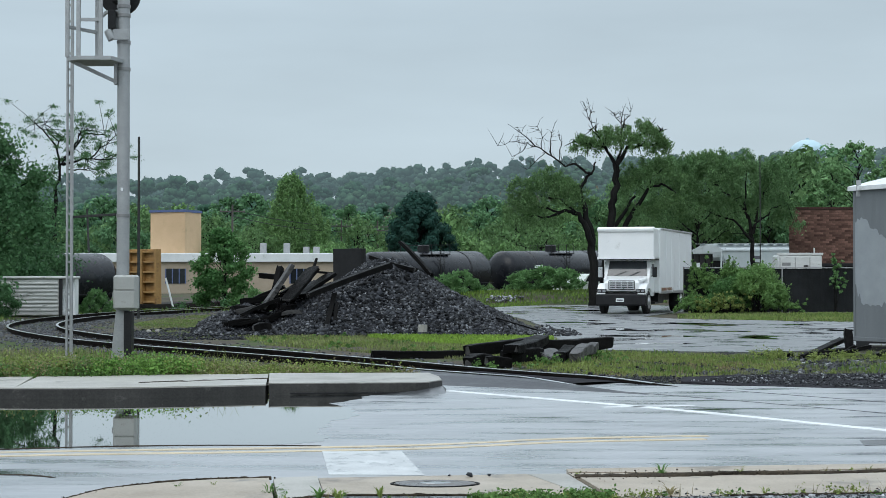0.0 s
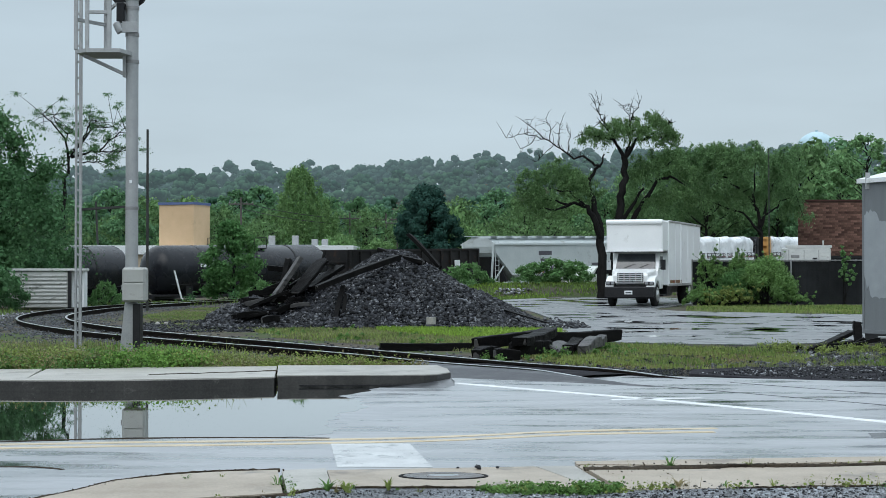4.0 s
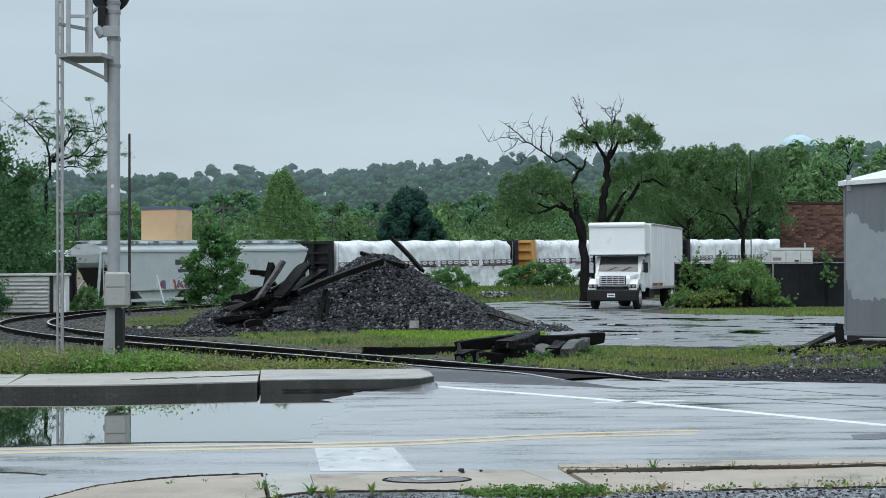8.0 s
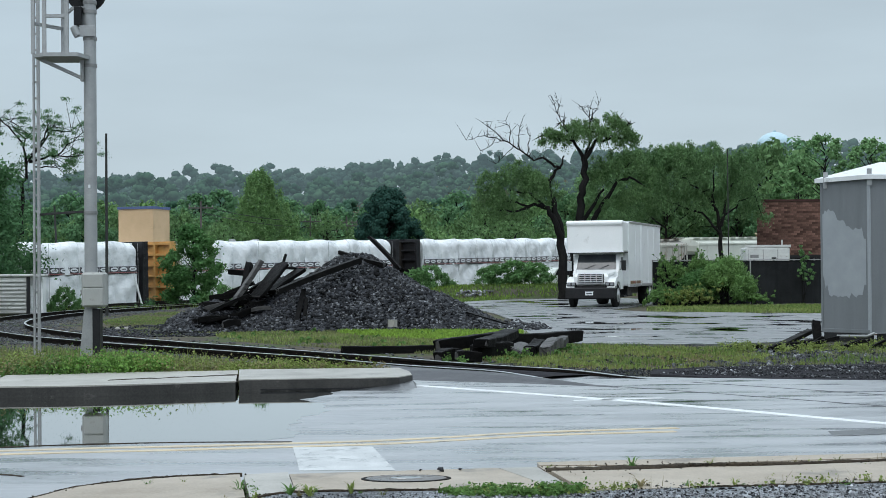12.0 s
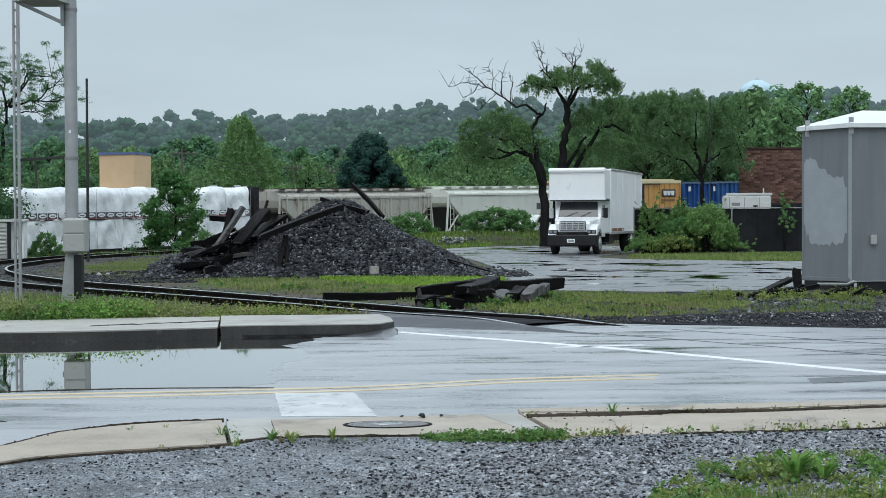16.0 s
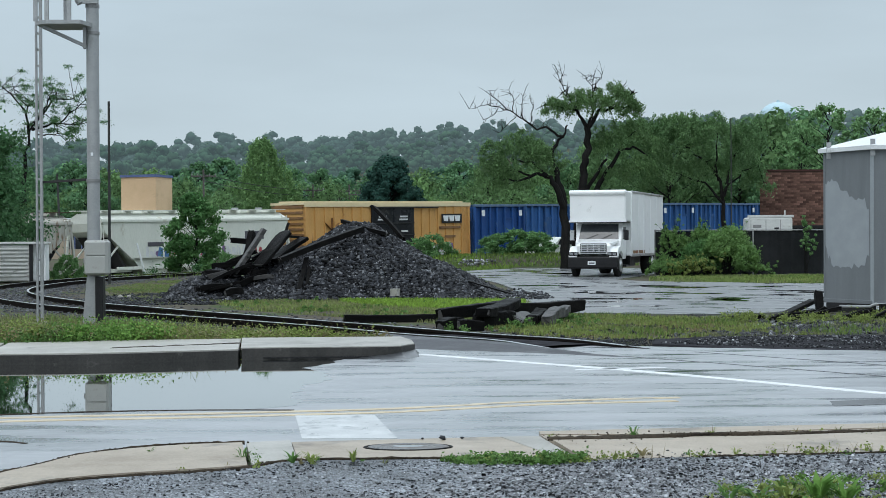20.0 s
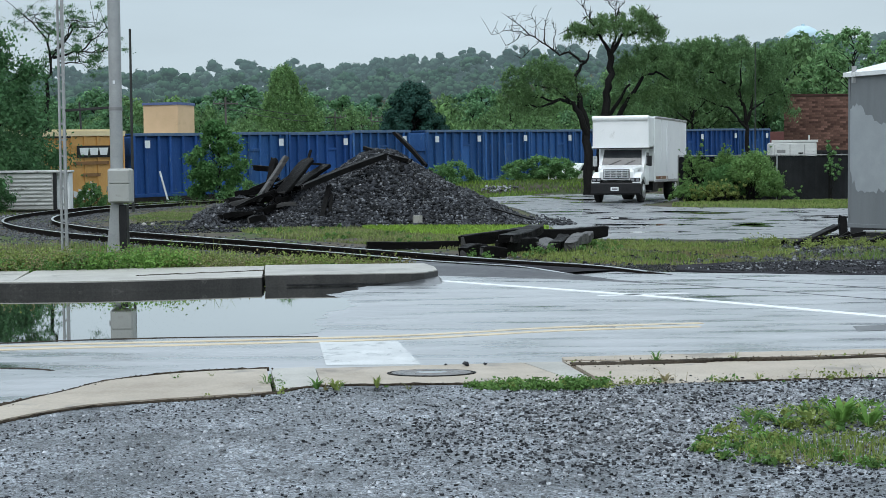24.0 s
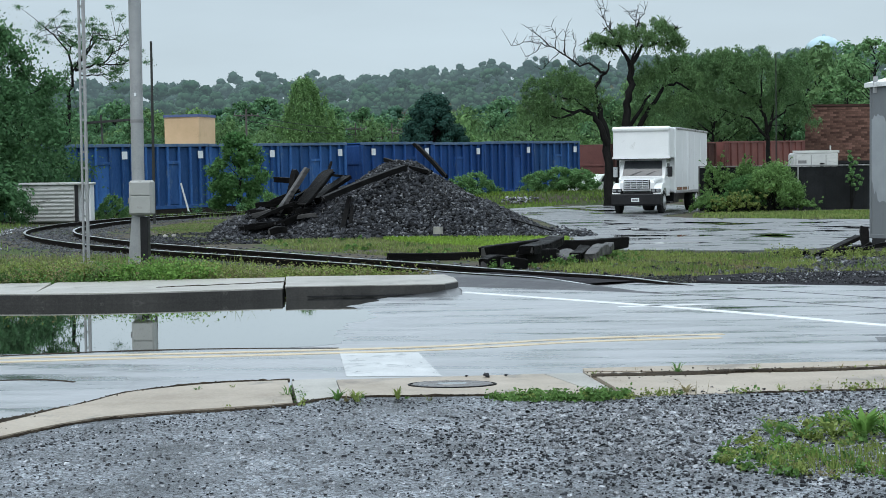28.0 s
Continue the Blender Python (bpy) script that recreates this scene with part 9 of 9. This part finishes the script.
# grime along the pavement's edge, with its shadow line painted in on the gravel side
def edge_dirt(pts, w, z, label, seed, least=0.02):
    """Dirt and rotten leaf gathered along a line in broken, ragged patches, with crumbs on it."""
    rng = np.random.default_rng(seed)
    line = curve_points(pts, 0.04)
    here = np.sin(np.arange(len(line)) * 0.045 + seed) + 0.7 * np.sin(np.arange(len(line)) * 0.13)
    wide = w * np.clip(0.34 + 0.42 * here, least, 1.1) * (0.6 + 0.8 * rng.random(len(line)))
    lean = w * 0.25 * np.sin(np.arange(len(line)) * 0.09 + 2 * seed)
    t = np.gradient(line, axis=0)
    t /= np.linalg.norm(t, axis=1)[:, None]
    side = np.stack([t[:, 1], -t[:, 0]], 1)
    rows = [np.column_stack([line + side * (lean + wide * k)[:, None], np.full(len(line), z + h) + rng.normal(size=len(line)) * 0.002]) for k, h in ((-0.5, -0.02), (-0.36, 0.004), (0.0, 0.012), (0.36, 0.004), (0.5, -0.02))]
    v = np.stack(rows, 1).reshape(-1, 3)
    k = (np.arange(len(line) - 1)[:, None] * 5 + np.arange(4)).reshape(-1, 1)
    k = k[np.repeat((here[:-1] > -0.75) | (least > 0.1), 4)]
    tagged(new("dirt_edge", mesh_np("dirt_edge", v, k + np.array((0, 1, 6, 5)), M["dirt"])), label, "dirt", kind="stuff")
    n = len(line) * 7
    i = rng.integers(0, len(line), n)
    i = i[(here[i] > -0.75) | (rng.random(n) < 0.12)]
    n = len(i)
    xy = line[i] + side[i] * (lean[i] + rng.normal(size=n) * (wide[i] * 0.5 + 0.006))[:, None] + t[i] * rng.uniform(-0.03, 0.03, n)[:, None]
    v, f = stones(rng, np.column_stack([xy, np.full(n, z + 0.004)]), 0.006 + 0.018 * rng.random(n) ** 2)
    tagged(new("dirt_edge", mesh_np("dirt_edge", v, f, M["dirt"])), label + ", loose crumbs", "dirt", kind="stuff")


# on the gravel side the dark ribbon also paints the slab's thin shadow
edge_dirt([(-3.0, 9.05), (-2.48, 10.08), (-2.08, 10.42), (-1.48, 10.67), (-1.14, 10.86), (-0.84, 11.17), (0.2, 11.24), (1.1, 11.16), (2.04, 11.2), (3.6, 11.4), (6.4, 11.8)], 0.055, 0.046, "dark dirt and painted shadow line along the pavement's edge", 5, 0.0)
edge_dirt([(-4.3, 7.7), (-3.25, 9.53), (-2.70, 10.90), (-2.46, 11.52), (-1.91, 11.97), (-1.31, 12.13)], 0.17, 0.054, "dirt and rotten leaves along the kerb", 6, 0.2)
edge_dirt([(1.03, 12.40), (2.0, 12.44), (4.05, 12.80), (12, 14.45)], 0.24, 0.046, "dirt-filled joint along the kerb", 7, 0.42)
herbs("small weeds along the pavement's edge", [(-1.6, 10.55), (-0.8, 11.0), (1.1, 11.05), (3.6, 11.3), (5.5, 11.6), (5.5, 11.72), (3.6, 11.46), (1.1, 11.24), (-0.8, 11.26), (-1.6, 10.75)], 420, 0.06, 0.018, "weed", 95, -0.1, 2.3, 14, 0.08)
herbs("small weeds in the kerb joint", [(1.0, 12.3), (4.0, 12.7), (8.0, 13.5), (8.0, 13.75), (4.0, 12.95), (1.0, 12.55)], 260, 0.05, 0.018, "weed_yellow", 96, 0.3, 2.3, 12, 0.07)

# loose stones on the pavement by the manhole
rng = np.random.default_rng(33)
for x, y, size in ((-8.45, 45.4, 0.20), (-8.22, 45.5, 0.24)):
    v, f = stones(rng, np.array([(0.0, 0.0, 0.0)]), size)
    ob = tagged(new("stone", mesh_np("stone", v, f, M["concrete_pale"])), "pale stone lying on the dark ballast", "stone")
    ob.location = (x, y, float(ground_z(x, y)) + size * 0.25)
for x, y, s in ((0.21, 12.40, 0.07), (0.36, 12.46, 0.035), (0.05, 12.44, 0.025)):
    v, f = stones(rng, np.array([(0.0, 0.0, 0.0)]), s)
    ob = tagged(new("stone", mesh_np("stone", v, f, M["coal"])), "small dark stone lying on the pavement", "stone")
    ob.location = (x, y, 0.03 + s * 0.25)


# ---- what moves ----
def motions():
    for root, q in TRAIN:
        walk(root, [(t, train_pose(q, t)) for t in (0, 7, 14, 21, 28)])
    walk(bird, [(t, pose(-4.46 + 12.9 * (t - 10.5), 38, 6.15 + 0.12 * math.sin(2.2 * (t - 10.2)), 0, 4 * math.sin(3 * t), 0)) for t in np.arange(0, 28.01, 1.0)])
    for wing, side in zip(wings, (-1, 1)):
        walk(wing, [(t, pose(0, 0.03 * side, 0.02, side * (12 + 34 * math.sin(2 * math.pi * 2.2 * t)), 0, 0)) for t in np.arange(0, 28.001, 0.1)])


motions()
